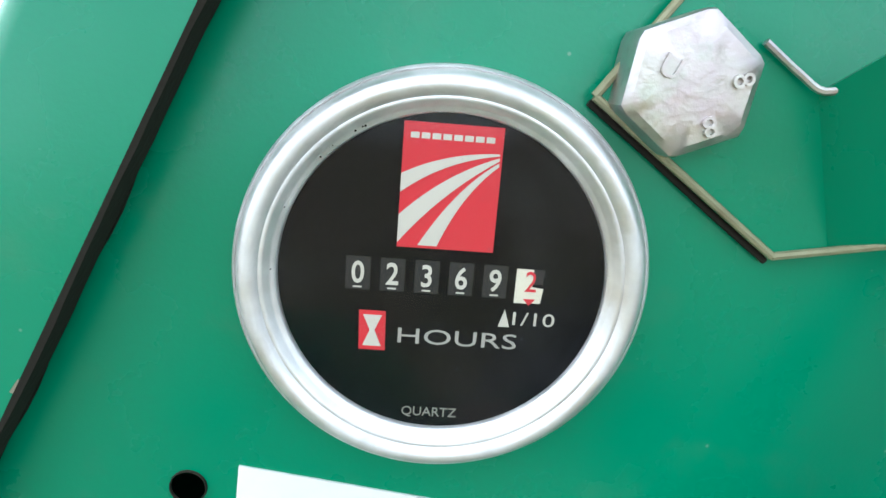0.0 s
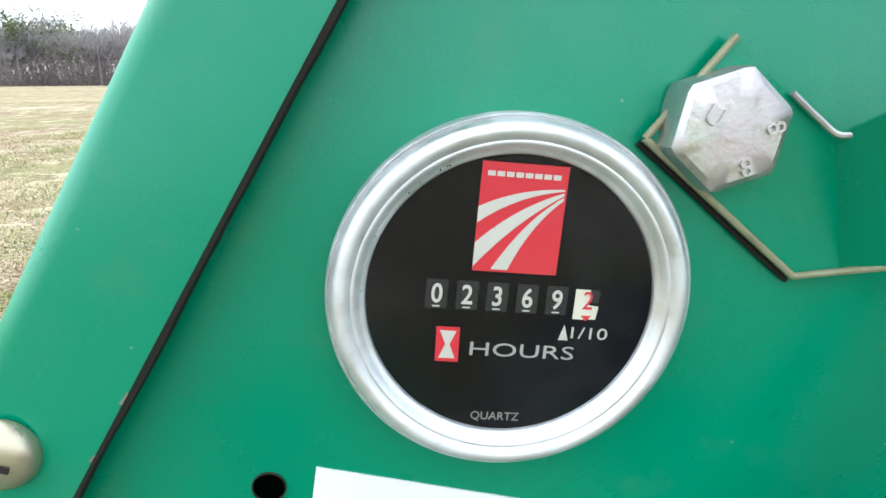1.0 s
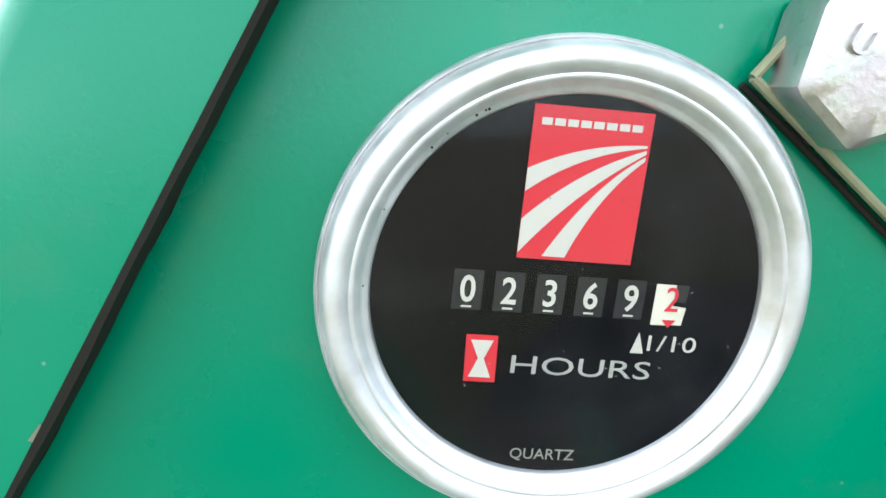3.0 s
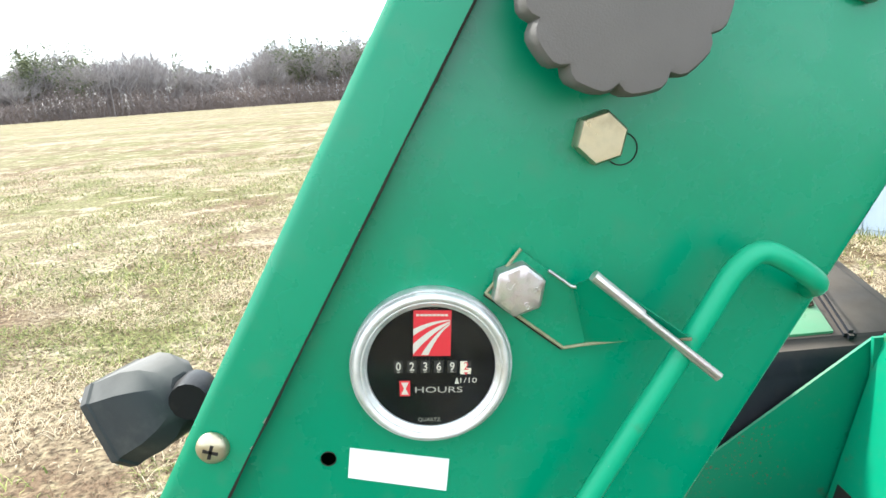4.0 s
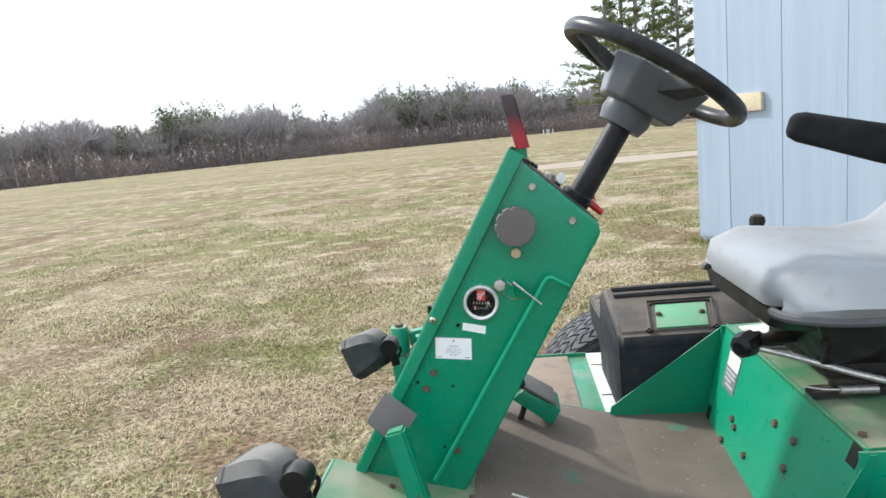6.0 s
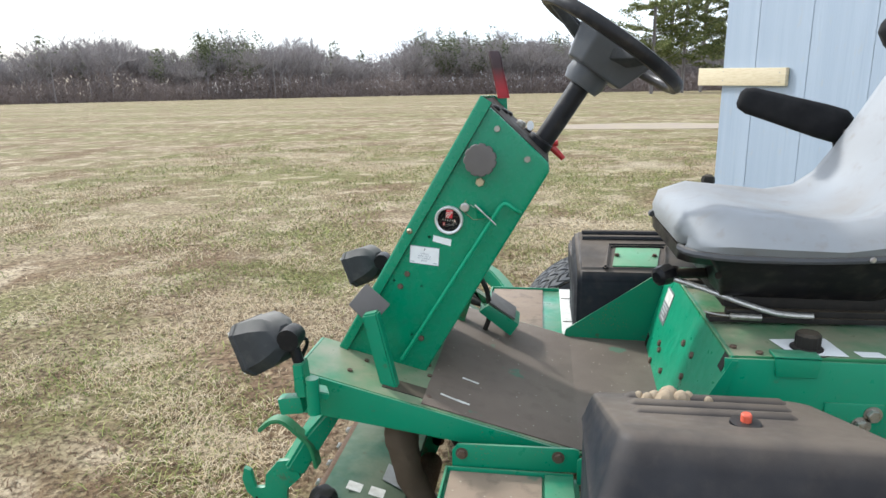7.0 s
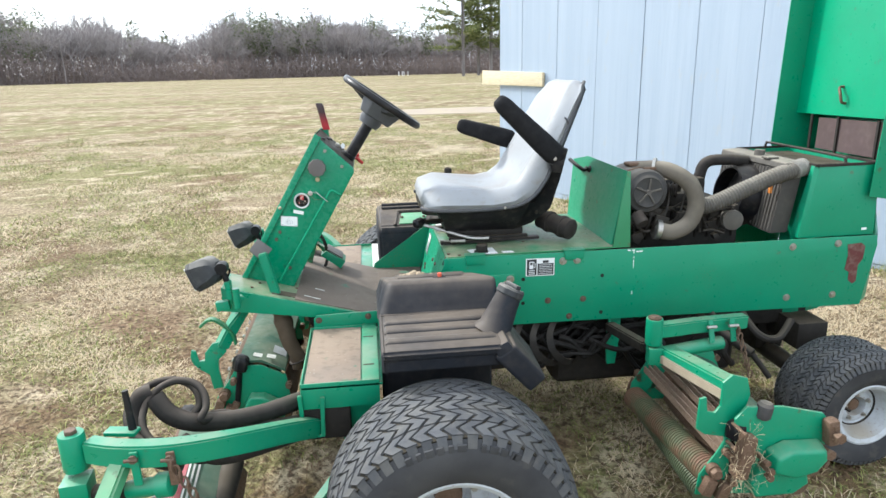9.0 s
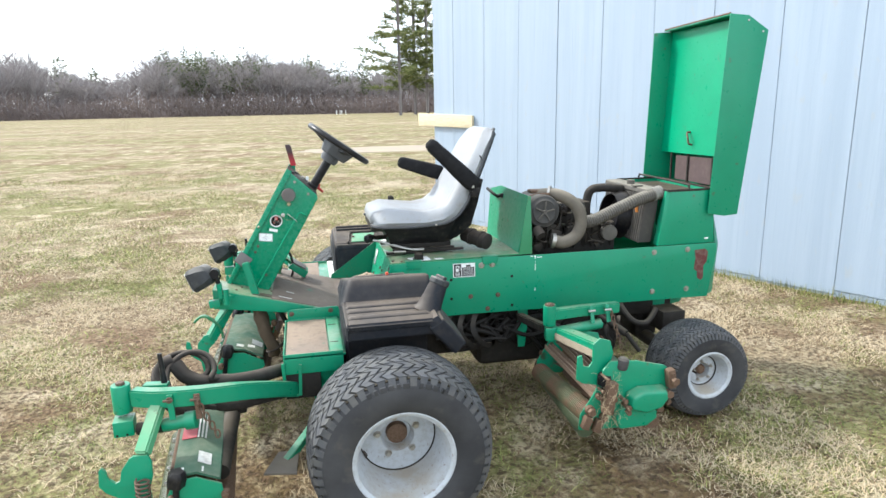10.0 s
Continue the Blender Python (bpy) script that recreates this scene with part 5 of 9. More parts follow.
def make_step(y0, y1, name, label, channel=None, dx=0.0):
    bm = B()
    prism(bm, [(0.020, 0.606), (0.272, 0.606), (0.272, 0.598), (0.020, 0.598)], "y", y0, y1, 0.001)
    for ya, yb in ((y0, y0 + 0.005), (y1 - 0.005, y1)):
        prism(bm, [(0.020, 0.618), (0.262, 0.618), (0.262, 0.53), (0.020, 0.53)], "y", ya, yb, 0.0012)
    prism(bm, [(y0, 0.618), (y1, 0.618), (y1, 0.53), (y0, 0.53)], "x", 0.015, 0.020, 0.0012)
    # the channel that carries slots along its inner side
    step = part(name, bm, GREEN, mower, label)
    bm = B()
    prism(bm, [(0.208 + dx, 0.6065), (0.262 + dx, 0.6065), (0.262 + dx, 0.616), (0.208 + dx, 0.616)], "y", y0 + 0.006, y1 - 0.006, 0.001)
    part("channel", bm, channel or GREEN, step, "slotted steel channel")
    bm = B()
    prism(bm, [(0.026, 0.606), (0.203, 0.606), (0.203, 0.612), (0.026, 0.612)], "y", y0 + 0.008, y1 - 0.008, 0.001)
    part("step_mat", bm, STEP_MAT, step, "worn brown anti-slip mat")
    for t in (0.25, 0.75):
        bm = B()
        box(bm, (0.230 + dx, y0 + (y1 - y0) * t, 0.6162), (0.036, 0.008, 0.001))
        part("slot", bm, DARK, step)
    return step


def make_steps():
    step = make_step(-0.688, -0.225, "side_step", "green side step with a worn brown mat")
    bm = B()
    # housing under the step and its bracket
    hexa(bm, [(0.09, -0.66, 0.53), (0.262, -0.66, 0.53), (0.262, -0.24, 0.53), (0.09, -0.24, 0.53)], [(0.14, -0.62, 0.36), (0.262, -0.62, 0.36), (0.262, -0.26, 0.36), (0.14, -0.26, 0.36)], 0.004)
    part("step_housing", bm, GREEN, step)
    bm = B()
    beam(bm, [(0.012, -0.696, 0.585), (0.018, -0.696, 0.440), (0.076, -0.696, 0.440), (0.082, -0.696, 0.575)], 0.014, 0.010, 0.002, up=(0, 1, 0))
    part("step_bracket", bm, GREEN, step, "green steel loop under the step")
    # dark box added to blacken the inside of the loop
    bm = B()
    box(bm, (0.09, -0.60, 0.47), (0.15, 0.16, 0.11), None, 0.01)
    part("pivot_housing", bm, DARK, step, "dark box added behind the loop for its black inside")
    make_step(0.50, 0.96, "side_step", "side step with a worn brown mat and pale channel", WHITEPLATE, 0.054)


make_steps()


def make_lamp(x, y, z, turn):
    """A work lamp: deep tapered housing on a small bracket."""
    m = pose(x, y, z, 0, -25, turn)
    rings = []
    spec = [(-0.056, 0.046, 0.048, 0.013), (-0.050, 0.052, 0.054, 0.017), (-0.036, 0.0535, 0.0555, 0.018), (-0.034, 0.0515, 0.0535, 0.018), (0.008, 0.050, 0.051, 0.020), (0.030, 0.043, 0.044, 0.019), (0.046, 0.029, 0.030, 0.014), (0.053, 0.017, 0.018, 0.008)]
    bm = B()
    for px, hy, hz, c in spec:
        outline = [(-hy + c, -hz), (hy - c, -hz), (hy, -hz + c), (hy, hz - c), (hy - c, hz), (-hy + c, hz), (-hy, hz - c), (-hy, -hz + c)]
        rings.append([bm.verts.new(m @ Vector((px, a, b))) for a, b in outline])
    for a, b in zip(rings, rings[1:]):
        for k in range(8):
            bm.faces.new((a[k], a[(k + 1) % 8], b[(k + 1) % 8], b[k]))
    bm.faces.new(rings[0])
    bm.faces.new(rings[-1])
    lamp = part("work_lamp", bm, LAMP, mower, "dusty black box-shaped work lamp", smooth=25)
    bm = B()
    box(bm, (0, 0, 0), (0.006, 0.086, 0.090), None, 0.002)
    bm.transform(m @ Matrix.Translation((-0.057, 0, 0)))
    part("lens", bm, WHITEPLATE, lamp, "pale lamp lens")
    bm = B()
    c = m @ Vector((0.060, 0, -0.01))
    lathe(bm, [(0.022, -0.02), (0.024, 0.0), (0.022, 0.02)], c, (0, 1, 0), 16)
    rod(bm, c, c + Vector((0.012, 0.0, -0.055)), 0.011, 12)
    tube(bm, [c + Vector((0, 0.01, 0)), c + Vector((0.02, 0.03, -0.02)), c + Vector((0.0, 0.035, -0.07)), c + Vector((0.015, 0.02, -0.11))], 0.004, 8)
    part("mount", bm, BLACK, lamp, "black swivel mount")
    bm = B()
    f = c + Vector((0.014, 0, -0.05))
    beam(bm, [f, f + Vector((0.005, 0.0, -0.07))], 0.035, 0.02, 0.002, up=(1, 0, 0))
    beam(bm, [f + Vector((0.004, 0, -0.06)), f + Vector((0.045, 0.02, -0.075))], 0.04, 0.014, 0.002)
    rod(bm, f + Vector((0.03, -0.02, -0.10)), f + Vector((0.03, -0.02, -0.025)), 0.013, 12)
    part("lamp_bracket", bm, GREEN, lamp, "green lamp bracket")


make_lamp(-0.340, -0.198, 0.856, -22)
make_lamp(-0.325, 0.49, 0.828, -24)

# ---- plastic tanks beside the seat ----


CLOD = flat("dried_clod", (0.34, 0.26, 0.17), 0.95, 0.5)


def make_tank(sign, name, label):
    """sign -1: the near side, with filler neck; +1: mirrored, with a plate on top."""

    def Y(d):
        return YC + sign * d - (0.088 if sign > 0 else 0.0)

    near = sign < 0
    bm = B()
    # (distance from the middle, height): section from the frame outwards

    def top(d):
        return 0.818 + (d - 0.42) * 0.255

    shoulder = [(0.42, 0.772), (0.43, 0.782), (0.735, 0.792)] if near else [(0.42, top(0.42) - 0.03), (0.44, top(0.44)), (0.665, top(0.665)), (0.69, top(0.69) - 0.01), (0.735, 0.800)]
    sec = [(0.42, 0.46)] + shoulder + [(0.755, 0.794), (0.985, 0.784), (1.004, 0.776), (1.004, 0.760), (0.985, 0.752), (0.975, 0.700), (0.80, 0.695), (0.77, 0.67), (0.76, 0.46)]
    rows = []
    for x, shrink in ((0.272, 0.012), (0.282, 0.0), (0.47, 0.0), (0.615, 0.0), (0.640, 0.012)):
        rows.append([bm.verts.new((x, Y(d - (shrink if d > 0.7 else -shrink)), z - (shrink if z > 0.6 else 0) * (1 if d < 0.72 else 0.5))) for d, z in sec])
    for a, b in zip(rows, rows[1:]):
        for k in range(len(sec)):
            bm.faces.new((a[k], a[(k + 1) % len(sec)], b[(k + 1) % len(sec)], b[k]))
    bm.faces.new(rows[0])
    bm.faces.new(rows[-1])
    bmesh.ops.recalc_face_normals(bm, faces=bm.faces)
    hard = [e for e in bm.edges if len(e.link_faces) == 2 and e.calc_face_angle(0) > 0.5]
    bmesh.ops.bevel(bm, geom=hard, offset=0.009, segments=3, affect="EDGES")
    if near:
        # domed reservoir: rounded loops from its wide foot to the smaller sloping top
        def loop(x0, x1, d0, d1, rad, f):
            out = []
            for cx, cd, a0 in ((x1 - rad, d1 - rad, 0), (x0 + rad, d1 - rad, 90), (x0 + rad, d0 + rad, 180), (x1 - rad, d0 + rad, 270)):
                for i in range(7):
                    a = radians(a0 + 15 * i)
                    x, d = cx + rad * math.cos(a), cd + rad * math.sin(a)
                    # the top widens rearwards and is cut back in front towards its outer edge
                    x += f * (d - d0) * (0.16 if x > 0.45 else 0.10)
                    out.append(bm.verts.new((x, Y(d), 0.780 + f * (top(d) - 0.780))))
            return out

        foot, head = (0.268, 0.668, 0.424, 0.742), (0.290, 0.612, 0.440, 0.652)
        loops = []
        for t, f, rad in ((0.0, -0.05, 0.030), (0.10, 0.06, 0.030), (0.22, 0.26, 0.030), (0.40, 0.60, 0.030), (0.58, 0.87, 0.028), (0.70, 0.955, 0.026), (0.84, 0.99, 0.024), (1.0, 1.0, 0.022)):
            loops.append(loop(*[a + (b - a) * t for a, b in zip(foot, head)], rad, f))
        for a, b in zip(loops, loops[1:]):
            for k in range(28):
                bm.faces.new((a[k], a[(k + 1) % 28], b[(k + 1) % 28], b[k]))
        bm.faces.new(loops[-1])
    tank = part(name, bm, TANK, mower, label, smooth=45)
    # moulded ribs on the outer ledge and on the top
    def rib(d, z, w, h, x0=0.285, x1=0.615):
        """A low rounded bead along the tank."""
        bm = B()
        rows = []
        for x, k in ((x0, 0.2), (x0 + 0.012, 1.0), (x1 - 0.012, 1.0), (x1, 0.2)):
            rows.append([bm.verts.new((x, Y(d + w * math.cos(a)), z - 0.003 + h * k * math.sin(a))) for a in [math.pi * i / 8 for i in range(9)]])
        for a, b in zip(rows, rows[1:]):
            for i in range(8):
                bm.faces.new((a[i], a[i + 1], b[i + 1], b[i]))
        part("moulded_rib", bm, TANK, tank, smooth=60)

    for d, z, w, h in ((0.812, 0.792, 0.013, 0.012), (0.872, 0.789, 0.014, 0.012), (0.938, 0.787, 0.018, 0.011)):
        rib(d, z, w, h)
    for d in (0.46, 0.51, 0.56) if near else ():
        rib(d, top(d), 0.011, 0.011, 0.335, 0.585 + (0.51 - d) * 0.2)
    # sloped tail that drops behind the wheel
    bm = B()
    a0, a1 = 0.77, 1.000
    hexa(bm, [(0.60, Y(a0), 0.745), (0.60, Y(a1), 0.735), (0.66, Y(a1), 0.775), (0.66, Y(a0), 0.80)], [(0.715, Y(a0), 0.61), (0.715, Y(a1 - 0.02), 0.605), (0.765, Y(a1 - 0.02), 0.650), (0.765, Y(a0), 0.66)], 0.014, 3)
    hexa(bm, [(0.60, Y(a0 - 0.01), 0.78), (0.60, Y(a1 - 0.002), 0.77), (0.64, Y(a1 - 0.002), 0.79), (0.64, Y(a0 - 0.01), 0.80)], [(0.61, Y(a0 - 0.01), 0.735), (0.61, Y(a1 - 0.002), 0.735), (0.68, Y(a1 - 0.002), 0.735), (0.68, Y(a0 - 0.01), 0.735)], 0.01, 2)
    part("tail", bm, TANK, tank, "sloped tail of the tank", smooth=45)
    if near:
        base, tip = Vector((0.618, Y(0.872), 0.765)), Vector((0.684, Y(0.850), 0.900))
        w = (tip - base).normalized()
        bm = B()
        lathe(bm, [(0.066, 0.0), (0.052, 0.022), (0.044, 0.08), (0.039, (tip - base).length - 0.025)], base, w, 28)
        part("filler_neck", bm, TANK, tank, "stout plastic filler neck", smooth=50)
        bm = B()
        n, k0 = 48, (tip - base).length - 0.026
        s, u, _ = basis(w)
        rings = []
        for rr, h in ((0.041, 0.0), (0.044, 0.004), (0.044, 0.020), (0.039, 0.027), (0.016, 0.028)):
            rings.append([bm.verts.new(base + w * (k0 + h) + (s * math.cos(2 * math.pi * i / n) + u * math.sin(2 * math.pi * i / n)) * rr * (1.0 if (i // 3) % 2 else 0.965)) for i in range(n)])
        for a, b in zip(rings, rings[1:]):
            for i in range(n):
                bm.faces.new((a[i], a[(i + 1) % n], b[(i + 1) % n], b[i]))
        bm.faces.new(rings[0])
        bm.faces.new(rings[-1])
        box(bm, base + w * (k0 + 0.033), (0.066, 0.018, 0.014), Matrix((s, u, w)).transposed(), 0.004)
        part("filler_cap", bm, LAMP, tank, "dusty black ribbed filler cap", smooth=25)
        bm = B()
        lathe(bm, [(0.022, 0), (0.021, 0.004), (0.008, 0.005)], (0.486, Y(0.606), top(0.606)), (0, 0, 1), 20)
        part("gauge_base", bm, BLACK, tank)
        bm = B()
        lathe(bm, [(0.0075, 0), (0.0075, 0.013), (0.006, 0.015)], (0.486, Y(0.606), top(0.606) + 0.002), (0, 0, 1), 14)
        part("red_button", bm, flat("orange_red_plastic", (0.62, 0.10, 0.05), 0.5, 0.2), tank, "small orange-red button")
        for x, d, k in ((0.385, 0.47, 1.0), (0.408, 0.462, 1.5), (0.372, 0.476, 0.8), (0.425, 0.474, 1.2), (0.440, 0.458, 0.9), (0.398, 0.485, 1.3), (0.36, 0.462, 0.7), (0.47, 0.470, 0.6)):
            bm = B()
            lathe(bm, [(0.013 * k, -0.001), (0.012 * k, 0.005 * k), (0.008 * k, 0.011 * k), (0.003 * k, 0.014 * k)], (x, Y(d), top(d)), (0.3 * (k - 1), 0.2, 1), 7)
            part("debris", bm, CLOD, tank, "crumb of dried grass and dirt")
    else:
        bm = B()
        sheet(bm, [(0.377, Y(0.452), top(0.452) + 0.004), (0.502, Y(0.452), top(0.452) + 0.004), (0.526, Y(0.560), top(0.560) + 0.004), (0.397, Y(0.560), top(0.560) + 0.004)], 0.006, 0.001)
        plate = part("tank_plate", bm, GREEN_PLATE, tank, "pale dusty green cover plate")
        bm = B()
        beam(bm, [(0.356, Y(0.440), top(0.440) + 0.001), (0.378, Y(0.576), top(0.576) + 0.001), (0.546, Y(0.576), top(0.576) + 0.001), (0.518, Y(0.440), top(0.440) + 0.001)], 0.016, 0.016, 0.005)
        part("plate_frame", bm, TANK, tank)
        for x in (0.395, 0.503):
            bolt(tank, (x, Y(0.510), top(0.510) + 0.006), (0, 0, 1), 0.006, 0.004, RUSTBOLT)
        for d in (0.625, 0.66, 0.735):
            bm = B()
            tube(bm, [(0.30, Y(d), top(d) + 0.001 if d < 0.7 else 0.82), (0.45, Y(d), top(d) + 0.002 if d < 0.7 else 0.82), (0.61, Y(d), top(d) + 0.001 if d < 0.7 else 0.82)], 0.010, 8, 3)
            part("moulded_rib", bm, TANK, tank)
        for ob in (tank, *tank.children_recursive):
            ob.data.transform(Matrix.Translation((0.022, 0, 0)))


make_tank(-1, "fuel_tank", "black moulded plastic fuel tank with filler neck, dusty")
make_tank(1, "oil_tank", "black moulded plastic tank with a pale green plate")

# ---- frame, seat box and its plates ----
BY = -0.163  # outer face of the near side beam
FY = 2 * YC - BY


def make_frame():
    bm = B()
    out = [(0.535, 0.842), (2.365, 0.842), (2.375, 0.80), (2.335, 0.535), (0.955, 0.548), (0.62, 0.548), (0.545, 0.60)]
    prism(bm, out, "y", BY, BY + 0.006, 0.0015)
    prism(bm, out, "y", FY - 0.006, FY, 0.0015)
    frame_ = part("side_beam", bm, GREEN, mower, "long green steel side beams of the frame")
    # seam with its chipped white paint
    r = random.Random(3)
    z = 0.835
    while z > 0.56:
        l = r.uniform(0.006, 0.035)
        if r.random() < 0.6:
            bm = B()
            box(bm, (1.305 + r.uniform(-0.001, 0.001), BY - 0.0008, z - l / 2), (r.uniform(0.0015, 0.0045), 0.0012, l))
            part("chipped_paint", bm, WHITE, frame_, "white chip along the seam")
        z -= l + r.uniform(0.002, 0.02)
    for dx in (-0.03, -0.012, 0.006, 0.02):
        bm = B()
        box(bm, (1.315 + dx, BY - 0.0008, 0.832 + r.uniform(-0.004, 0.004)), (0.012, 0.0012, 0.005))
        part("chipped_paint", bm, WHITE, frame_, "white chip along the seam")
    for x, z in ((1.991, 0.811), (1.991, 0.589), (2.200, 0.589), (2.193, 0.815), (1.012, 0.806), (1.070, 0.807)):
        bolt(frame_, (x, BY, z), r=0.0115, h=0.008, mat=STEEL)
    for x, z in ((0.954, 0.643), (1.101, 0.641), (1.045, 0.570)):
        bolt(frame_, (x, BY, z), r=0.0095, h=0.006, mat=RUSTBOLT)
    for x, z in ((1.177, 0.736), (1.179, 0.578), (0.852, 0.739), (0.852, 0.638), (0.735, 0.60)):
        hole(frame_, (x, BY - 0.0003, z), 0.0075)
    # bracket plate with two large bolts beside the tank
    bm = B()
    prism(bm, [(0.715, 0.764), (0.815, 0.764), (0.815, 0.730), (0.790, 0.700), (0.715, 0.69)], "y", BY - 0.005, BY, 0.001)
    part("tank_bracket", bm, GREEN, frame_)
    bolt(frame_, (0.798, BY - 0.005, 0.745), r=0.012, h=0.009)
    bolt(frame_, (0.780, BY - 0.005, 0.722), r=0.013, h=0.010)
    # folded lip that the seat deck hinges on
    for x0, x1 in ((0.62, 0.70), (1.015, 1.10)):
        bm = B()
        prism(bm, [(x0, 0.850), (x1, 0.850), (x1 - 0.005, 0.812), (x0 + 0.005, 0.812)], "y", BY - 0.006, BY, 0.001)
        prism(bm, [(x0, 0.846), (x1, 0.846), (x1, 0.852), (x0, 0.852)], "y", BY - 0.006, BY + 0.03, 0.001)
        part("hinge", bm, GREEN, frame_, "green steel hinge leaf")
    # red remains of a sticker
    bm = B()
    out = [(2.238, 0.808), (2.300, 0.812), (2.320, 0.795), (2.316, 0.74), (2.298, 0.715), (2.300, 0.645), (2.285, 0.632), (2.262, 0.650), (2.262, 0.685), (2.240, 0.70), (2.246, 0.76)]
    prism(bm, out, "y", BY - 0.0012, BY, 0.0)
    part("red_sticker", bm, REDPATCH, frame_, "torn dark red sticker")

    # fuel decal, white with black panels
    bm = B()
    q = [(0.862, 0.8235), (0.978, 0.822), (0.978, 0.750), (0.862, 0.751)]
    prism(bm, q, "y", BY - 0.0009, BY)
    decal = part("fuel_decal", bm, WHITE, frame_, "white decal with black panels and pump sign")
    bm = B()
    box(bm, (0.8855, BY - 0.0012, 0.787), (0.039, 0.0008, 0.066))
    box(bm, (0.9415, BY - 0.0012, 0.7775), (0.065, 0.0008, 0.047))
    box(bm, (0.942, BY - 0.0012, 0.8085), (0.024, 0.0008, 0.010))
    part("decal_panel", bm, PRINT, frame_)
    bm = B()
    box(bm, (0.8835, BY - 0.0018, 0.796), (0.016, 0.0006, 0.030))
    tube(bm, [(0.892, BY - 0.0018, 0.808), (0.898, BY - 0.0018, 0.803), (0.8985, BY - 0.0018, 0.788), (0.893, BY - 0.0018, 0.785)], 0.0013, 6)
    for z in (0.774, 0.767, 0.760):
        box(bm, (0.8855, BY - 0.0018, z), (0.024, 0.0006, 0.0028))
    for z in (0.795, 0.788, 0.781, 0.774, 0.767, 0.760):
        box(bm, (0.9415, BY - 0.0018, z), (0.054, 0.0006, 0.0016))
    part("decal_print", bm, WHITE, frame_)
    bm = B()
    box(bm, (0.8835, BY - 0.0022, 0.802), (0.010, 0.0006, 0.010))
    part("decal_window", bm, PRINT, frame_)

    # seat deck on top
    bm = B()
    prism(bm, [(0.545, 0.838), (1.235, 0.846), (1.235, 0.853), (0.545, 0.845)], "y", BY + 0.008, FY - 0.008, 0.001)
    deck = part("seat_deck", bm, GREEN_PALE, mower, "dusty green deck under the seat")
    bm = B()
    lathe(bm, [(0.045, 0), (0.045, 0.0015)], (0.693, -0.112, 0.847), (0, 0, 1), 32)
    part("filler_hole", bm, DARK, deck)
    bm = B()
    sheet(bm, [(0.655, -0.148, 0.8490), (0.752, -0.150, 0.8500), (0.745, -0.064, 0.850), (0.640, -0.074, 0.8485)], 0.001)
    part("filler_sticker", bm, WHITE, deck, "white sticker round the filler")
    bm = B()
    lathe(bm, [(0.029, 0), (0.029, 0.002), (0.022, 0.003)], (0.692, -0.116, 0.8495), (0, 0, 1), 24)
    part("filler_shadow_ring", bm, BLACK, deck)
    bm = B()
    n, rings = 48, []
    for rr, h in ((0.026, 0), (0.027, 0.004), (0.027, 0.024), (0.022, 0.029), (0.006, 0.030)):
        rings.append([bm.verts.new((0.694 + 0.84 * rr * math.cos(2 * math.pi * k / n) * (1.0 if (k // 2) % 2 else 0.94), -0.114 + 0.84 * rr * math.sin(2 * math.pi * k / n) * (1.0 if (k // 2) % 2 else 0.94), 0.852 + h)) for k in range(n)])
    for a, b in zip(rings, rings[1:]):
        for k in range(n):
            bm.faces.new((a[k], a[(k + 1) % n], b[(k + 1) % n], b[k]))
    bm.faces.new(rings[0])
    bm.faces.new(rings[-1])
    part("filler_cap", bm, DARK, deck, "dark grimy filler cap")
    bm = B()
    sheet(bm, [(0.775, -0.150, 0.8505), (0.818, -0.152, 0.8512), (0.812, -0.128, 0.8510), (0.770, -0.126, 0.8505)], 0.001)
    part("small_sticker", bm, WHITE, deck)
    bm = B()
    sheet(bm, [(0.562, 0.352, 0.8480), (0.612, 0.372, 0.8490), (0.640, 0.440, 0.8492), (0.566, 0.428, 0.8482)], 0.001)
    part("corner_sticker", bm, WHITEPLATE, deck, "worn white sticker on the deck's corner")
    for x, y in ((0.60, -0.145), (0.66, -0.145), (0.89, 0.0), (1.04, -0.145), (1.08, -0.145), (0.56, -0.12)):
        bolt(deck, (x, y, 0.847), (0, 0, 1), 0.007, 0.004, RUSTBOLT, False)

    # front panel of the seat box, leaning, with its corner gussets
    bm = B()
    rows = []
    for i in range(17):
        k = i / 16
        y = BY + 0.004 + (FY - BY - 0.008) * k
        x = 0.458 + 0.034 * k
        rows.append([bm.verts.new(p) for p in ((x, y, 0.616), ((x + 0.548) / 2, y, 0.731), (0.548, y, 0.846), (0.553, y, 0.846), (x + 0.005, y, 0.616))])
    for a, b in zip(rows, rows[1:]):
        for k in range(5):
            bm.faces.new((a[k], a[(k + 1) % 5], b[(k + 1) % 5], b[k]))
    bm.faces.new(rows[0])
    bm.faces.new(rows[-1])
    bmesh.ops.recalc_face_normals(bm, faces=bm.faces)
    front = part("seat_box_front", bm, GREEN, mower, "green leaning front panel of the seat box", smooth=40)
    for pts in ([(0.262, FY + 0.002, 0.615), (0.495, FY + 0.002, 0.608), (0.552, FY + 0.002, 0.838), (0.540, FY + 0.002, 0.838), (0.270, FY + 0.002, 0.648)],
                [(0.425, BY - 0.002, 0.60), (0.50, BY - 0.002, 0.60), (0.558, BY - 0.002, 0.838), (0.548, BY - 0.002, 0.838)]):
        bm = B()
        sheet(bm, pts, 0.004)
        part("gusset", bm, GREEN, front, "green triangular gusset plate")

    def on_front(y, t, off=0.001):
        a, b = Vector((0.492 - 0.034 * (FY - y) / (FY - BY), y, 0.616)), Vector((0.548, y, 0.846))
        return a.lerp(b, t) + Vector((-0.972, 0, 0.236)) * off

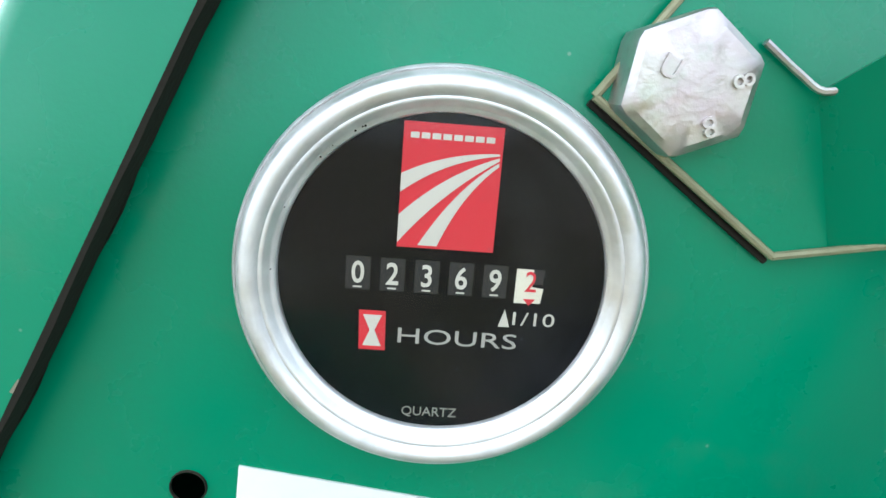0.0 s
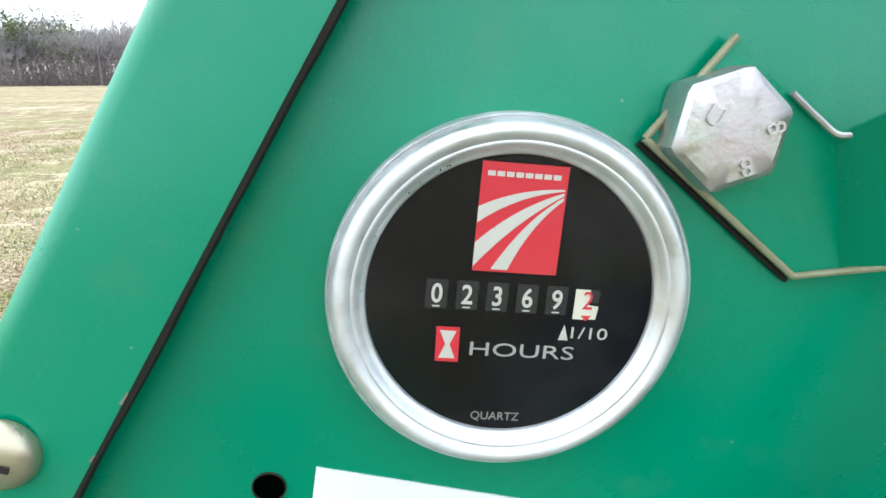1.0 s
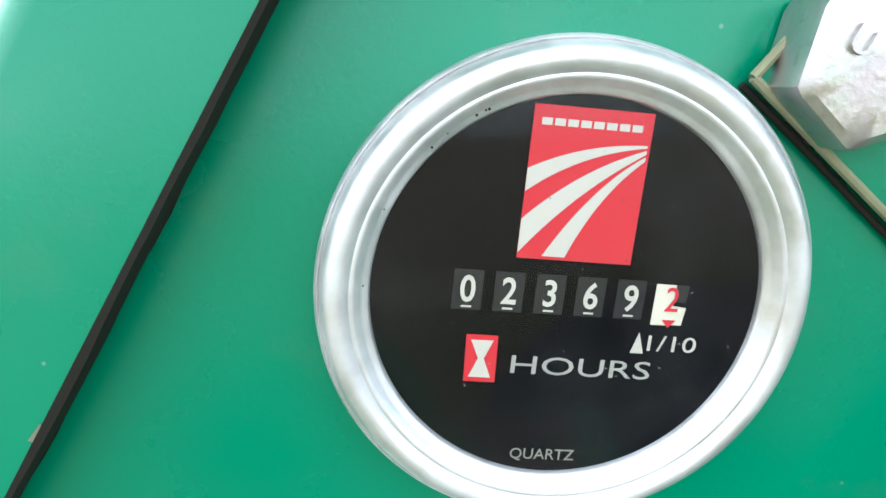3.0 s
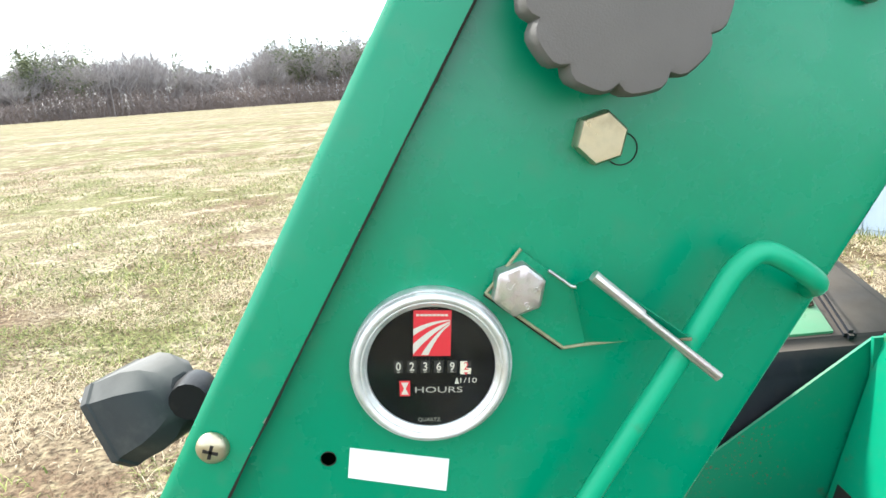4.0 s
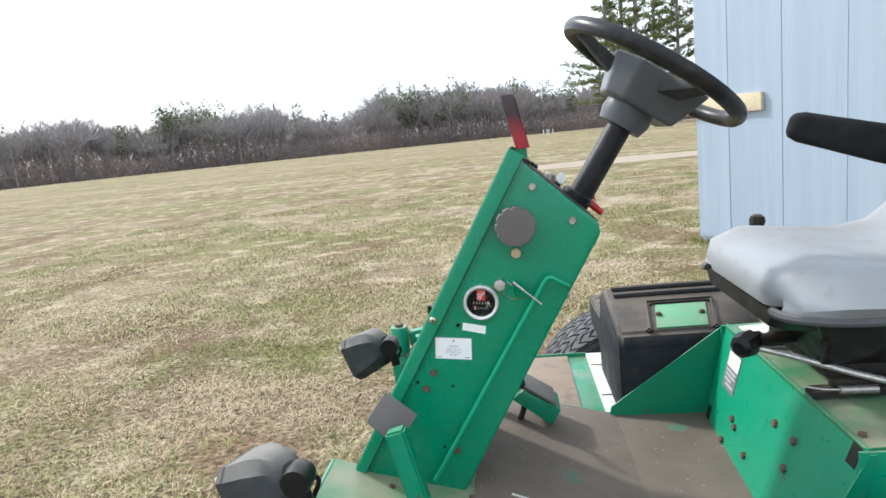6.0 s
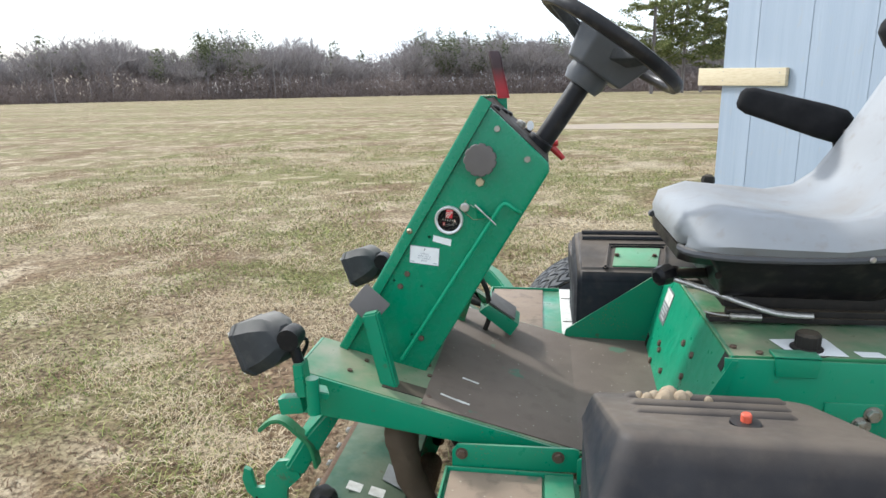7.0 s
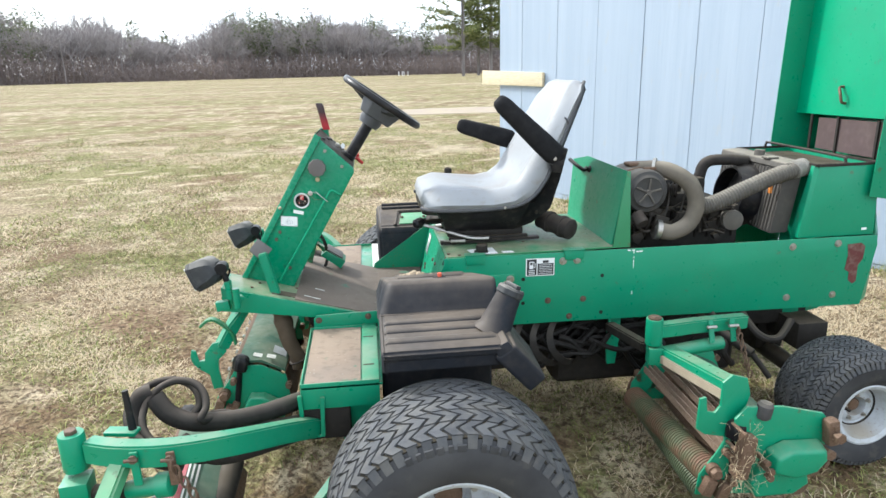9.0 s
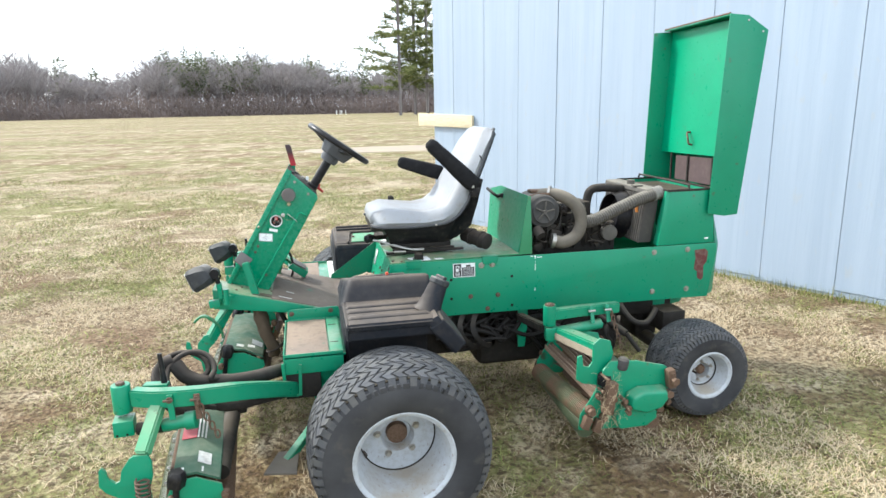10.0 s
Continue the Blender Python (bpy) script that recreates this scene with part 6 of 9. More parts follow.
    def front_quad(y0, y1, t0, t1, off):
        return [on_front(y0, t0, off), on_front(y0, t1, off), on_front(y1, t1, off), on_front(y1, t0, off)]

    bm = B()
    sheet(bm, front_quad(0.318, 0.395, 0.46, 0.84, 0.0012), 0.001)
    part("maker_plate", bm, PLATEGREY, front, "scratched silver maker's plate")
    bm = B()
    sheet(bm, front_quad(0.322, 0.391, 0.68, 0.82, 0.0020), 0.001)
    part("plate_heading", bm, WHITEPLATE, front)
    for t, y0, y1 in ((0.645, 0.325, 0.387), (0.605, 0.325, 0.385), (0.56, 0.341, 0.385), (0.515, 0.325, 0.373)):
        bm = B()
        sheet(bm, front_quad(y0, y1, t - 0.012, t + 0.012, 0.0026), 0.0005)
        part("plate_bar", bm, SILVERPRINT, front)
    for y, t in ((0.285, 0.31), (0.262, 0.27), (0.10, 0.64), (0.02, 0.66), (0.18, 0.18), (0.31, 0.05), (0.02, 0.44)):
        bolt(front, on_front(y, t, 0.0), (-0.972, 0, 0.236), 0.008, 0.006, RUSTBOLT, False)
    for y, t in ((0.435, 0.02), (-0.138, 0.84)):
        bm = B()
        sheet(bm, front_quad(y - 0.013, y + 0.013, t, t + 0.14, 0.0012), 0.001)
        part("slot", bm, DARK, front)
    # cross members below
    bm = B()
    box(bm, (0.62, YC, 0.50), (0.16, 0.56, 0.16), None, 0.01)
    box(bm, (1.45, YC, 0.47), (1.5, 0.34, 0.12), None, 0.01)
    box(bm, (2.14, YC, 0.40), (0.14, 0.62, 0.12), None, 0.01)
    box(bm, (0.45, YC, 0.34), (0.20, 1.30, 0.14), None, 0.02)
    part("underframe", bm, DARK, mower, "oily dark underframe and axles")


make_frame()

# ---- seat ----


def make_seat():
    half = 0.245
    # (x, z, half width, dish): the cushion's centre line from front lip to backrest top
    line = [(0.470, 1.022, 0.70, 0.0), (0.464, 1.050, 0.77, 0.0), (0.480, 1.083, 0.88, 0.002), (0.545, 1.097, 0.98, 0.010), (0.640, 1.080, 1.0, 0.022), (0.740, 1.063, 1.0, 0.032), (0.815, 1.068, 1.0, 0.042),
            (0.872, 1.105, 1.0, 0.046), (0.915, 1.170, 0.99, 0.046), (0.955, 1.250, 0.97, 0.040), (0.992, 1.335, 0.93, 0.034), (1.032, 1.420, 0.86, 0.024), (1.070, 1.478, 0.76, 0.014), (1.095, 1.496, 0.66, 0.004), (1.118, 1.494, 0.62, 0.0)]
    bm = B()
    k = 18
    grid = []
    for i, (x, z, wd, dish) in enumerate(line):
        a, b = line[max(i - 1, 0)], line[min(i + 1, len(line) - 1)]
        t = Vector((b[0] - a[0], 0, b[1] - a[1])).normalized()
        n = Vector((-t.z, 0, t.x))
        row = []
        for j in range(k + 1):
            s = -1 + 2 * j / k
            lift = dish * (abs(s) ** 2.2) - max(0.0, abs(s) - 0.86) * 0.30 * (0.4 if i > 12 or i < 2 else 1.0)
            p = Vector((x, YC + s * half * wd, z)) + n * lift
            row.append(p)
        grid.append(row)
    vs = [[bm.verts.new(p) for p in row] for row in grid]
    for i in range(len(vs) - 1):
        for j in range(k):
            bm.faces.new((vs[i][j], vs[i][j + 1], vs[i + 1][j + 1], vs[i + 1][j]))
    # sides fall to the shell's rim
    rim = [(0.470, 1.020), (0.470, 1.020), (0.488, 1.018), (0.550, 1.016), (0.65, 1.015), (0.75, 1.017), (0.84, 1.026), (0.905, 1.060), (0.955, 1.125), (0.992, 1.208), (1.030, 1.295), (1.070, 1.385), (1.102, 1.450), (1.118, 1.480), (1.126, 1.490)]
    for side, j in ((-1, 0), (1, k)):
        low = [bm.verts.new((x, YC + side * half * (line[i][2] * 0.99 + 0.012), z)) for i, (x, z) in enumerate(rim)]
        mid = [bm.verts.new((grid[i][j].lerp(low[i].co, 0.5) + Vector((0, side * 0.016, 0)))) for i in range(len(rim))]
        for i in range(len(rim) - 1):
            bm.faces.new((vs[i][j], vs[i + 1][j], mid[i + 1], mid[i]))
            bm.faces.new((mid[i], mid[i + 1], low[i + 1], low[i]))
    seat = part("seat", bm, VINYL, mower, "one-piece bucket seat in worn silver-grey vinyl", smooth=60)
    # black shell under it, and its rolled edge
    bm = B()
    rows = []
    for i, (x, z) in enumerate(rim):
        inner = 0.95
        rows.append([bm.verts.new((x, YC + s * half * line[i][2] * inner, z - 0.002)) for s in (-1, -0.5, 0, 0.5, 1)] + [bm.verts.new((x + 0.020 * (z > 1.03), YC + s * half * line[i][2] * 0.82, z - 0.030)) for s in (1, 0.5, 0, -0.5, -1)])
    for a, b in zip(rows, rows[1:]):
        for q in range(10):
            bm.faces.new((a[q], a[(q + 1) % 10], b[(q + 1) % 10], b[q]))
    bm.faces.new(rows[0])
    bm.faces.new(rows[-1])
    part("seat_shell", bm, BLACK, seat, "black seat shell", smooth=60)
    for side in (-1, 1):
        bm = B()
        tube(bm, [(x, YC + side * half * (line[i][2] * 0.99 + 0.014), z) for i, (x, z) in enumerate(rim)], 0.008, 8, 3)
        part("edge_trim", bm, plastic("grey_trim", (0.08, 0.082, 0.088), amount=0.4), seat)
    # deep black pan under the cushion that narrows downwards
    pan = [(0.515, 1.012), (0.548, 0.965), (0.565, 0.905), (0.860, 0.900), (0.925, 0.928), (0.985, 1.000), (1.020, 1.120), (1.050, 1.240), (1.022, 1.240), (0.950, 1.118), (0.900, 1.056), (0.838, 1.020), (0.75, 1.012)]

    def pan_half(z):
        return 0.128 + 0.098 * min(1.0, max(0.0, (z - 0.90) / 0.11))

    bm = B()
    hexa(bm, [(x, YC - pan_half(z), z) for x, z in pan], [(x, YC + pan_half(z), z) for x, z in pan], 0.008, 2)
    part("seat_pan", bm, BLACK, seat, "black plastic pan under the cushion", smooth=50)
    bm = B()
    box(bm, (0.735, YC, 0.892), (0.32, 0.25, 0.03), None, 0.008, 2)
    part("seat_suspension", bm, DARK, seat, "grimy black seat mounting")
    for x, z in ((0.545, 0.965), (0.93, 0.985)):
        hole(seat, (x, YC - pan_half(z) - 0.0005, z), 0.007)
    for y in (0.020, 0.285):
        bm = B()
        prism(bm, [(0.545, 0.852), (0.960, 0.857), (0.960, 0.868), (0.545, 0.864)], "y", y - 0.016, y + 0.016, 0.002)
        prism(bm, [(0.58, 0.864), (0.91, 0.867), (0.91, 0.880), (0.58, 0.878)], "y", y - 0.010, y + 0.010, 0.002)
        part("slide_rail", bm, DARK, seat, "grimy steel slide rail")
    bm = B()
    rod(bm, (0.585, 0.000, 0.868), (0.645, 0.000, 0.866), 0.0075, 12)
    tube(bm, [(0.535, 0.012, 0.872), (0.56, 0.004, 0.869), (0.59, 0.000, 0.868)], 0.002, 6)
    part("rail_spring", bm, STEEL, seat, "dull steel return spring")
    # adjusting lever with a black knob
    bm = B()
    tube(bm, [(0.478, 0.070, 0.926), (0.54, 0.042, 0.912), (0.61, 0.012, 0.893), (0.665, -0.004, 0.880), (0.70, -0.006, 0.876), (0.742, -0.006, 0.875)], 0.0062, 10, 4)
    lever = part("seat_lever", bm, metal("dull_lever_steel", (0.58, 0.56, 0.52), 0.45, 0.2), seat, "bent steel lever with black knob")
    bm = B()
    lathe(bm, [(0.012, -0.036), (0.021, -0.029), (0.024, -0.013), (0.022, 0.004), (0.016, 0.010), (0.010, 0.03)], (0.470, 0.080, 0.934), (0.75, 0.62, 0.1), 8)
    part("lever_knob", bm, BLACK, seat, "black lobed knob")
    bm = B()
    rod(bm, (0.470, 0.080, 0.934), (0.60, 0.13, 0.925), 0.012, 12)
    part("lever_shaft", bm, DARK, seat)
    # armrests
    FOAM = plastic("black_armrest_foam", (0.009, 0.009, 0.010), dust=(0.05, 0.045, 0.04), amount=0.2, rough=0.75)

    def arm(y, tip, piv, name_label, width=0.048):
        tip, piv = Vector((tip[0], y, tip[1])), Vector((piv[0], y, piv[1]))
        d = (piv - tip).normalized()
        nrm = Vector((-d.z, 0, d.x))
        if nrm.z < 0:
            nrm = -nrm
        bm = B()
        rows = []
        stations = [(0.0, 0.25, 0.45), (0.03, 0.72, 0.75), (0.10, 0.98, 0.93), (0.30, 1.0, 1.0), (0.75, 1.0, 1.18), (0.93, 0.92, 1.18), (1.0, 0.60, 0.85)]
        L = (piv - tip).length
        for t, wf, hf in stations:
            c = tip + d * L * t
            hw, hh = width * 0.5 * wf, 0.036 * hf
            pts = [(-hw, -hh * 0.55), (-hw, hh * 0.55), (-hw * 0.7, hh * 0.92), (0, hh), (hw * 0.7, hh * 0.92), (hw, hh * 0.55), (hw, -hh * 0.55), (hw * 0.7, -hh * 0.92), (0, -hh), (-hw * 0.7, -hh * 0.92)]
            rows.append([bm.verts.new(c + Vector((0, a, 0)) + nrm * b) for a, b in pts])
        for a, b in zip(rows, rows[1:]):
            for q in range(10):
                bm.faces.new((a[q], a[(q + 1) % 10], b[(q + 1) % 10], b[q]))
        bm.faces.new(rows[0])
        bm.faces.new(rows[-1])
        o = part("armrest", bm, FOAM, seat, name_label, smooth=60)
        bm = B()
        lathe(bm, [(0.024, -0.012), (0.026, 0.0), (0.024, 0.016)], piv - d * 0.012 - nrm * 0.012, (0, 1, 0), 18)
        hexa(bm, [piv + Vector((-0.03, 0.005, -0.02)), piv + Vector((0.03, 0.005, -0.01)), piv + Vector((0.03, 0.018, -0.01)), piv + Vector((-0.03, 0.018, -0.02))],
             [piv + Vector((-0.02, 0.005, -0.055)), piv + Vector((0.02, 0.005, -0.060)), piv + Vector((0.02, 0.018, -0.060)), piv + Vector((-0.02, 0.018, -0.055))], 0.003)
        part("arm_pivot", bm, BLACK, seat)
        bolt(seat, piv - d * 0.012 - nrm * 0.012 + Vector((0, -0.013, 0)), r=0.008, h=0.005, mat=ZINC)

    arm(-0.125, (0.752, 1.440), (0.992, 1.212), "black foam armrest, tipped up")
    arm(0.430, (0.682, 1.302), (0.945, 1.222), "black foam armrest, lowered")
    # small tear and screw
    bm = B()
    tube(bm, [(1.026, -0.086, 1.362), (1.034, -0.092, 1.350), (1.039, -0.095, 1.336)], 0.0035, 6)
    part("tear", bm, PRINT, seat, "short dark tear")
    bm = B()
    lathe(bm, [(0.006, 0), (0.004, 0.003)], (0.79, YC - half - 0.012, 1.021), (0, -1, 0), 10)
    part("rim_screw", bm, ZINC, seat)
    # hand control beyond the seat
    bm = B()
    rod(bm, (0.650, 0.50, 0.86), (0.644, 0.517, 1.065), 0.006, 10)
    o = part("hand_lever", bm, GREEN, mower, "upright green lever with dark knob")
    bm = B()
    lathe(bm, [(0.008, -0.022), (0.015, -0.014), (0.019, 0.004), (0.016, 0.014), (0.007, 0.020)], (0.644, 0.519, 1.075), (0.15, 0.1, 1), 9)
    part("lever_knob", bm, DARK, mower, "dark worn knob")
    # manual canister lying behind the seat
    a, b = Vector((0.985, 0.09, 0.925)), Vector((1.083, -0.055, 0.902))
    w = b - a
    bm = B()
    lathe(bm, [(0.028, 0), (0.040, 0.005), (0.040, 0.045), (0.045, 0.047), (0.045, 0.062), (0.040, 0.064), (0.040, 0.116), (0.046, 0.118), (0.046, 0.132), (0.043, 0.134), (0.043, w.length - 0.01), (0.028, w.length)], a, w, 28)
    tagged(part("document_tube", bm, RUBBER, None, "black ribbed plastic tube lying on the green deck", smooth=40), category="tube")


make_seat()

# ---- engine bay ----


def make_engine():
    bm = B()
    x0, x1, z0, z1 = 1.218, 1.283, 0.848, 1.146
    sheet(bm, [(x0, BY + 0.025, z0), (x1, BY + 0.06, z1), (x1 - 0.012, 0.33, z1 + 0.004), (x1 - 0.05, 0.42, z1 - 0.02), (x0, FY - 0.02, z0)], 0.004)
    bulk = part("bulkhead", bm, GREEN, mower, "leaning green steel bulkhead before the engine")
    bm = B()
    hexa(bm, [(x0 - 0.002, BY + 0.003, z0), (x0 + 0.072, BY + 0.003, z0), (x1 + 0.010, BY + 0.048, z1), (x1 - 0.004, BY + 0.048, z1)], [(x0 - 0.002, BY + 0.007, z0), (x0 + 0.072, BY + 0.007, z0), (x1 + 0.010, BY + 0.052, z1), (x1 - 0.004, BY + 0.052, z1)], 0.001)
    part("flange", bm, GREEN_PALE, bulk, "lit green folded flange")
    def on_bulk(y, z):
        return Vector((x0 + (x1 - x0) * (z - z0) / (z1 - z0), y, z))
    for y, z in ((0.05, 1.09), (0.14, 1.02), (0.03, 1.00), (0.055, 0.955), (0.035, 0.95), (0.20, 1.10)):
        bolt(bulk, on_bulk(y, z), (-0.97, 0, 0.2), 0.007, 0.005, RUSTBOLT, False)
    bm = B()
    tube(bm, [(1.245, 0.27, 1.105), (1.225, 0.245, 1.100), (1.205, 0.28, 1.115), (1.19, 0.34, 1.135)], 0.009, 10)
    lathe(bm, [(0.016, -0.01), (0.020, 0.0), (0.012, 0.014)], (1.255, 0.235, 1.103), (-1, -0.2, 0.1), 14)
    part("latch", bm, BLACK, bulk, "black rubber hood latch")

    # engine block with its clutter
    bm = B()
    box(bm, (1.57, YC, 0.80), (0.52, 0.34, 0.34), None, 0.02)
    box(bm, (1.50, YC - 0.05, 0.985), (0.34, 0.20, 0.08), None, 0.015)
    box(bm, (1.66, YC + 0.08, 0.99), (0.20, 0.16, 0.14), None, 0.02)
    for k in range(9):
        box(bm, (1.36 + 0.055 * k, YC - 0.172, 0.90), (0.014, 0.02, 0.13), None, 0.003)
    for k in range(4):
        lathe(bm, [(0.018, 0), (0.020, 0.05), (0.012, 0.06)], (1.42 + 0.075 * k, YC - 0.10, 1.02), (0, -0.3, 1), 12)
        tube(bm, [(1.42 + 0.075 * k, YC - 0.115, 1.07), (1.42 + 0.07 * k, YC - 0.20, 1.04), (1.40 + 0.06 * k, YC - 0.24, 0.95), (1.38 + 0.06 * k, YC - 0.22, 0.86)], 0.005, 6, 4)
    engine = part("engine", bm, DARK, mower, "grimy black engine block with ribs and pipes")
    # round air cleaner, its face with a raised star
    c = Vector((1.372, -0.115, 1.058))
    bm = B()
    lathe(bm, [(0.055, -0.002), (0.060, 0.0), (0.066, -0.006), (0.070, -0.010), (0.082, -0.012), (0.088, -0.020), (0.088, -0.045), (0.083, -0.050), (0.083, -0.25), (0.070, -0.26)], c, (0, -1, 0), 40)
    air = part("air_cleaner", bm, plastic("grey_black_canister", (0.045, 0.044, 0.043), amount=0.7, rough=0.5), mower, "round grey-black air cleaner canister", smooth=40)
    bm = B()
    for k in range(5):
        a = radians(72 * k + 12)
        d = Vector((math.cos(a), 0, math.sin(a)))
        box(bm, c + d * 0.028 + Vector((0, -0.002, 0)), (0.052, 0.008, 0.007), rot("Y", -math.degrees(a)), 0.002)
    lathe(bm, [(0.012, 0), (0.010, 0.007)], c, (0, -1, 0), 14)
    part("star_ribs", bm, HOSE, air)
    bm = B()
    for y in (0.02, 0.10):
        lathe(bm, [(0.0835, 0.0), (0.086, 0.001), (0.086, 0.014), (0.0835, 0.015)], c + Vector((0, y, 0)), (0, 1, 0), 40)
    box(bm, c + Vector((0.02, 0.05, 0.088)), (0.05, 0.02, 0.012), None, 0.003)
    box(bm, (1.42, 0.06, 1.148), (0.15, 0.06, 0.014), None, 0.004)
    part("clamp", bm, RUSTY, air, "rusty clamp band")
    bm = B()
    lathe(bm, [(0.030, 0.0), (0.026, 0.05)], c + Vector((-0.045, 0.0, -0.09)), (0.2, -0.6, -0.5), 16)
    part("dust_valve", bm, RUBBER, air)
    # the big looping intake hose and the corrugated duct
    bm = B()
    tube(bm, [(1.40, 0.05, 1.125), (1.47, -0.06, 1.135), (1.545, -0.11, 1.085), (1.575, -0.12, 1.00), (1.55, -0.12, 0.925), (1.48, -0.12, 0.890), (1.415, -0.11, 0.905)], 0.033, 18, 8)
    part("intake_hose", bm, INTAKE, engine, "thick dusty grey-brown intake hose", smooth=60)
    bm = B()
    lathe(bm, [(0.041, 0), (0.041, 0.02), (0.036, 0.022)], (1.43, -0.112, 0.899), (-0.9, 0.1, 0.2), 18)
    part("hose_clamp", bm, STEEL, engine)
    bm = B()
    lathe(bm, [(0.048, 0), (0.048, 0.012)], (1.445, -0.01, 1.132), (-0.8, 0.5, 0), 18)
    part("hose_clamp", bm, STEEL, engine)
    bm = B()
    tube(bm, [(1.57, -0.10, 0.985), (1.66, -0.11, 1.000), (1.78, -0.10, 1.045), (1.92, -0.09, 1.095), (2.035, -0.07, 1.120)], 0.031, 16, 20, 0.004, 1)
    part("corrugated_duct", bm, HOSE, engine, "grey corrugated air duct", smooth=20)
    bm = B()
    lathe(bm, [(0.030, 0), (0.039, 0.002), (0.039, 0.016), (0.035, 0.018), (0.035, 0.040), (0.039, 0.042), (0.039, 0.056), (0.030, 0.058)], (2.010, -0.075, 1.116), (0.9, 0.2, 0.15), 20)
    part("duct_clamp", bm, plastic("pale_dusty_clamp", (0.20, 0.19, 0.17), amount=0.5, rough=0.6), engine, "pale dusty clamp on the duct's end")
    bm = B()
    tube(bm, [(1.745, 0.20, 0.92), (1.75, 0.20, 1.04), (1.775, 0.20, 1.115), (1.85, 0.19, 1.130), (1.96, 0.18, 1.120)], 0.025, 16, 8)
    part("radiator_hose", bm, RUBBER, engine, "black bent radiator hose", smooth=60)
    bm = B()
    for k in range(12):
        lathe(bm, [(0.024 + 0.007 * (k % 2), 0), (0.024 + 0.007 * (k % 2), 0.007)], (1.445 + 0.0072 * k, 0.0 - 0.003 * k, 1.045), (0.92, -0.38, 0), 14)
    part("bellows", bm, RUBBER, engine)
    bm = B()
    lathe(bm, [(0.018, 0), (0.042, 0.008), (0.042, 0.020), (0.032, 0.022), (0.032, 0.034), (0.042, 0.036), (0.042, 0.050), (0.020, 0.052)], (1.755, -0.105, 0.920), (0.15, 1, 0), 28)
    part("pulley", bm, HOSE, engine, "worn grey pulley")
    r = random.Random(12)
    for k in range(26):
        bm = B()
        p = Vector((r.uniform(1.33, 1.75), r.uniform(-0.11, 0.0), r.uniform(0.86, 1.0)))
        q = p + Vector((r.uniform(-0.14, 0.14), r.uniform(-0.05, 0.05), r.uniform(-0.08, 0.08)))
        tube(bm, [p, p.lerp(q, 0.5) + Vector((0, r.uniform(-0.03, 0.03), r.uniform(-0.03, 0.05))), q], r.uniform(0.003, 0.008), 6, 4)
        part("engine_pipe", bm, DARK, engine, "thin grimy pipe")
    for k in range(16):
        bm = B()
        box(bm, (r.uniform(1.34, 1.75), r.uniform(-0.10, -0.02), r.uniform(0.85, 0.98)), (r.uniform(0.02, 0.06), 0.03, r.uniform(0.02, 0.05)), rot("Y", r.uniform(-30, 30)), 0.004)
        part("engine_bracket", bm, DARK, engine, "small grimy bracket")

    # radiator: slatted core, fan shroud and header tank
    bm = B()
    prism(bm, [(1.935, 0.85), (2.015, 0.85), (2.055, 1.125), (1.975, 1.125)], "y", -0.08, 0.40, 0.006)
    rad = part("radiator", bm, plastic("grimy_radiator", (0.05, 0.046, 0.042), amount=0.6, rough=0.6), mower, "grimy finned radiator with black fan shroud")
    for k in range(22):
        bm = B()
        y = -0.07 + k * 0.0215
        prism(bm, [(1.930, 0.86), (1.937, 0.86), (1.977, 1.115), (1.970, 1.115)], "y", y, y + 0.004)
        part("fin", bm, HOSE, rad)
    bm = B()
    lathe(bm, [(0.140, 0), (0.136, 0.03), (0.124, 0.06), (0.120, 0.08), (0.114, 0.08), (0.116, 0.06), (0.128, 0.03), (0.128, 0)], (1.950, 0.16, 0.97), (-0.99, 0, 0.14), 36, closed=True)
    lathe(bm, [(0.10, 0), (0.10, 0.01)], (1.935, 0.16, 0.97), (-0.99, 0, 0.14), 24)
    part("fan_shroud", bm, BLACK, rad, "black round fan shroud")
    bm = B()
    prism(bm, [(1.965, 1.120), (2.060, 1.120), (2.060, 1.150), (1.970, 1.148)], "y", -0.085, 0.41, 0.008, 3)
    rod(bm, (2.005, 0.16, 1.148), (2.007, 0.16, 1.172), 0.022, 18)
    box(bm, (1.985, 0.05, 1.153), (0.05, 0.05, 0.008), None, 0.002)
    part("header_tank", bm, HOSE, rad)
    bm = B()
    box(bm, (1.93, -0.06, 1.04), (0.012, 0.012, 0.04), None, 0.002)
    part("orange_tag", bm, flat("orange_plastic", (0.6, 0.2, 0.03), 0.5), rad)


make_engine()


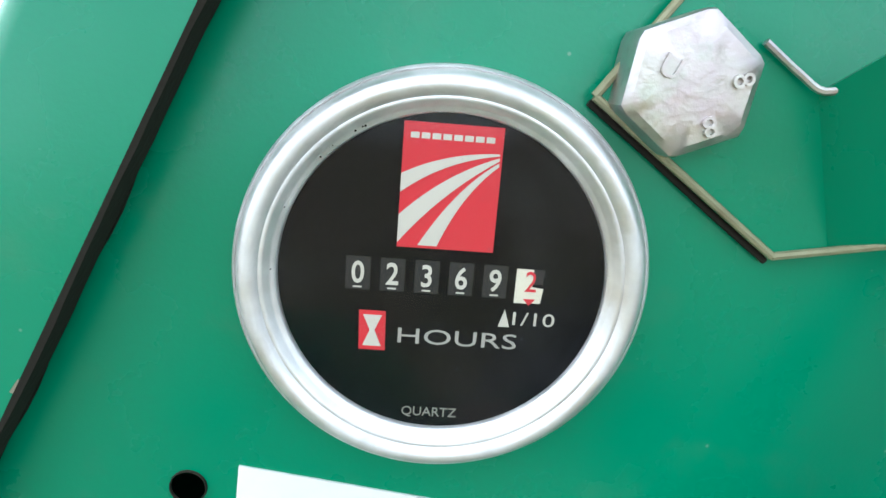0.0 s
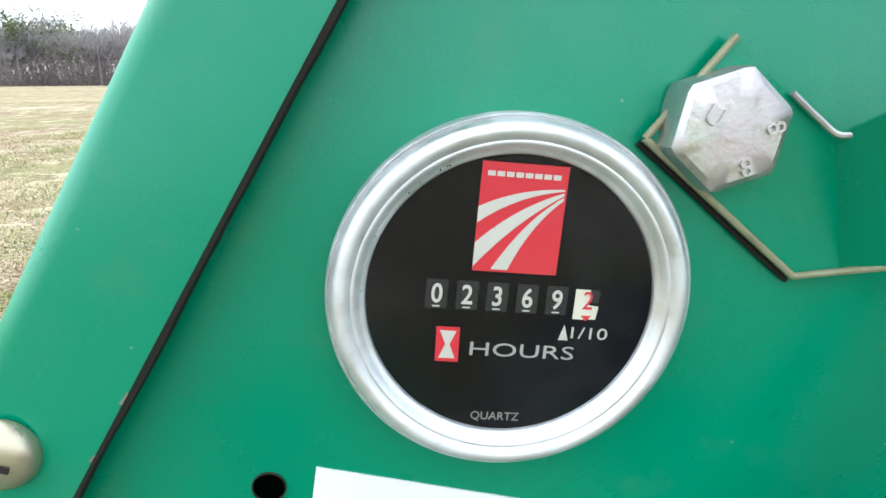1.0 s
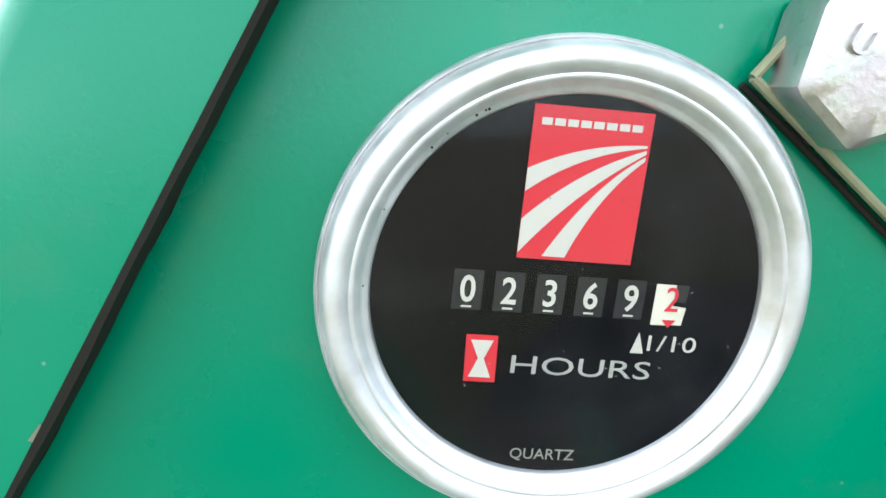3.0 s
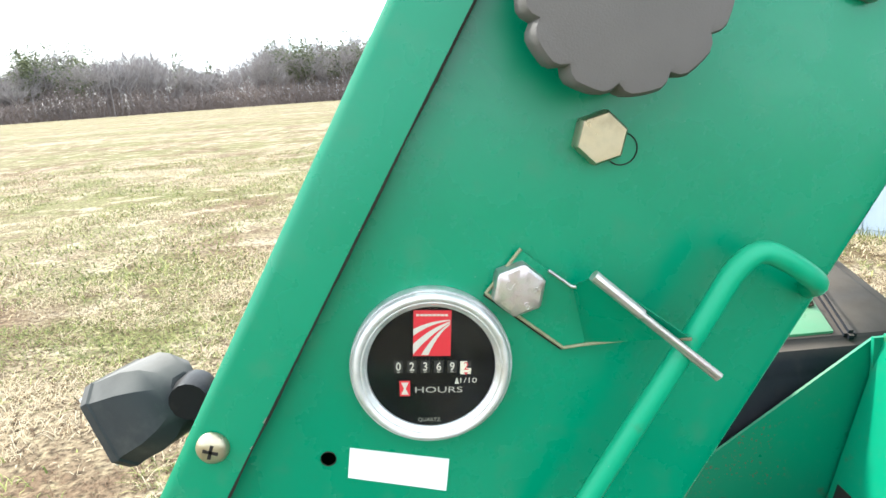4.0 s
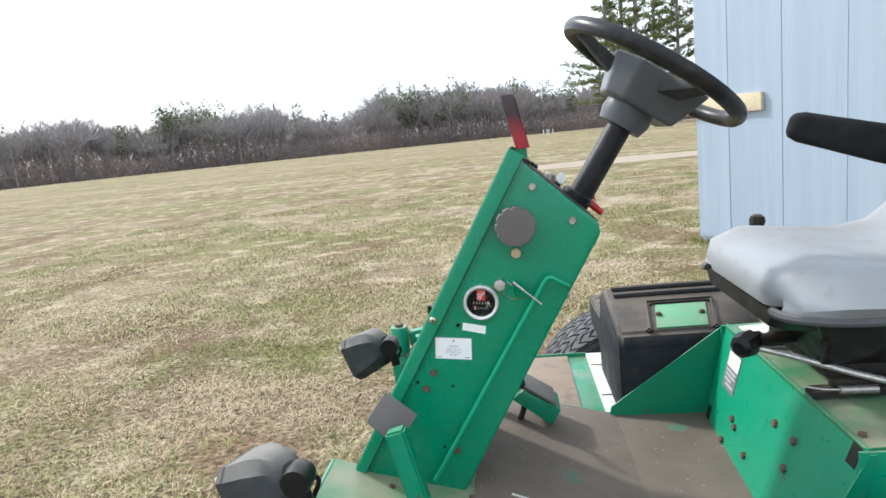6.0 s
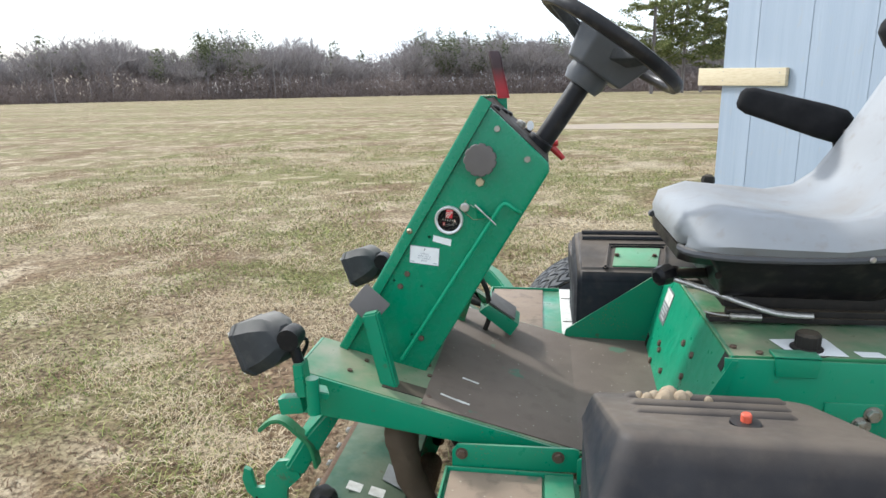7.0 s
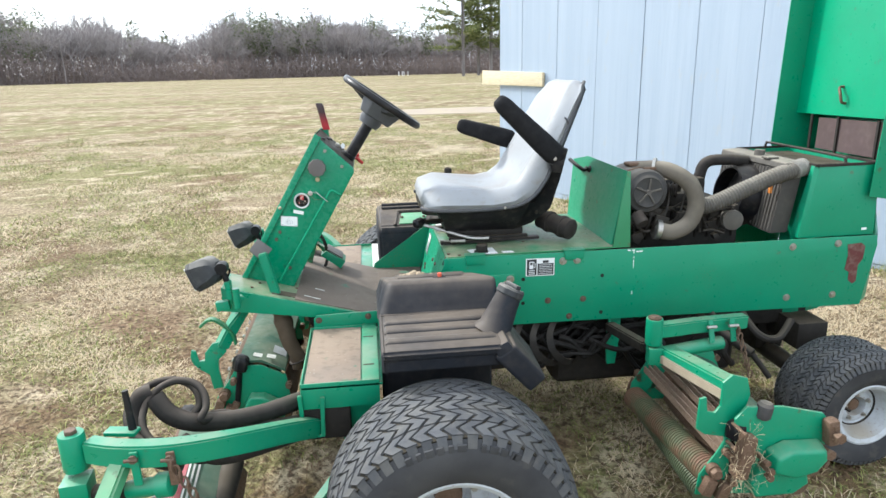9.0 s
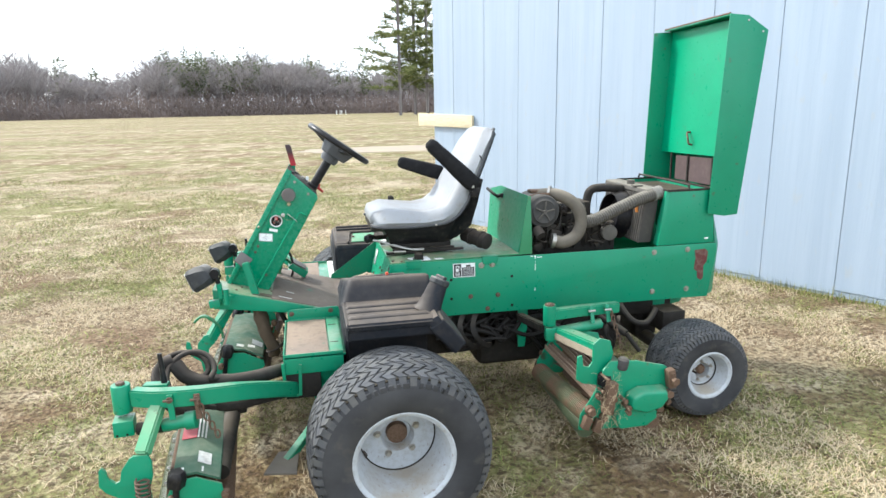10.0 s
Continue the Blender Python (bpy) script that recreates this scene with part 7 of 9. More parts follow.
def make_rear_housing():
    bm = B()
    # near side panel, far side panel, back and front upright
    prism(bm, [(2.045, 0.842), (2.362, 0.842), (2.345, 1.138), (2.075, 1.138)], "y", BY + 0.018, BY + 0.024, 0.0015)
    prism(bm, [(2.045, 0.842), (2.362, 0.842), (2.345, 1.138), (2.075, 1.138)], "y", FY - 0.024, FY - 0.018, 0.0015)
    sheet(bm, [(2.362, BY + 0.024, 0.55), (2.362, FY - 0.024, 0.55), (2.345, FY - 0.024, 1.138), (2.345, BY + 0.024, 1.138)], 0.005)
    hexa(bm, [(2.02, BY + 0.018, 0.842), (2.05, BY + 0.018, 0.842), (2.05, BY + 0.07, 0.842), (2.02, BY + 0.07, 0.842)], [(2.062, BY + 0.03, 1.138), (2.08, BY + 0.018, 1.138), (2.08, BY + 0.05, 1.138), (2.062, BY + 0.05, 1.138)], 0.002)
    house = part("rear_housing", bm, GREEN, mower, "green rear housing behind the radiator")
    # the end that bulges behind the beam
    bm = B()
    hexa(bm, [(2.34, BY + 0.01, 0.54), (2.40, BY + 0.05, 0.54), (2.40, FY - 0.05, 0.54), (2.34, FY - 0.01, 0.54)], [(2.365, BY + 0.012, 0.845), (2.425, BY + 0.06, 0.82), (2.425, FY - 0.06, 0.82), (2.365, FY - 0.012, 0.845)], 0.006)
    hexa(bm, [(2.365, BY + 0.012, 0.845), (2.425, BY + 0.06, 0.82), (2.425, FY - 0.06, 0.82), (2.365, FY - 0.012, 0.845)], [(2.348, BY + 0.022, 1.06), (2.36, BY + 0.06, 1.06), (2.36, FY - 0.06, 1.06), (2.348, FY - 0.022, 1.06)], 0.004)
    part("rear_bumper", bm, GREEN, house, "green rear end plate")
    # rubber-edged rim round the opening, and the cross bar
    bm = B()
    beam(bm, [(2.07, BY + 0.02, 1.142), (2.345, BY + 0.02, 1.142), (2.345, FY - 0.02, 1.142), (2.07, FY - 0.02, 1.142), (2.07, BY + 0.02, 1.142)], 0.014, 0.012, 0.002)
    part("rim_seal", bm, RUBBER, house, "black rubber seal")
    bm = B()
    box(bm, (2.20, YC, 1.118), (0.26, 0.54, 0.01))
    part("screen", bm, DARK, house, "dark dusty air screen")
    bm = B()
    tube(bm, [(2.20, BY + 0.03, 1.140), (2.20, BY + 0.04, 1.160), (2.20, BY + 0.08, 1.168), (2.20, FY - 0.10, 1.172), (2.20, FY - 0.05, 1.168), (2.20, FY - 0.04, 1.140)], 0.0055, 10, 6)
    part("cross_bar", bm, RUBBER, house, "bent dark cross bar")
    bm = B()
    box(bm, (2.315, BY + 0.0175, 0.868), (0.022, 0.001, 0.009))
    part("white_chip", bm, WHITE, house)

    # the hood, swung up and back on its rear hinge
    near, far = BY - 0.004, FY + 0.004
    side = [(2.298, 1.010), (2.345, 2.052), (2.455, 2.045), (2.578, 1.972), (2.482, 0.998), (2.40, 0.992)]
    bm = B()
    prism(bm, side, "y", near, near + 0.004, 0.0012)
    hood = part("hood", bm, GREEN, mower, "large green steel engine hood, swung up")
    bm = B()
    prism(bm, [(2.255, 1.155), (2.280, 2.018), (2.455, 2.030), (2.578, 1.972), (2.482, 0.998), (2.38, 1.00)], "y", far - 0.004, far, 0.0012)
    part("hood_side", bm, GREEN, hood, "far green side panel of the hood")
    bm = B()
    sheet(bm, [(2.372, near + 0.004, 1.315), (2.402, near + 0.004, 2.030), (2.402, far - 0.004, 2.022), (2.372, far - 0.004, 1.305)], 0.004)
    part("hood_top_inside", bm, paint("bright_inner_green", (0.004, 0.26, 0.125), dust=0.1, rust=True), hood, "inner face of the hood, clean green")
    bm = B()
    sheet(bm, [(2.455, near + 0.004, 2.045), (2.578, near + 0.004, 1.972), (2.578, far - 0.004, 1.972), (2.455, far - 0.004, 2.035)], 0.004)
    sheet(bm, [(2.578, near + 0.004, 1.972), (2.482, near + 0.004, 0.998), (2.482, far - 0.004, 0.998), (2.578, far - 0.004, 1.972)], 0.004)
    sheet(bm, [(2.345, near + 0.004, 2.048), (2.455, near + 0.004, 2.043), (2.455, far - 0.004, 2.030), (2.345, far - 0.004, 2.030)], 0.004)
    part("hood_top", bm, GREEN, hood, "outer skin of the hood")
    bm = B()
    tube(bm, [(2.350, near + 0.006, 2.054), (2.350, YC, 2.046), (2.350, far - 0.006, 2.036)], 0.005, 8, 3)
    part("rusty_edge", bm, RUSTY, hood, "rusty hood edge")
    bm = B()
    sheet(bm, [(2.378, near + 0.02, 1.150), (2.380, near + 0.02, 1.300), (2.380, far - 0.16, 1.292), (2.378, far - 0.16, 1.150)], 0.003)
    part("inner_screen", bm, plastic("dusty_mauve_screen", (0.075, 0.052, 0.050), amount=0.5, rough=0.8), hood, "dusty brown-grey inner screen")
    for y in (near + 0.10, YC + 0.02, far - 0.12):
        bm = B()
        box(bm, (2.374, y, 1.225), (0.008, 0.012, 0.16))
        part("screen_rib", bm, DARK, hood)
    bm = B()
    tube(bm, [(2.372, YC - 0.01, 1.365), (2.352, YC - 0.01, 1.372), (2.346, YC - 0.005, 1.405), (2.356, YC + 0.018, 1.432), (2.380, YC + 0.02, 1.436)], 0.006, 8)
    part("hook", bm, RUSTY, hood, "small rusty hook")
    bolt(hood, (2.44, near, 1.16), r=0.007, h=0.004, mat=GREEN, washer=False)
    for x, z in ((2.455, 2.030), (2.545, 1.975)):
        bolt(hood, (x, near, z - 0.01), r=0.006, h=0.004, mat=ZINC, washer=False)


make_rear_housing()

# ---- wheels ----


def make_wheel(name, c, R, y_out, y_in, rim_r, sign, rows, count, label, hub_d, sink=0.0):
    """sign -1: outer side towards -y. The tyre runs from y_out to y_in."""
    cx, cz = c
    half = abs(y_in - y_out) / 2
    mid = (y_in + y_out) / 2
    o = Vector((0, sign, 0))  # outwards
    at = Vector((cx, mid, cz))

    def crown(v):  # radius at v from -1 (inner) to 1 (outer)
        return R - 0.010 - 0.028 * abs(v) ** 3

    prof = [(rim_r, -half * 0.86), (rim_r + 0.02, -half * 0.97), (rim_r + (R - rim_r) * 0.5, -half * 1.0), (crown(-0.92) - 0.02, -half * 0.97)]
    prof += [(crown(v), half * v * 0.93) for v in (-0.95, -0.7, -0.35, 0, 0.35, 0.7, 0.95)]
    prof += [(crown(0.92) - 0.022, half * 0.965), (rim_r + (R - rim_r) * 0.62, half * 1.01), (rim_r + (R - rim_r) * 0.32, half * 1.0), (rim_r + 0.012, half * 0.95), (rim_r, half * 0.86)]
    bm = B()
    lathe(bm, prof, at, o, 72, closed=True)
    # flatten where it stands
    for v in bm.verts:
        if v.co.z < sink:
            v.co.z = sink
    tyre = part(name, bm, TYRE, mower, label, smooth=50)
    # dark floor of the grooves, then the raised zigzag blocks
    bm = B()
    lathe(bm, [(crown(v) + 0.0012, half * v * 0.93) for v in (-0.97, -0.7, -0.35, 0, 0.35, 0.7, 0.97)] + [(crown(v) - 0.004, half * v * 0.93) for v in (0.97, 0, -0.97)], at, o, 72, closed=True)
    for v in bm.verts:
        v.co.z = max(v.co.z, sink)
    part("groove_floor", bm, SHADE_GRIME, tyre, "dark floor of the tread grooves", smooth=50)
    verts, faces = [], []

    def skin(a, v, lift):
        rr = crown(v) + lift
        # angle 0 at the top
        return (cx + rr * math.sin(a), mid + sign * half * v * 0.93, cz + rr * math.cos(a))

    step = 2 * math.pi / count
    for j in range(rows):
        v0, v1 = -0.97 + 1.94 * j / rows, -0.97 + 1.94 * (j + 1) / rows
        gap = (v1 - v0) * 0.06
        v0, v1 = v0 + gap, v1 - gap
        vm = (v0 + v1) / 2
        zig = step * 0.40 * (1 if j % 2 else -1)
        for i in range(count):
            a = i * step + (step * 0.5 if j % 2 else 0)
            w = step * 0.36
            lo = [(a - w - zig, v0), (a + w - zig, v0), (a + w + zig, vm), (a + w - zig * 0.2, v1), (a - w - zig * 0.2, v1), (a - w + zig, vm)]
            b = len(verts)
            verts += [skin(p, q, -0.001) for p, q in lo] + [skin(p, q, 0.0085) for p, q in lo]
            faces.append((b + 6, b + 7, b + 8, b + 11))
            faces.append((b + 11, b + 8, b + 9, b + 10))
            faces += [(b + k, b + (k + 1) % 6, b + 6 + (k + 1) % 6, b + 6 + k) for k in range(6)]
    # shoulder lugs running on to the sidewall
    for i in range(count):
        a = i * step
        b = len(verts)
        w = step * 0.33
        for lift0, lift1 in ((-0.002, -0.002), (0.0095, 0.003)):
            for da in (-w, w):
                verts.append(skin(a + da, 0.98, lift0))
            for da in (w, -w):
                rr = crown(0.92) - 0.026
                verts.append((cx + rr * math.sin(a + da), mid + sign * (half * 0.978 + lift1), cz + rr * math.cos(a + da)))
        faces.append((b + 4, b + 5, b + 6, b + 7))
        faces += [(b + k, b + (k + 1) % 4, b + 4 + (k + 1) % 4, b + 4 + k) for k in range(4)]
    verts = [(x, y, max(z, sink)) for x, y, z in verts]
    me = bpy.data.meshes.new("tread")
    me.from_pydata(verts, [], faces)
    me.materials.append(TREAD)
    t = new("tread", me)
    t.parent = tyre
    tagged(t, "worn grey zigzag tread blocks", kind="stuff")
    # rim: flange, deep barrel and the disc with its bolts
    bm = B()
    h0 = half * 0.86
    disc = hub_d  # how far the disc sits inside the flange
    lathe(bm, [(rim_r - 0.004, h0 - 0.012), (rim_r + 0.012, h0 + 0.002), (rim_r + 0.013, h0 + 0.010), (rim_r + 0.004, h0 + 0.013), (rim_r - 0.010, h0 + 0.004), (rim_r - 0.016, h0 - 0.02), (rim_r - 0.022, h0 - 0.03),
               (rim_r - 0.026, h0 - disc + 0.02), (rim_r - 0.034, h0 - disc + 0.004), (rim_r * 0.62, h0 - disc), (rim_r * 0.50, h0 - disc + 0.010), (rim_r * 0.36, h0 - disc + 0.010), (rim_r * 0.32, h0 - disc - 0.004), (rim_r * 0.30, h0 - disc - 0.03),
               (0.004, h0 - disc - 0.03), (0.004, h0 - disc - 0.05), (rim_r - 0.02, h0 - disc - 0.05)], at, o, 64, closed=True)
    rim = part("rim", bm, RIM, tyre, "pale grey painted steel rim, dusty", smooth=40)
    bm = B()
    lathe(bm, [(rim_r - 0.0335, h0 - disc + 0.005), (rim_r - 0.0335, h0 - disc + 0.009), (rim_r - 0.038, h0 - disc + 0.006), (rim_r - 0.038, h0 - disc + 0.002)], at, o, 64, closed=True)
    part("rim_gap", bm, DARK, tyre, "dark ring at the gap between disc and barrel")
    bm = B()
    lathe(bm, [(rim_r * 0.24, -0.03), (rim_r * 0.22, 0.0), (rim_r * 0.17, 0.006), (0.01, 0.007)], at + o * (h0 - disc - 0.005), o, 32)
    part("hub_centre", bm, RUSTY, tyre, "rusty hub centre")
    n = 5
    for k in range(n):
        a = 2 * math.pi * k / n + 0.45
        p = at + o * (h0 - disc + 0.009) + Vector((math.cos(a), 0, math.sin(a))) * rim_r * 0.44
        bm = B()
        lathe(bm, [(rim_r * 0.085, 0), (rim_r * 0.07, 0.004)], p, o, 12)
        hexhead(bm, p + o * 0.003, o, rim_r * 0.062, 0.010)
        part("wheel_nut", bm, STEEL, tyre)
    bm = B()
    rod(bm, at + o * (h0 - 0.025) + Vector((-(rim_r - 0.03) * 0.95, 0, (rim_r - 0.03) * 0.25)), at + o * (h0 + 0.002) + Vector((-(rim_r - 0.035) * 0.93, 0, (rim_r - 0.035) * 0.25)), 0.006, 8)
    part("valve", bm, RUBBER, tyre)
    # worn raised marking, too faint to read
    if R > 0.3:
        for k in range(11):
            a = radians(62 + 5.2 * k) if k != 4 else radians(60.5)
            c = at + Vector((math.cos(a), 0, math.sin(a))) * R * 0.845 + o * half * 0.985
            bm = B()
            box(bm, c, (0.014 + 0.005 * (k % 3), 0.008, 0.022), rot("Y", 90 - math.degrees(a)), 0.002)
            part("sidewall_mark", bm, TYRE, tyre)
    return tyre


FW, RW = (0.452, 0.312), (2.120, 0.238)
make_wheel("front_wheel", FW, 0.366, -1.115, -0.760, 0.190, -1, 7, 52, "wide turf front tyre on a deep pale grey rim", 0.20, -0.046)
make_wheel("front_wheel", FW, 0.366, 2 * YC + 1.115, 2 * YC + 0.760, 0.190, 1, 7, 52, "wide turf front tyre on a deep pale grey rim", 0.20, -0.046)
make_wheel("rear_wheel", RW, 0.248, -0.556, -0.275, 0.117, -1, 9, 66, "smaller turf rear tyre on a pale grey rim", 0.07, -0.004)
make_wheel("rear_wheel", RW, 0.248, 2 * YC + 0.556, 2 * YC + 0.275, 0.117, 1, 9, 66, "smaller turf rear tyre on a pale grey rim", 0.07, -0.004)

# ---- cutting units ----


def make_unit(at, turn, tilt, width, name_label, fa=1.0, roll=0.0, bar=True, shield=True):
    """A reel cutting unit. Local x is fore and aft (front at -x), y along the reel, z up; fa narrows it fore and aft."""
    m = pose(*at, roll, tilt, turn)
    h = width / 2

    def L(x, y, z):
        return m @ Vector((x * fa, y, z))

    bm = B()
    # top shield: bent plate
    prof = [(-0.13, 0.20), (-0.10, 0.280), (0.02, 0.290), (0.14, 0.258), (0.145, 0.248), (0.02, 0.280), (-0.095, 0.272), (-0.122, 0.198)]
    if not shield:
        prof = [(0.06, 0.235), (0.15, 0.190), (0.155, 0.180), (0.06, 0.225)]
    hexa(bm, [L(x, -h, z) for x, z in prof], [L(x, h, z) for x, z in prof])
    unit = part("cutting_unit", bm, UNIT_GREEN, mower, name_label)
    for s in (-1, 1):
        bm = B()
        out = [(-0.20, 0.045), (-0.19, 0.12), (-0.14, 0.19), (-0.10, 0.262), (0.02, 0.272), (0.15, 0.238), (0.185, 0.14), (0.16, 0.05), (0.02, 0.03)]
        y0, y1 = s * h, s * (h + 0.008)
        hexa(bm, [L(x, y0, z) for x, z in out], [L(x, y1, z) for x, z in out], 0.0015)
        part("side_plate", bm, GREEN, unit, "green end plate of the cutting unit")
        bm = B()
        out = [(-0.03, 0.05), (-0.05, 0.10), (-0.02, 0.155), (0.05, 0.16), (0.14, 0.13), (0.15, 0.085), (0.10, 0.05)]
        hexa(bm, [L(x, s * (h + 0.008), z) for x, z in out], [L(x * 0.96 + 0.002, s * (h + 0.060), z * 0.96 + 0.004) for x, z in out], 0.010, 3)
        part("gear_cover", bm, GREEN, unit, "rounded green gear cover")
        for x, z, rr, d in ((-0.15, 0.14, 0.022, 0.05), (-0.09, 0.10, 0.016, 0.045), (0.165, 0.12, 0.02, 0.05), (-0.11, 0.20, 0.014, 0.04), (0.17, 0.20, 0.014, 0.035)):
            bm = B()
            rod(bm, L(x, s * h, z), L(x, s * (h + d * 0.6), z), rr, 12)
            hexhead(bm, L(x, s * (h + d * 0.6), z), m.to_3x3() @ Vector((0, s, 0)), rr * 0.85, d * 0.4, x * 9)
            part("adjuster", bm, RUSTY, unit, "rusty adjuster bolt")
        for x, z in ((-0.17, 0.09), (-0.12, 0.07)):
            bm = B()
            box(bm, L(x, s * (h + 0.03), z), (0.035, 0.03, 0.06), rot("Y", 20), 0.004)
            part("roller_bracket", bm, RUSTY, unit)
        bm = B()
        n = 30
        rings = []
        c0, w = L(-0.085, s * (h + 0.012), 0.245), m.to_3x3() @ Vector((0.1, 0, 1)).normalized()
        sd, u, _ = basis(w)
        for rr, hh in ((0.020, 0.0), (0.030, 0.006), (0.032, 0.030), (0.030, 0.052), (0.022, 0.062), (0.008, 0.065)):
            rings.append([bm.verts.new(c0 + w * hh + (sd * math.cos(2 * math.pi * q / n) + u * math.sin(2 * math.pi * q / n)) * rr * (1.0 if (q // 3) % 2 else 0.88)) for q in range(n)])
        for a, b in zip(rings, rings[1:]):
            for q in range(n):
                bm.faces.new((a[q], a[(q + 1) % n], b[(q + 1) % n], b[q]))
        bm.faces.new(rings[0])
        bm.faces.new(rings[-1])
        rod(bm, L(-0.085, s * (h + 0.012), 0.10), L(-0.085, s * (h + 0.012), 0.25), 0.011, 10)
        part("height_knob", bm, BLACK, unit, "black lobed height adjusting knob")
    # row of bolts and a folded bar along the front edge
    bm = B()
    hexa(bm, [L(-0.150, -h, 0.150), L(-0.130, -h, 0.150), L(-0.108, -h, 0.255), L(-0.128, -h, 0.255)], [L(-0.150, h, 0.150), L(-0.130, h, 0.150), L(-0.108, h, 0.255), L(-0.128, h, 0.255)], 0.002)
    if bar:
        part("bed_bar", bm, RUSTY, unit, "rusty bed bar along the front")
    for k in range(7 if bar else 0):
        bolt(unit, L(-0.145, -h + width * (k + 0.5) / 7, 0.22), m.to_3x3() @ Vector((-1, 0, 0.3)), 0.009, 0.007, STEEL)
    # reel: discs and helical blades
    bm = B()
    rod(bm, L(0, -h, 0.115), L(0, h, 0.115), 0.018, 12)
    for k in range(9):
        a0 = 2 * math.pi * k / 9
        prev = None
        for i in range(13):
            t = i / 12
            a = a0 + t * 1.3
            pa, pb = L(0.095 * math.cos(a), -h + width * t, 0.115 + 0.095 * math.sin(a)), L(0.070 * math.cos(a), -h + width * t, 0.115 + 0.070 * math.sin(a))
            va, vb = bm.verts.new(pa), bm.verts.new(pb)
            if prev:
                bm.faces.new((prev[0], va, vb, prev[1]))
            prev = (va, vb)
    for t in (0.0, 0.25, 0.5, 0.75, 1.0):
        lathe(bm, [(0.07, 0), (0.07, 0.004)], L(0, -h + width * t * 0.99, 0.115), m.to_3x3() @ Vector((0, 1, 0)), 16)
    part("reel", bm, RUSTY, unit, "rusty helical cutting reel")
    # front grooved roller and rear smooth roller
    bm = B()
    prof, n = [], int(width / 0.012)
    for k in range(n):
        prof += [(0.040, -h + k * 0.012), (0.040, -h + k * 0.012 + 0.007), (0.032, -h + k * 0.012 + 0.008), (0.032, -h + k * 0.012 + 0.0115)]
    lathe(bm, prof, L(-0.165, 0, 0.042), m.to_3x3() @ Vector((0, 1, 0)), 18)
    part("front_roller", bm, paint("worn_roller_green", (0.07, 0.09, 0.05), dust=0.4), unit, "grooved front roller, worn and rusty", smooth=20)
    bm = B()
    rod(bm, L(0.15, -h, 0.038), L(0.15, h, 0.038), 0.036, 18)
    part("rear_roller", bm, RUSTY, unit)
    return unit, L


def chain_links(parent, start, step, count):
    """A hanging chain, link by link."""
    for k in range(count):
        c = Vector(start) + Vector(step) * k
        a = 0 if k % 2 else 90
        bm = B()
        tube(bm, [c + rot("Z", a) @ Vector((0.008 * math.cos(t), 0, 0.016 * math.sin(t))) for t in [2 * math.pi * i / 10 for i in range(11)]], 0.0032, 6, 1)
        part("chain_link", bm, RUSTY, parent, "rusty chain link")


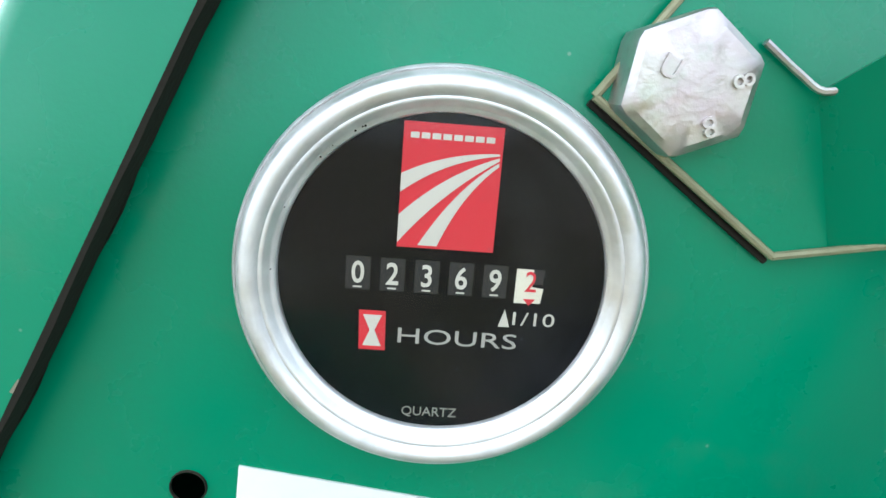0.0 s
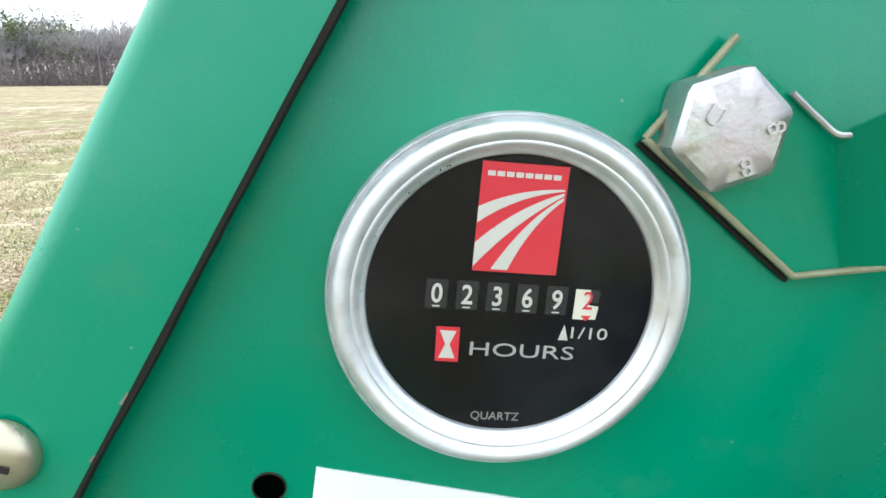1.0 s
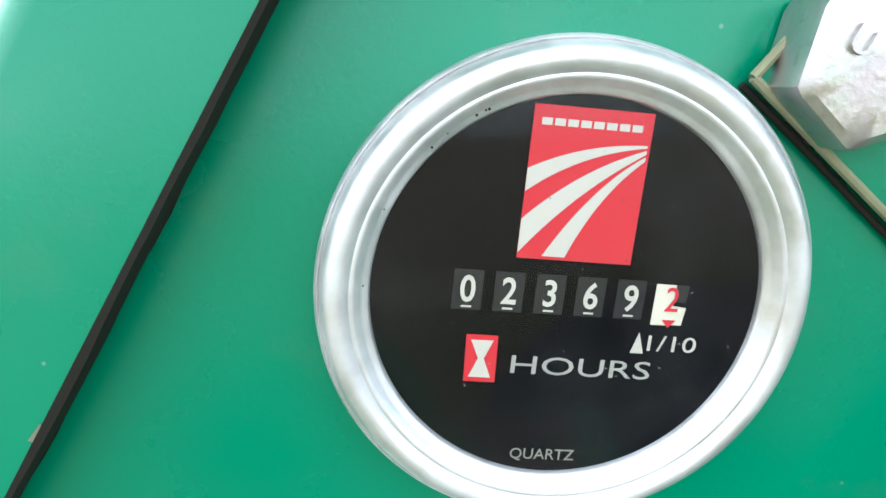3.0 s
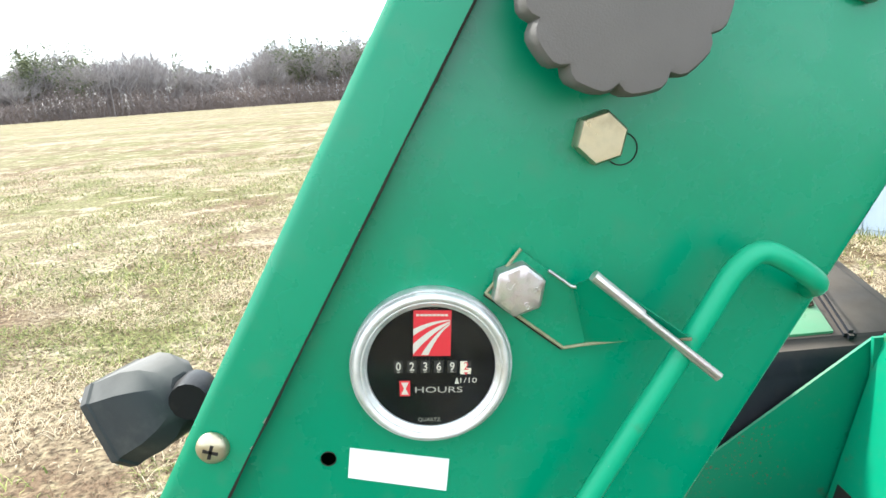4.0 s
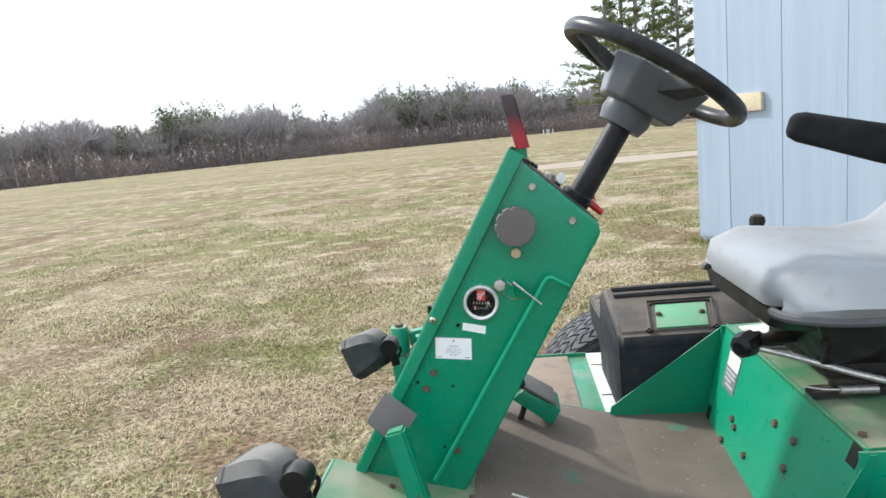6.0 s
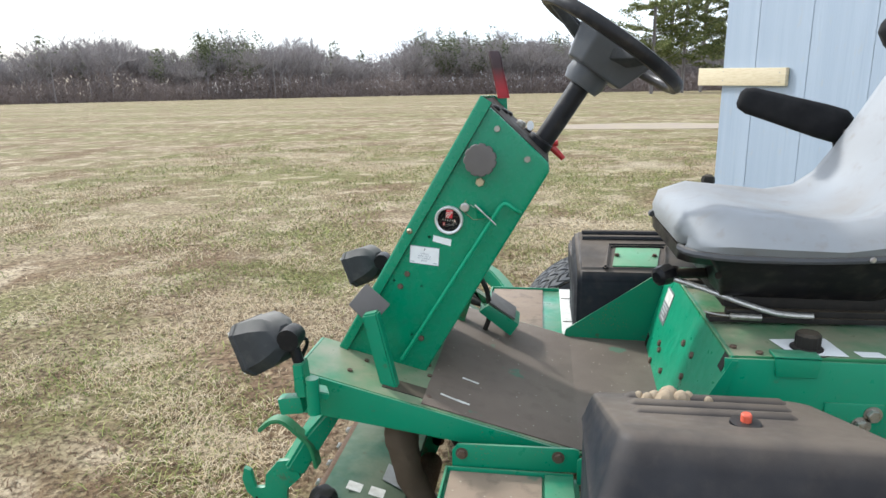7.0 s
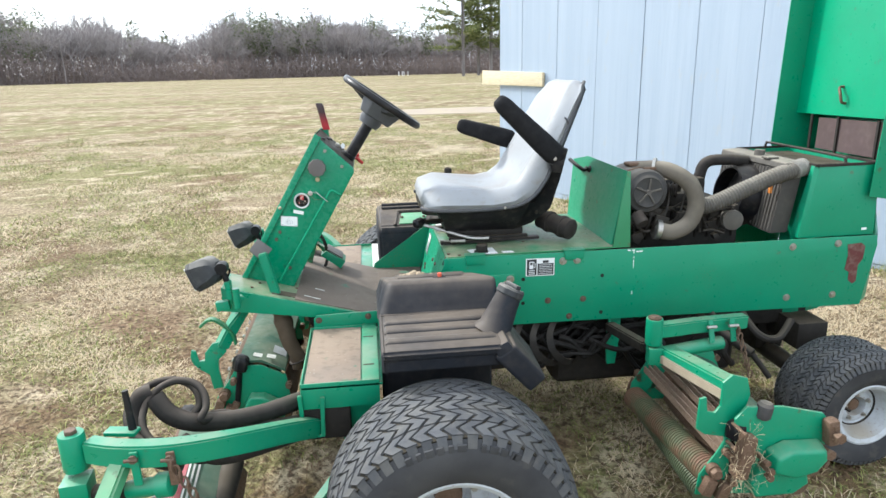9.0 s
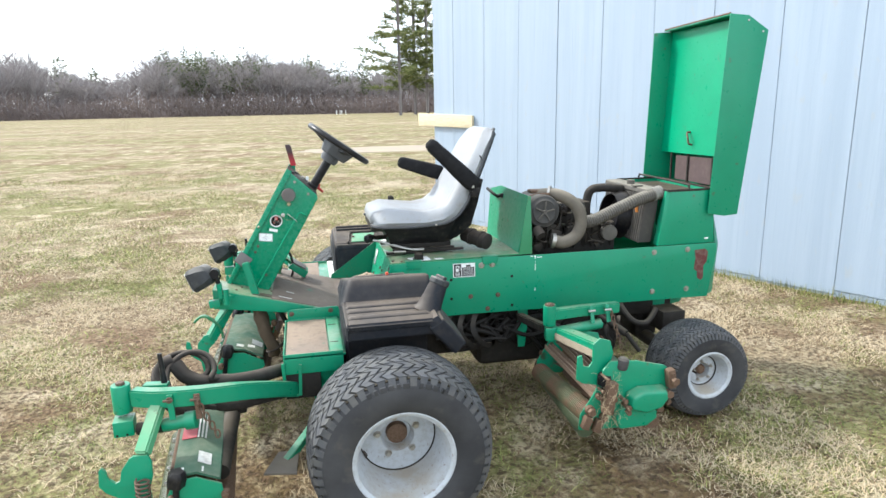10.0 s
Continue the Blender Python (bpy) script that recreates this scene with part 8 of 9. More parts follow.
def make_front_near_unit():
    unit, L = make_unit((-0.325, -0.84, 0.158), 3.6, 4, 0.62, "dull green reel cutting unit on a lift arm", 0.62, 5)
    # stickers on the shield

    def on_top(x, y):
        z = 0.290 - 0.267 * (x - 0.02) if x > 0.02 else 0.281 + (x + 0.10) * 0.083
        return L(x, y, z + 0.0015)

    def patch(x0, x1, y0, y1, mat, name, label="", lift=0.0):
        b = B()
        up = Vector((0, 0, lift))
        sheet(b, [on_top(x0, y0) + up, on_top(x1, y0) + up, on_top(x1, y1) + up, on_top(x0, y1) + up], -0.001)
        part(name, b, mat, unit, label)

    patch(-0.085, -0.002, -0.10, 0.07, flat("faded_pink_red", (0.36, 0.05, 0.06), 0.5, 0.35), "red_patch", "faded red sticker")
    for k in range(3):
        patch(0.002 + 0.020 * k, 0.011 + 0.020 * k, -0.10, 0.07, WHITEPLATE, "white_stripe")
    patch(0.02, 0.09, -0.255, -0.19, WHITEPLATE, "pale_patch", "worn pale sticker")
    patch(-0.085, 0.055, -0.30, -0.272, WHITEPLATE, "white_patch", "white sticker strip")
    # lift arm: post, curved square tube, pivot
    bm = B()
    arm_pts = [(-0.490, -0.985, 0.632), (-0.40, -1.02, 0.634), (-0.27, -1.03, 0.632), (-0.13, -0.95, 0.597), (0.0, -0.75, 0.500), (0.10, -0.60, 0.42), (0.18, -0.50, 0.38)]
    beam(bm, smooth_line(arm_pts, 4), 0.045, 0.062, 0.005)
    arm = part("lift_arm", bm, GREEN, mower, "curved green square-tube lift arm")
    bm = B()
    lathe(bm, [(0.031, 0), (0.032, 0.004), (0.032, 0.098), (0.030, 0.102)], (-0.528, -0.985, 0.580), (0, 0, 1), 24)
    part("pivot_post", bm, GREEN, arm, "upright green pivot tube")
    bm = B()
    hexhead(bm, (-0.528, -0.985, 0.682), (0, 0, 1), 0.016, 0.010)
    part("pivot_bolt", bm, RUSTBOLT, arm)
    bm = B()
    box(bm, (-0.522, -1.012, 0.540), (0.066, 0.070, 0.056), rot("Z", 6), 0.003)
    part("pivot_block", bm, GREEN, arm, "green pivot block")
    for x, z in ((-0.540, 0.520), (-0.508, 0.520)):
        hole(arm, (x, -1.0485 + (x + 0.522) * 0.105, z), 0.004)
    bm = B()
    rod(bm, (-0.48, -1.015, 0.522), (-0.37, -1.03, 0.530), 0.022, 16)
    part("shaft_end", bm, DARK, arm, "oily black shaft")
    bm = B()
    rod(bm, (-0.39, -1.035, 0.535), (-0.30, -1.045, 0.548), 0.024, 16)
    lathe(bm, [(0.020, -0.004), (0.032, 0), (0.032, 0.034), (0.026, 0.038)], (-0.312, -1.044, 0.547), (1, -0.1, 0.12), 18)
    part("cross_shaft", bm, GREEN, arm, "green cross shaft")
    # carrying bar down to the unit, ending in the hooked plate
    bm = B()
    beam(bm, [(-0.405, -1.02, 0.605), (-0.418, -1.09, 0.560), (-0.440, -1.155, 0.495)], 0.046, 0.040, 0.006)
    part("carrier_bar", bm, GREEN_PLATE, arm, "slanting green carrier bar with worn paint")
    y0 = -1.165
    hook = [(-0.575, 0.462), (-0.566, 0.470), (-0.555, 0.458), (-0.549, 0.428), (-0.528, 0.410), (-0.514, 0.416), (-0.505, 0.455), (-0.478, 0.492), (-0.465, 0.500), (-0.420, 0.500), (-0.410, 0.470), (-0.411, 0.420), (-0.425, 0.380), (-0.420, 0.300), (-0.400, 0.240), (-0.450, 0.225), (-0.478, 0.300), (-0.515, 0.350), (-0.560, 0.378), (-0.580, 0.405)]
    bm = B()
    prism(bm, hook, "y", y0 - 0.006, y0 + 0.006, 0.0015)
    part("hook_plate", bm, GREEN, arm, "green hooked end plate")
    bm = B()
    tube(bm, [(-0.440 + 0.022 * math.sin(k * 1.3), y0 - 0.03 + 0.022 * math.cos(k * 1.3), 0.32 + 0.0032 * k) for k in range(34)], 0.0038, 6, 3)
    part("spring", bm, RUSTBOLT, arm, "dull coil spring")
    # clips and chain on the arm's outer face
    for x, y, z in ((-0.356, -1.048, 0.640), (-0.267, -1.053, 0.636)):
        bm = B()
        beam(bm, [(x, y - 0.010, z + 0.016), (x + 0.004, y - 0.014, z - 0.075)], 0.020, 0.008, 0.001, up=(0, 1, 0))
        part("arm_clip", bm, GREEN if x < -0.3 else RUSTY, arm)
        bm = B()
        rod(bm, (x - 0.020, y - 0.022, z), (x + 0.012, y - 0.022, z), 0.0045, 10)
        lathe(bm, [(0.011, 0), (0.011, 0.012)], (x, y - 0.010, z), (0, -1, 0), 10)
        part("clip_pin", bm, RUSTBOLT, arm)
    chain_links(arm, (-0.262, -1.075, 0.622), (0.0075, 0.002, -0.0185), 8)
    # black upright stop and hoses that loop behind the arm
    bm = B()
    rod(bm, (-0.392, -0.945, 0.645), (-0.400, -0.937, 0.766), 0.011, 12, 0.008)
    part("black_stop", bm, BLACK, arm, "upright black rubber stop")
    bm = B()
    box(bm, (-0.420, -0.945, 0.652), (0.085, 0.035, 0.012), rot("Z", -10), 0.003)
    part("arm_bracket", bm, GREEN, arm)
    bm = B()
    tube(bm, [(0.14, -0.47, 0.50), (0.02, -0.60, 0.525), (-0.12, -0.74, 0.555), (-0.26, -0.80, 0.580), (-0.34, -0.80, 0.610), (-0.385, -0.78, 0.660)], 0.028, 14, 7)
    part("sleeved_hose", bm, RUBBER, arm, "thick hose in a dark brown sleeve", smooth=60)
    bm = B()
    tube(bm, [(-0.40, -0.76, 0.668), (-0.428, -0.775, 0.660), (-0.438, -0.79, 0.610), (-0.425, -0.83, 0.560), (-0.38, -0.87, 0.52), (-0.30, -0.88, 0.50)], 0.025, 14, 7)
    part("sleeved_hose", bm, RUBBER, arm, "thick black hose end", smooth=60)
    for cx, cy, cz, ra, rb, rr, mat in ((-0.325, -0.80, 0.630, 0.085, 0.058, 0.0105, RUBBER), (-0.365, -0.77, 0.622, 0.098, 0.056, 0.0110, RUBBER)):
        bm = B()
        turn = [Vector((cx + ra * math.cos(t), cy - 0.006 * t + 0.07 * math.sin(t), cz + rb * math.sin(t))) for t in [-0.5 + 0.45 * k for k in range(13)]]
        tube(bm, [(0.06, -0.62, 0.475), (-0.10, -0.74, 0.525), (-0.20, cy + 0.03, cz - rb * 0.9)] + turn + [turn[-1] + Vector((0.06, -0.03, -0.035)), (-0.22, -0.90, 0.52)], rr, 10, 5)
        part("hydraulic_hose", bm, mat, arm, "looping hydraulic hose", smooth=60)
    bm = B()
    tube(bm, [(-0.30, -0.86, 0.56), (-0.20, -0.90, 0.525), (-0.08, -0.82, 0.50), (0.04, -0.66, 0.45), (0.14, -0.52, 0.42)], 0.024, 12, 7)
    part("lower_hose", bm, RUBBER, arm, "black hose sagging below the arm", smooth=60)
    # dark gear housing at the inner end of the unit
    bm = B()
    box(bm, (-0.205, -0.66, 0.44), (0.12, 0.13, 0.09), rot("Z", 4), 0.012)
    rod(bm, (-0.20, -0.74, 0.40), (-0.215, -1.06, 0.34), 0.034, 14)
    part("reel_motor", bm, DARK, unit, "oily black reel motor and hose sleeve")
    return unit, arm


def mirrored(ob, parent, shift):
    """The same piece on the machine's other side, moved by shift."""
    me = ob.data.copy()
    me.transform(Matrix.Translation(Vector((0, 2 * YC, 0)) + Vector(shift)) @ Matrix.Diagonal((1, -1, 1, 1)))
    me.flip_normals()
    twin = new(ob.name.split(".")[0], me)
    twin.parent = parent
    twin.matrix_parent_inverse = WORLD.get(parent.name, Matrix()).inverted()
    for child in ob.children:
        mirrored(child, twin, shift)
    return twin


for piece, words in zip(make_front_near_unit(), ("dull green reel cutting unit beyond the foot deck", "green lift arm beyond the foot deck")):
    tagged(mirrored(piece, mower, (0.14, -0.085, -0.006)), words)


def make_front_middle_unit():
    unit, L = make_unit((-0.255, 0.15, 0.176), 0, 9, 0.58, "dull green middle cutting unit under the foot deck", 0.76)
    for x, y in ((-0.03, -0.262), (0.04, -0.265)):
        bm = B()
        sheet(bm, [L(x, y, 0.2925), L(x + 0.045, y, 0.2885), L(x + 0.045, y + 0.030, 0.2885), L(x, y + 0.030, 0.2925)], -0.0015)
        part("white_mark", bm, WHITEPLATE, unit, "small white mark")
    bm = B()
    sheet(bm, [L(0.06, -0.185, 0.2805), L(0.13, -0.185, 0.2620), L(0.13, -0.12, 0.2620), L(0.06, -0.12, 0.2805)], -0.0015)
    part("grey_patch", bm, SILVERPRINT, unit, "worn grey sticker")
    # carrier with its hooked plate, bar and the small bent lever
    y0 = -0.135
    hook = [(-0.456, 0.521), (-0.441, 0.515), (-0.433, 0.472), (-0.410, 0.476), (-0.406, 0.507), (-0.374, 0.544), (-0.334, 0.552), (-0.325, 0.506), (-0.358, 0.474), (-0.362, 0.429), (-0.352, 0.355), (-0.390, 0.350), (-0.399, 0.414), (-0.431, 0.437), (-0.455, 0.461), (-0.463, 0.494)]
    bm = B()
    prism(bm, hook, "y", y0 - 0.006, y0 + 0.006, 0.0015)
    arm = part("carrier_hook", bm, GREEN, mower, "green hooked carrier plate")
    hole(arm, (-0.432, y0 - 0.0065, 0.448), 0.003)
    bm = B()
    beam(bm, [(-0.347, y0 + 0.01, 0.520), (-0.300, -0.10, 0.595), (-0.262, -0.08, 0.655), (-0.24, 0.02, 0.66)], 0.05, 0.046, 0.006)
    part("carrier_bar", bm, GREEN, arm, "green carrier bar")
    bm = B()
    beam(bm, smooth_line([(-0.415, -0.125, 0.612), (-0.385, -0.125, 0.636), (-0.358, -0.125, 0.637), (-0.325, -0.125, 0.610), (-0.298, -0.125, 0.580), (-0.288, -0.125, 0.530)], 3), 0.030, 0.009, 0.002)
    part("bent_lever", bm, GREEN_PALE, arm, "small bent pale green lever")
    bm = B()
    box(bm, (-0.300, -0.205, 0.722), (0.050, 0.028, 0.036), rot("Y", -8), 0.004)
    part("wedge_block", bm, GREEN, arm, "small green block under the lamp")
    # canvas-sleeved hose that hangs from the deck, with its folds and strap
    bm = B()
    line = smooth_line([(-0.105, -0.085, 0.68), (-0.107, -0.09, 0.62), (-0.096, -0.098, 0.555), (-0.080, -0.10, 0.495), (-0.056, -0.10, 0.440), (-0.058, -0.09, 0.395)], 6)
    rings, n = [], 16
    for i, p in enumerate(line):
        rings.append([bm.verts.new(p + Vector((math.cos(2 * math.pi * q / n), math.sin(2 * math.pi * q / n), 0)) * (0.034 + 0.008 * noise.noise(Vector((math.cos(q * 0.4) * 2.0, math.sin(q * 0.4) * 2.0, i * 0.30)))) * (1.0 - 0.012 * abs(i - 15) * (i > 15))) for q in range(n)])
    for a, b in zip(rings, rings[1:]):
        for q in range(n):
            bm.faces.new((a[q], a[(q + 1) % n], b[(q + 1) % n], b[q]))
    bm.faces.new(rings[0])
    bm.faces.new(rings[-1])
    part("sleeved_hose", bm, CANVAS, arm, "hose in a crumpled dirty brown sleeve", smooth=60)
    bm = B()
    tube(bm, [Vector((-0.056, -0.10, 0.435)) + Vector((0.035 * math.cos(t), 0.035 * math.sin(t), 0.012 * math.cos(t))) for t in [2 * math.pi * q / 16 for q in range(17)]], 0.004, 6, 1)
    part("sleeve_strap", bm, RUBBER, arm)
    r = random.Random(4)
    for k in range(12):
        bm = B()
        p = Vector((r.uniform(-0.02, 0.2), r.uniform(-0.10, 0.3), r.uniform(0.40, 0.60)))
        tube(bm, [p, p + Vector((r.uniform(-0.05, 0.05), r.uniform(-0.1, 0.1), -0.06)), p + Vector((r.uniform(-0.08, 0.08), r.uniform(-0.15, 0.15), -0.16))], r.uniform(0.006, 0.014), 8, 4)
        part("hydraulic_hose", bm, RUBBER, arm, "dark hydraulic hose under the deck")


make_front_middle_unit()


def make_rear_near_unit():
    bm = B()
    lathe(bm, [(0.030, 0), (0.031, 0.004), (0.031, 0.096), (0.030, 0.10)], (1.278, -0.445, 0.555), (0, 0, 1), 24)
    arm = part("rear_lift_arm", bm, GREEN, mower, "green pivot tube and arm of the rear unit")
    bm = B()
    hexhead(bm, (1.278, -0.445, 0.655), (0, 0, 1), 0.016, 0.010)
    lathe(bm, [(0.024, 0), (0.024, 0.008)], (1.278, -0.445, 0.653), (0, 0, 1), 16)
    part("pivot_bolt", bm, RUSTBOLT, arm)
    bm = B()
    beam(bm, [(1.29, -0.440, 0.605), (1.44, -0.42, 0.605), (1.67, -0.385, 0.596)], 0.045, 0.052, 0.005)
    part("arm_bar", bm, GREEN, arm, "green square-tube arm")
    bm = B()
    box(bm, (1.285, -0.455, 0.515), (0.06, 0.055, 0.065), rot("Z", -10), 0.004)
    rod(bm, (1.29, -0.455, 0.515), (1.56, -0.42, 0.528), 0.026, 16)
    part("cross_shaft", bm, GREEN, arm)
    bm = B()
    for x in (1.50, 1.585):
        bm = B()
        beam(bm, [(x, -0.435, 0.630), (x + 0.005, -0.455, 0.545)], 0.020, 0.007, 0.001, up=(0, 1, 0))
        part("arm_clip", bm, GREEN, arm)
        bm = B()
        rod(bm, (x - 0.025, -0.462, 0.612), (x + 0.012, -0.462, 0.612), 0.006, 10)
        part("clip_pin", bm, STEEL, arm)
    chain_links(arm, (1.60, -0.462, 0.590), (0.004, -0.008, -0.0215), 8)
    # slanting carrier tube with hooked end plate
    bm = B()
    beam(bm, [(1.325, -0.46, 0.525), (1.345, -0.62, 0.545), (1.368, -0.838, 0.572)], 0.062, 0.046, 0.006)
    part("carrier_bar", bm, GREEN, arm, "slanting green carrier tube with chipped pale edge")
    bm = B()
    beam(bm, [(1.294, -0.47, 0.507), (1.312, -0.63, 0.522), (1.334, -0.83, 0.545)], 0.008, 0.032, 0.001)
    part("chipped_edge", bm, plastic("bare_weathered_edge", (0.30, 0.25, 0.18), rough=0.8), arm)
    bm = B()
    y0 = -0.845
    prism(bm, [(x - 0.075, z + 0.048) for x, z in ((1.395, 0.550), (1.425, 0.575), (1.475, 0.560), (1.490, 0.505), (1.475, 0.440), (1.462, 0.36), (1.475, 0.30), (1.430, 0.295), (1.418, 0.36), (1.350, 0.375), (1.322, 0.395), (1.325, 0.50), (1.345, 0.505), (1.352, 0.455), (1.378, 0.448), (1.395, 0.47))], "y", y0 - 0.005, y0 + 0.005, 0.0015)
    part("hook_plate", bm, GREEN, arm, "green hooked end plate")
    # the unit itself
    unit, L = make_unit((1.48, -0.545, 0.165), -3, -2, 0.62, "green reel cutting unit with rusty blades", bar=False, shield=False)
    bm = B()
    out = [(1.44, 0.46), (1.475, 0.500), (1.60, 0.490), (1.735, 0.455), (1.765, 0.42), (1.755, 0.33), (1.60, 0.255), (1.47, 0.265)]
    prism(bm, [(x - 0.088, z + 0.028) for x, z in out], "y", -0.885, -0.873, 0.003)
    part("outer_plate", bm, GREEN, unit, "large green end plate")
    bm = B()
    out = [(1.53, 0.315), (1.535, 0.375), (1.59, 0.400), (1.71, 0.395), (1.735, 0.365), (1.69, 0.305), (1.61, 0.285)]
    hexa(bm, [(x - 0.075, -0.885, z + 0.006) for x, z in out], [(1.565 + (x - 1.64) * 0.88, -0.945, 0.345 + (z - 0.345) * 0.85) for x, z in out], 0.012, 3)
    part("gear_cover", bm, GREEN, unit, "rounded green gear cover")
    r = random.Random(8)
    for k in range(14):
        x, z = r.choice((r.uniform(1.33, 1.46), r.uniform(1.645, 1.69))), r.uniform(0.30, 0.48)
        l, rr = r.uniform(0.0, 0.04), r.uniform(0.008, 0.020)
        bm = B()
        rod(bm, (x, -0.87, z), (x, -0.90 - l, z), rr * 0.7, 10)
        hexhead(bm, (x, -0.90 - l, z), (0, -1, 0), rr, 0.012, k)
        part("rusty_fitting", bm, RUSTY, unit, "rusty bolt or adjuster")
    for c, sz, a in (((1.378, -0.905, 0.37), (0.045, 0.05, 0.15), 8), ((1.665, -0.905, 0.43), (0.040, 0.04, 0.09), -8)):
        bm = B()
        box(bm, c, sz, rot("Y", a), 0.012)
        part("adjuster_block", bm, RUSTY, unit, "rusty adjuster block")
    bm = B()
    for k in range(120):
        p = Vector((r.gauss(1.37, 0.022), r.gauss(-0.91, 0.02), r.gauss(0.36, 0.055)))
        q = p + Vector((r.uniform(-0.05, 0.05), r.uniform(-0.05, 0.02), r.uniform(-0.08, 0.05)))
        tube(bm, [p, p.lerp(q, 0.5) + Vector((r.uniform(-0.02, 0.02), r.uniform(-0.02, 0.02), 0.01)), q], 0.0004, 4, 3)
    tagged(part("twine", bm, STRAW, unit), "tangle of dry grass and twine", kind="stuff")
    bm = B()
    lathe(bm, [(0.018, 0.0), (0.024, 0.008), (0.025, 0.045), (0.018, 0.055)], (1.440, -0.885, 0.485), (0.15, 0, 1), 10)
    part("height_knob", bm, plastic("faded_grey_knob", (0.055, 0.054, 0.056), rough=0.7), unit, "faded grey adjusting knob")
    # rusty blades of the reel fanning out in front, and the pale roller
    for k in range(9):
        bm = B()
        p0, p1 = Vector((1.300 + 0.019 * k, -0.34, 0.400 + 0.011 * k - 0.010 * (k % 3))), Vector((1.352 + 0.012 * k, -0.82, 0.330 + 0.017 * k))
        beam(bm, [p0, p0.lerp(p1, 0.5) + Vector((0.006, 0, -0.006)), p1], 0.006, 0.026, 0.001)
        part("reel_blade", bm, BLADE, unit, "rusty brown reel blade")
    bm = B()
    prof = []
    for k in range(46):
        prof += [(0.047, k * 0.0135), (0.047, k * 0.0135 + 0.008), (0.040, k * 0.0135 + 0.009), (0.040, k * 0.0135 + 0.013)]
    lathe(bm, prof, (1.316, -0.235, 0.215), (0.0, -1, 0.09), 20)
    mat = Mat("worn_grooved_roller", (0.10, 0.10, 0.05), 0.7)
    mat.mix(mat.noise(9.0, 0.42, 0.6, 6.0), (0.16, 0.085, 0.05))
    mat.mix(mat.times(mat.noise(30.0, 0.5, 0.7, 6.0), 0.6), (0.05, 0.08, 0.04))
    part("grooved_roller", bm, mat.done(), unit, "grooved roller in worn green and rust", smooth=20)
    # bracket that carries the arm from the frame
    bm = B()
    prism(bm, [(1.225, 0.56), (1.275, 0.56), (1.275, 0.46), (1.26, 0.33), (1.225, 0.33), (1.215, 0.42)], "y", -0.14, -0.128, 0.002)
    part("frame_bracket", bm, GREEN, arm, "green bracket below the frame")
    # coloured dark to stand in for the shade below the frame
    bm = B()
    beam(bm, [(1.23, -0.13, 0.50), (1.265, -0.42, 0.53)], 0.04, 0.04, 0.005)
    part("bracket_bar", bm, DARK, arm, "bar to the arm's pivot, coloured dark for the shade there")
    return unit, arm


# unseen twin of the rear unit, added to shade the ground below
for piece, words in zip(make_rear_near_unit(), ("unseen green reel cutting unit beyond the frame, added to block light", "unseen green lift arm beyond the frame, added with its unit")):
    tagged(mirrored(piece, mower, (0, 0, 0)), words)


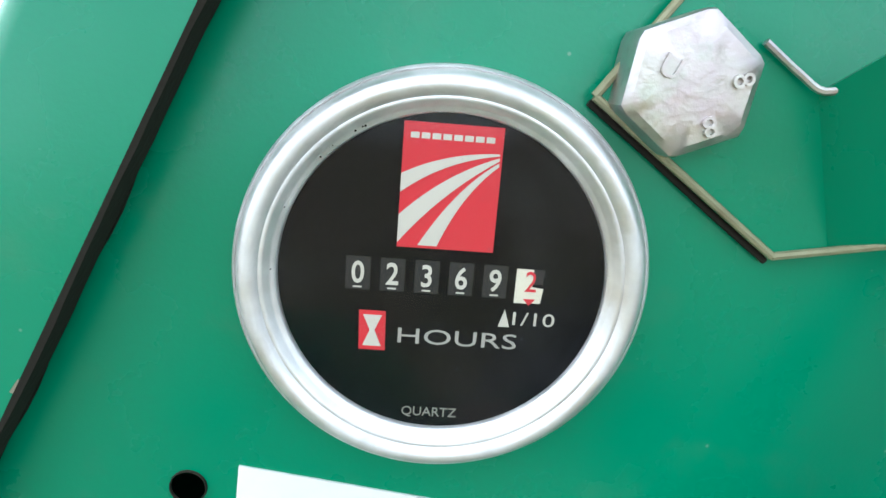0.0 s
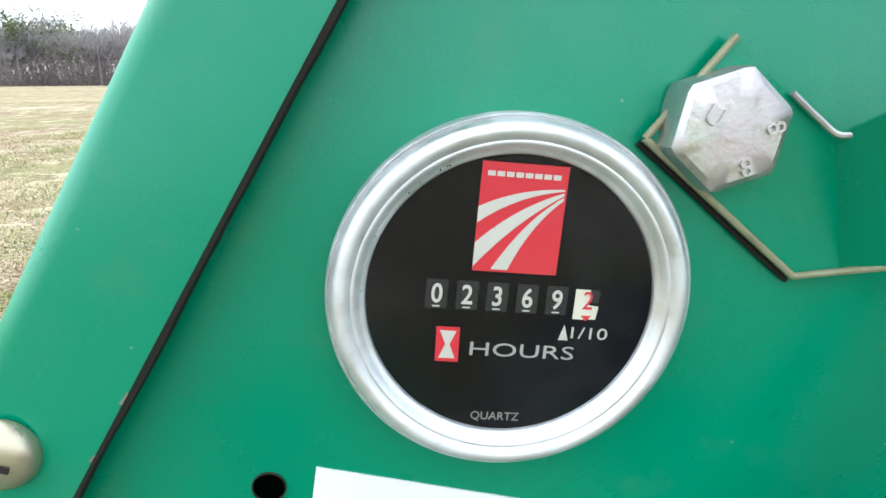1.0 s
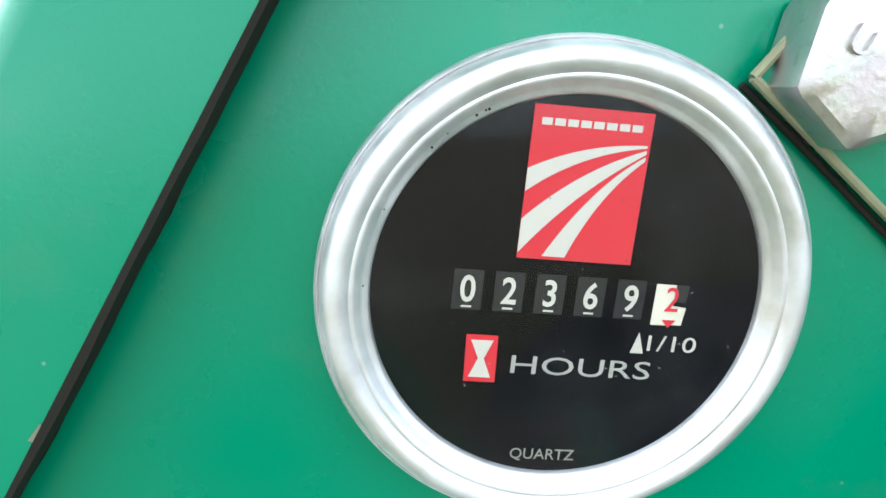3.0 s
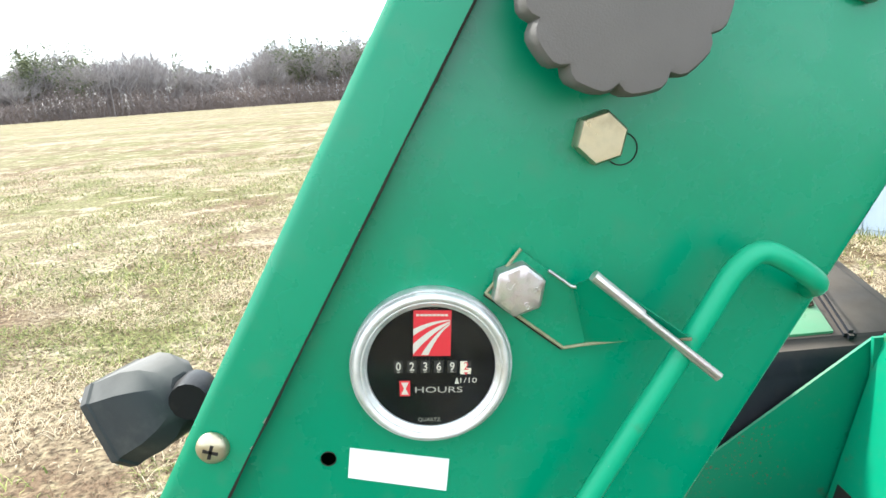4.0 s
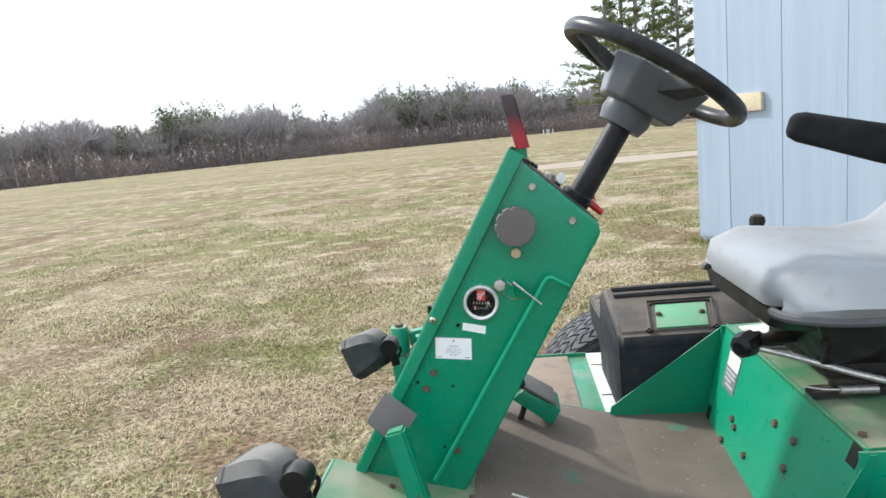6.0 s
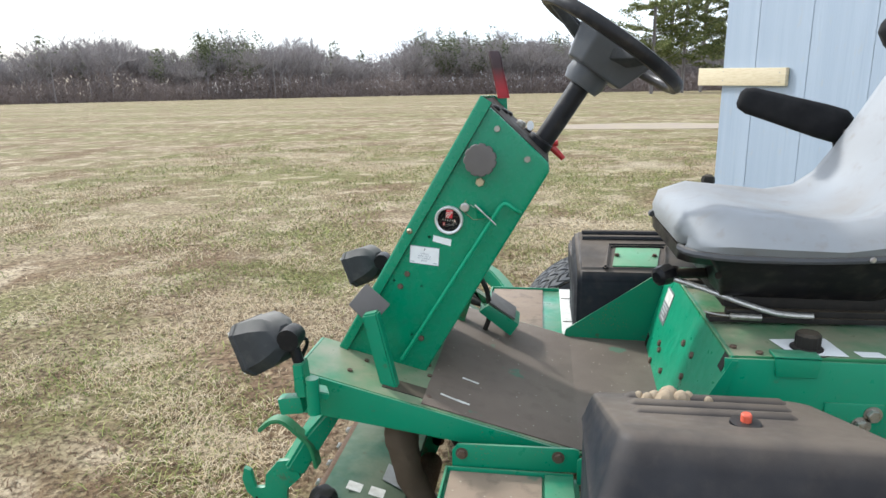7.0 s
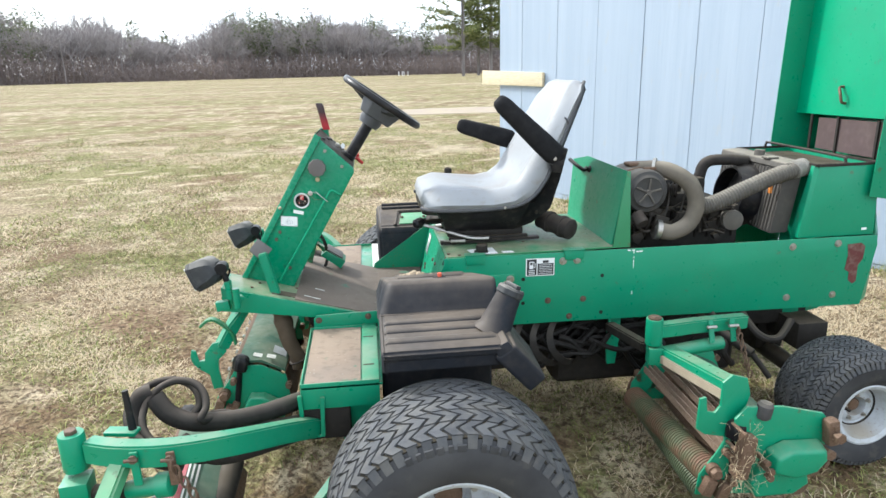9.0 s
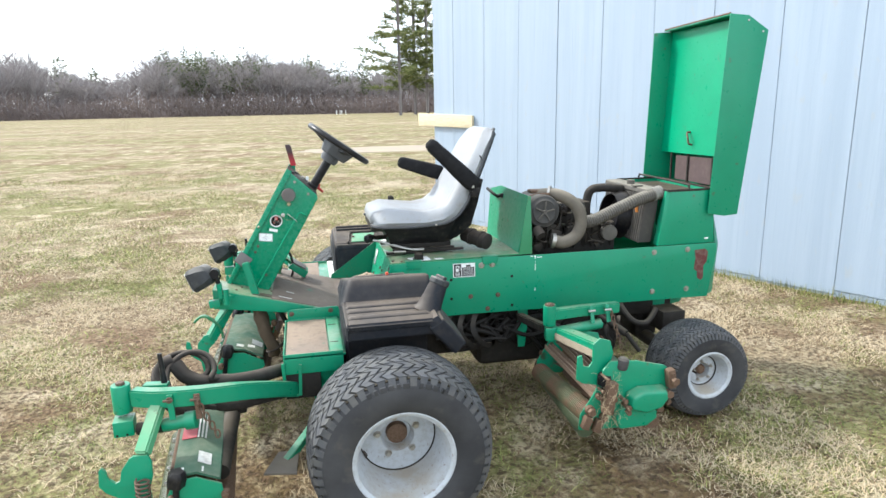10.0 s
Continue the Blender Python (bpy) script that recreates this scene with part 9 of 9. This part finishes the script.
def make_underside():
    SOOT = plastic("oily_black_hose", (0.010, 0.009, 0.008), dust=(0.05, 0.042, 0.034), amount=0.3, rough=0.6)
    r = random.Random(31)
    bm = B()
    # pan and gearbox blocks, made larger to keep light off the ground beneath
    box(bm, (1.44, YC, 0.415), (0.84, 0.40, 0.43), None, 0.05, 3)
    box(bm, (0.82, YC, 0.46), (0.66, 0.40, 0.34), None, 0.03, 2)
    hoses = part("transmission", bm, DARK, mower, "oily black oil pan and transmission, enlarged to block light under the frame")
    for k in range(30):
        bm = B()
        p = Vector((r.uniform(0.75, 1.3), r.uniform(-0.16, -0.05), r.uniform(0.40, 0.54)))
        q = p + Vector((r.uniform(0.15, 0.5), r.uniform(-0.03, 0.05), r.uniform(-0.08, 0.08)))
        tube(bm, [p, p.lerp(q, 0.35) + Vector((0, 0, r.uniform(-0.12, 0.02))), p.lerp(q, 0.7) + Vector((0, 0, r.uniform(-0.12, 0.02))), q], r.uniform(0.006, 0.013), 8, 4)
        part("hydraulic_hose", bm, SOOT, hoses)
    # curled guard of flat bars behind the tank
    for k in range(3):
        bm = B()
        x = 0.83 + 0.07 * k
        beam(bm, smooth_line([(x + 0.02, -0.14, 0.545), (x - 0.01, -0.18, 0.50), (x, -0.20, 0.44), (x + 0.05, -0.19, 0.385), (x + 0.10, -0.15, 0.36)], 4), 0.028, 0.006, 0.001, up=(0, 1, 0))
        part("curved_bar", bm, DARK, hoses, "curved dark flat bar")
    # rear axle, tie rod and lift cylinder
    bm = B()
    box(bm, (2.09, YC, 0.40), (0.14, 0.20, 0.30), None, 0.02)
    rod(bm, (2.09, -0.30, 0.245), (2.09, 0.60, 0.245), 0.04, 14)
    rod(bm, (1.62, -0.10, 0.52), (1.76, -0.32, 0.42), 0.020, 12)
    rod(bm, (1.76, -0.32, 0.42), (1.82, -0.36, 0.33), 0.012, 12)
    tube(bm, [(1.66, -0.16, 0.54), (1.70, -0.22, 0.47), (1.68, -0.25, 0.40), (1.74, -0.22, 0.33)], 0.014, 8)
    tube(bm, [(1.80, -0.12, 0.55), (1.84, -0.22, 0.46), (1.92, -0.24, 0.44), (2.00, -0.20, 0.50)], 0.016, 10)
    part("rear_axle", bm, DARK, mower, "oily rear axle and steering rods")
    bm = B()
    beam(bm, [(1.98, 0.02, 0.50), (2.12, 0.00, 0.47), (2.28, 0.02, 0.49)], 0.05, 0.06, 0.01)
    part("rear_bracket", bm, GREEN, mower, "green bracket over the rear axle")
    # foot bracket ahead of the wheel
    bm = B()
    sheet(bm, [(-0.085, -0.86, 0.195), (0.045, -0.885, 0.195), (0.055, -0.73, 0.205), (-0.03, -0.72, 0.205)], 0.010, 0.002)
    pad = part("scraper_plate", bm, plastic("worn_grey_plate", (0.14, 0.125, 0.11), rough=0.8), mower, "worn grey steel plate ahead of the wheel")
    bm = B()
    beam(bm, [(0.0, -0.78, 0.185), (0.10, -0.66, 0.25), (0.20, -0.50, 0.32)], 0.035, 0.03, 0.003)
    part("plate_arm", bm, GREEN, pad)


make_underside()
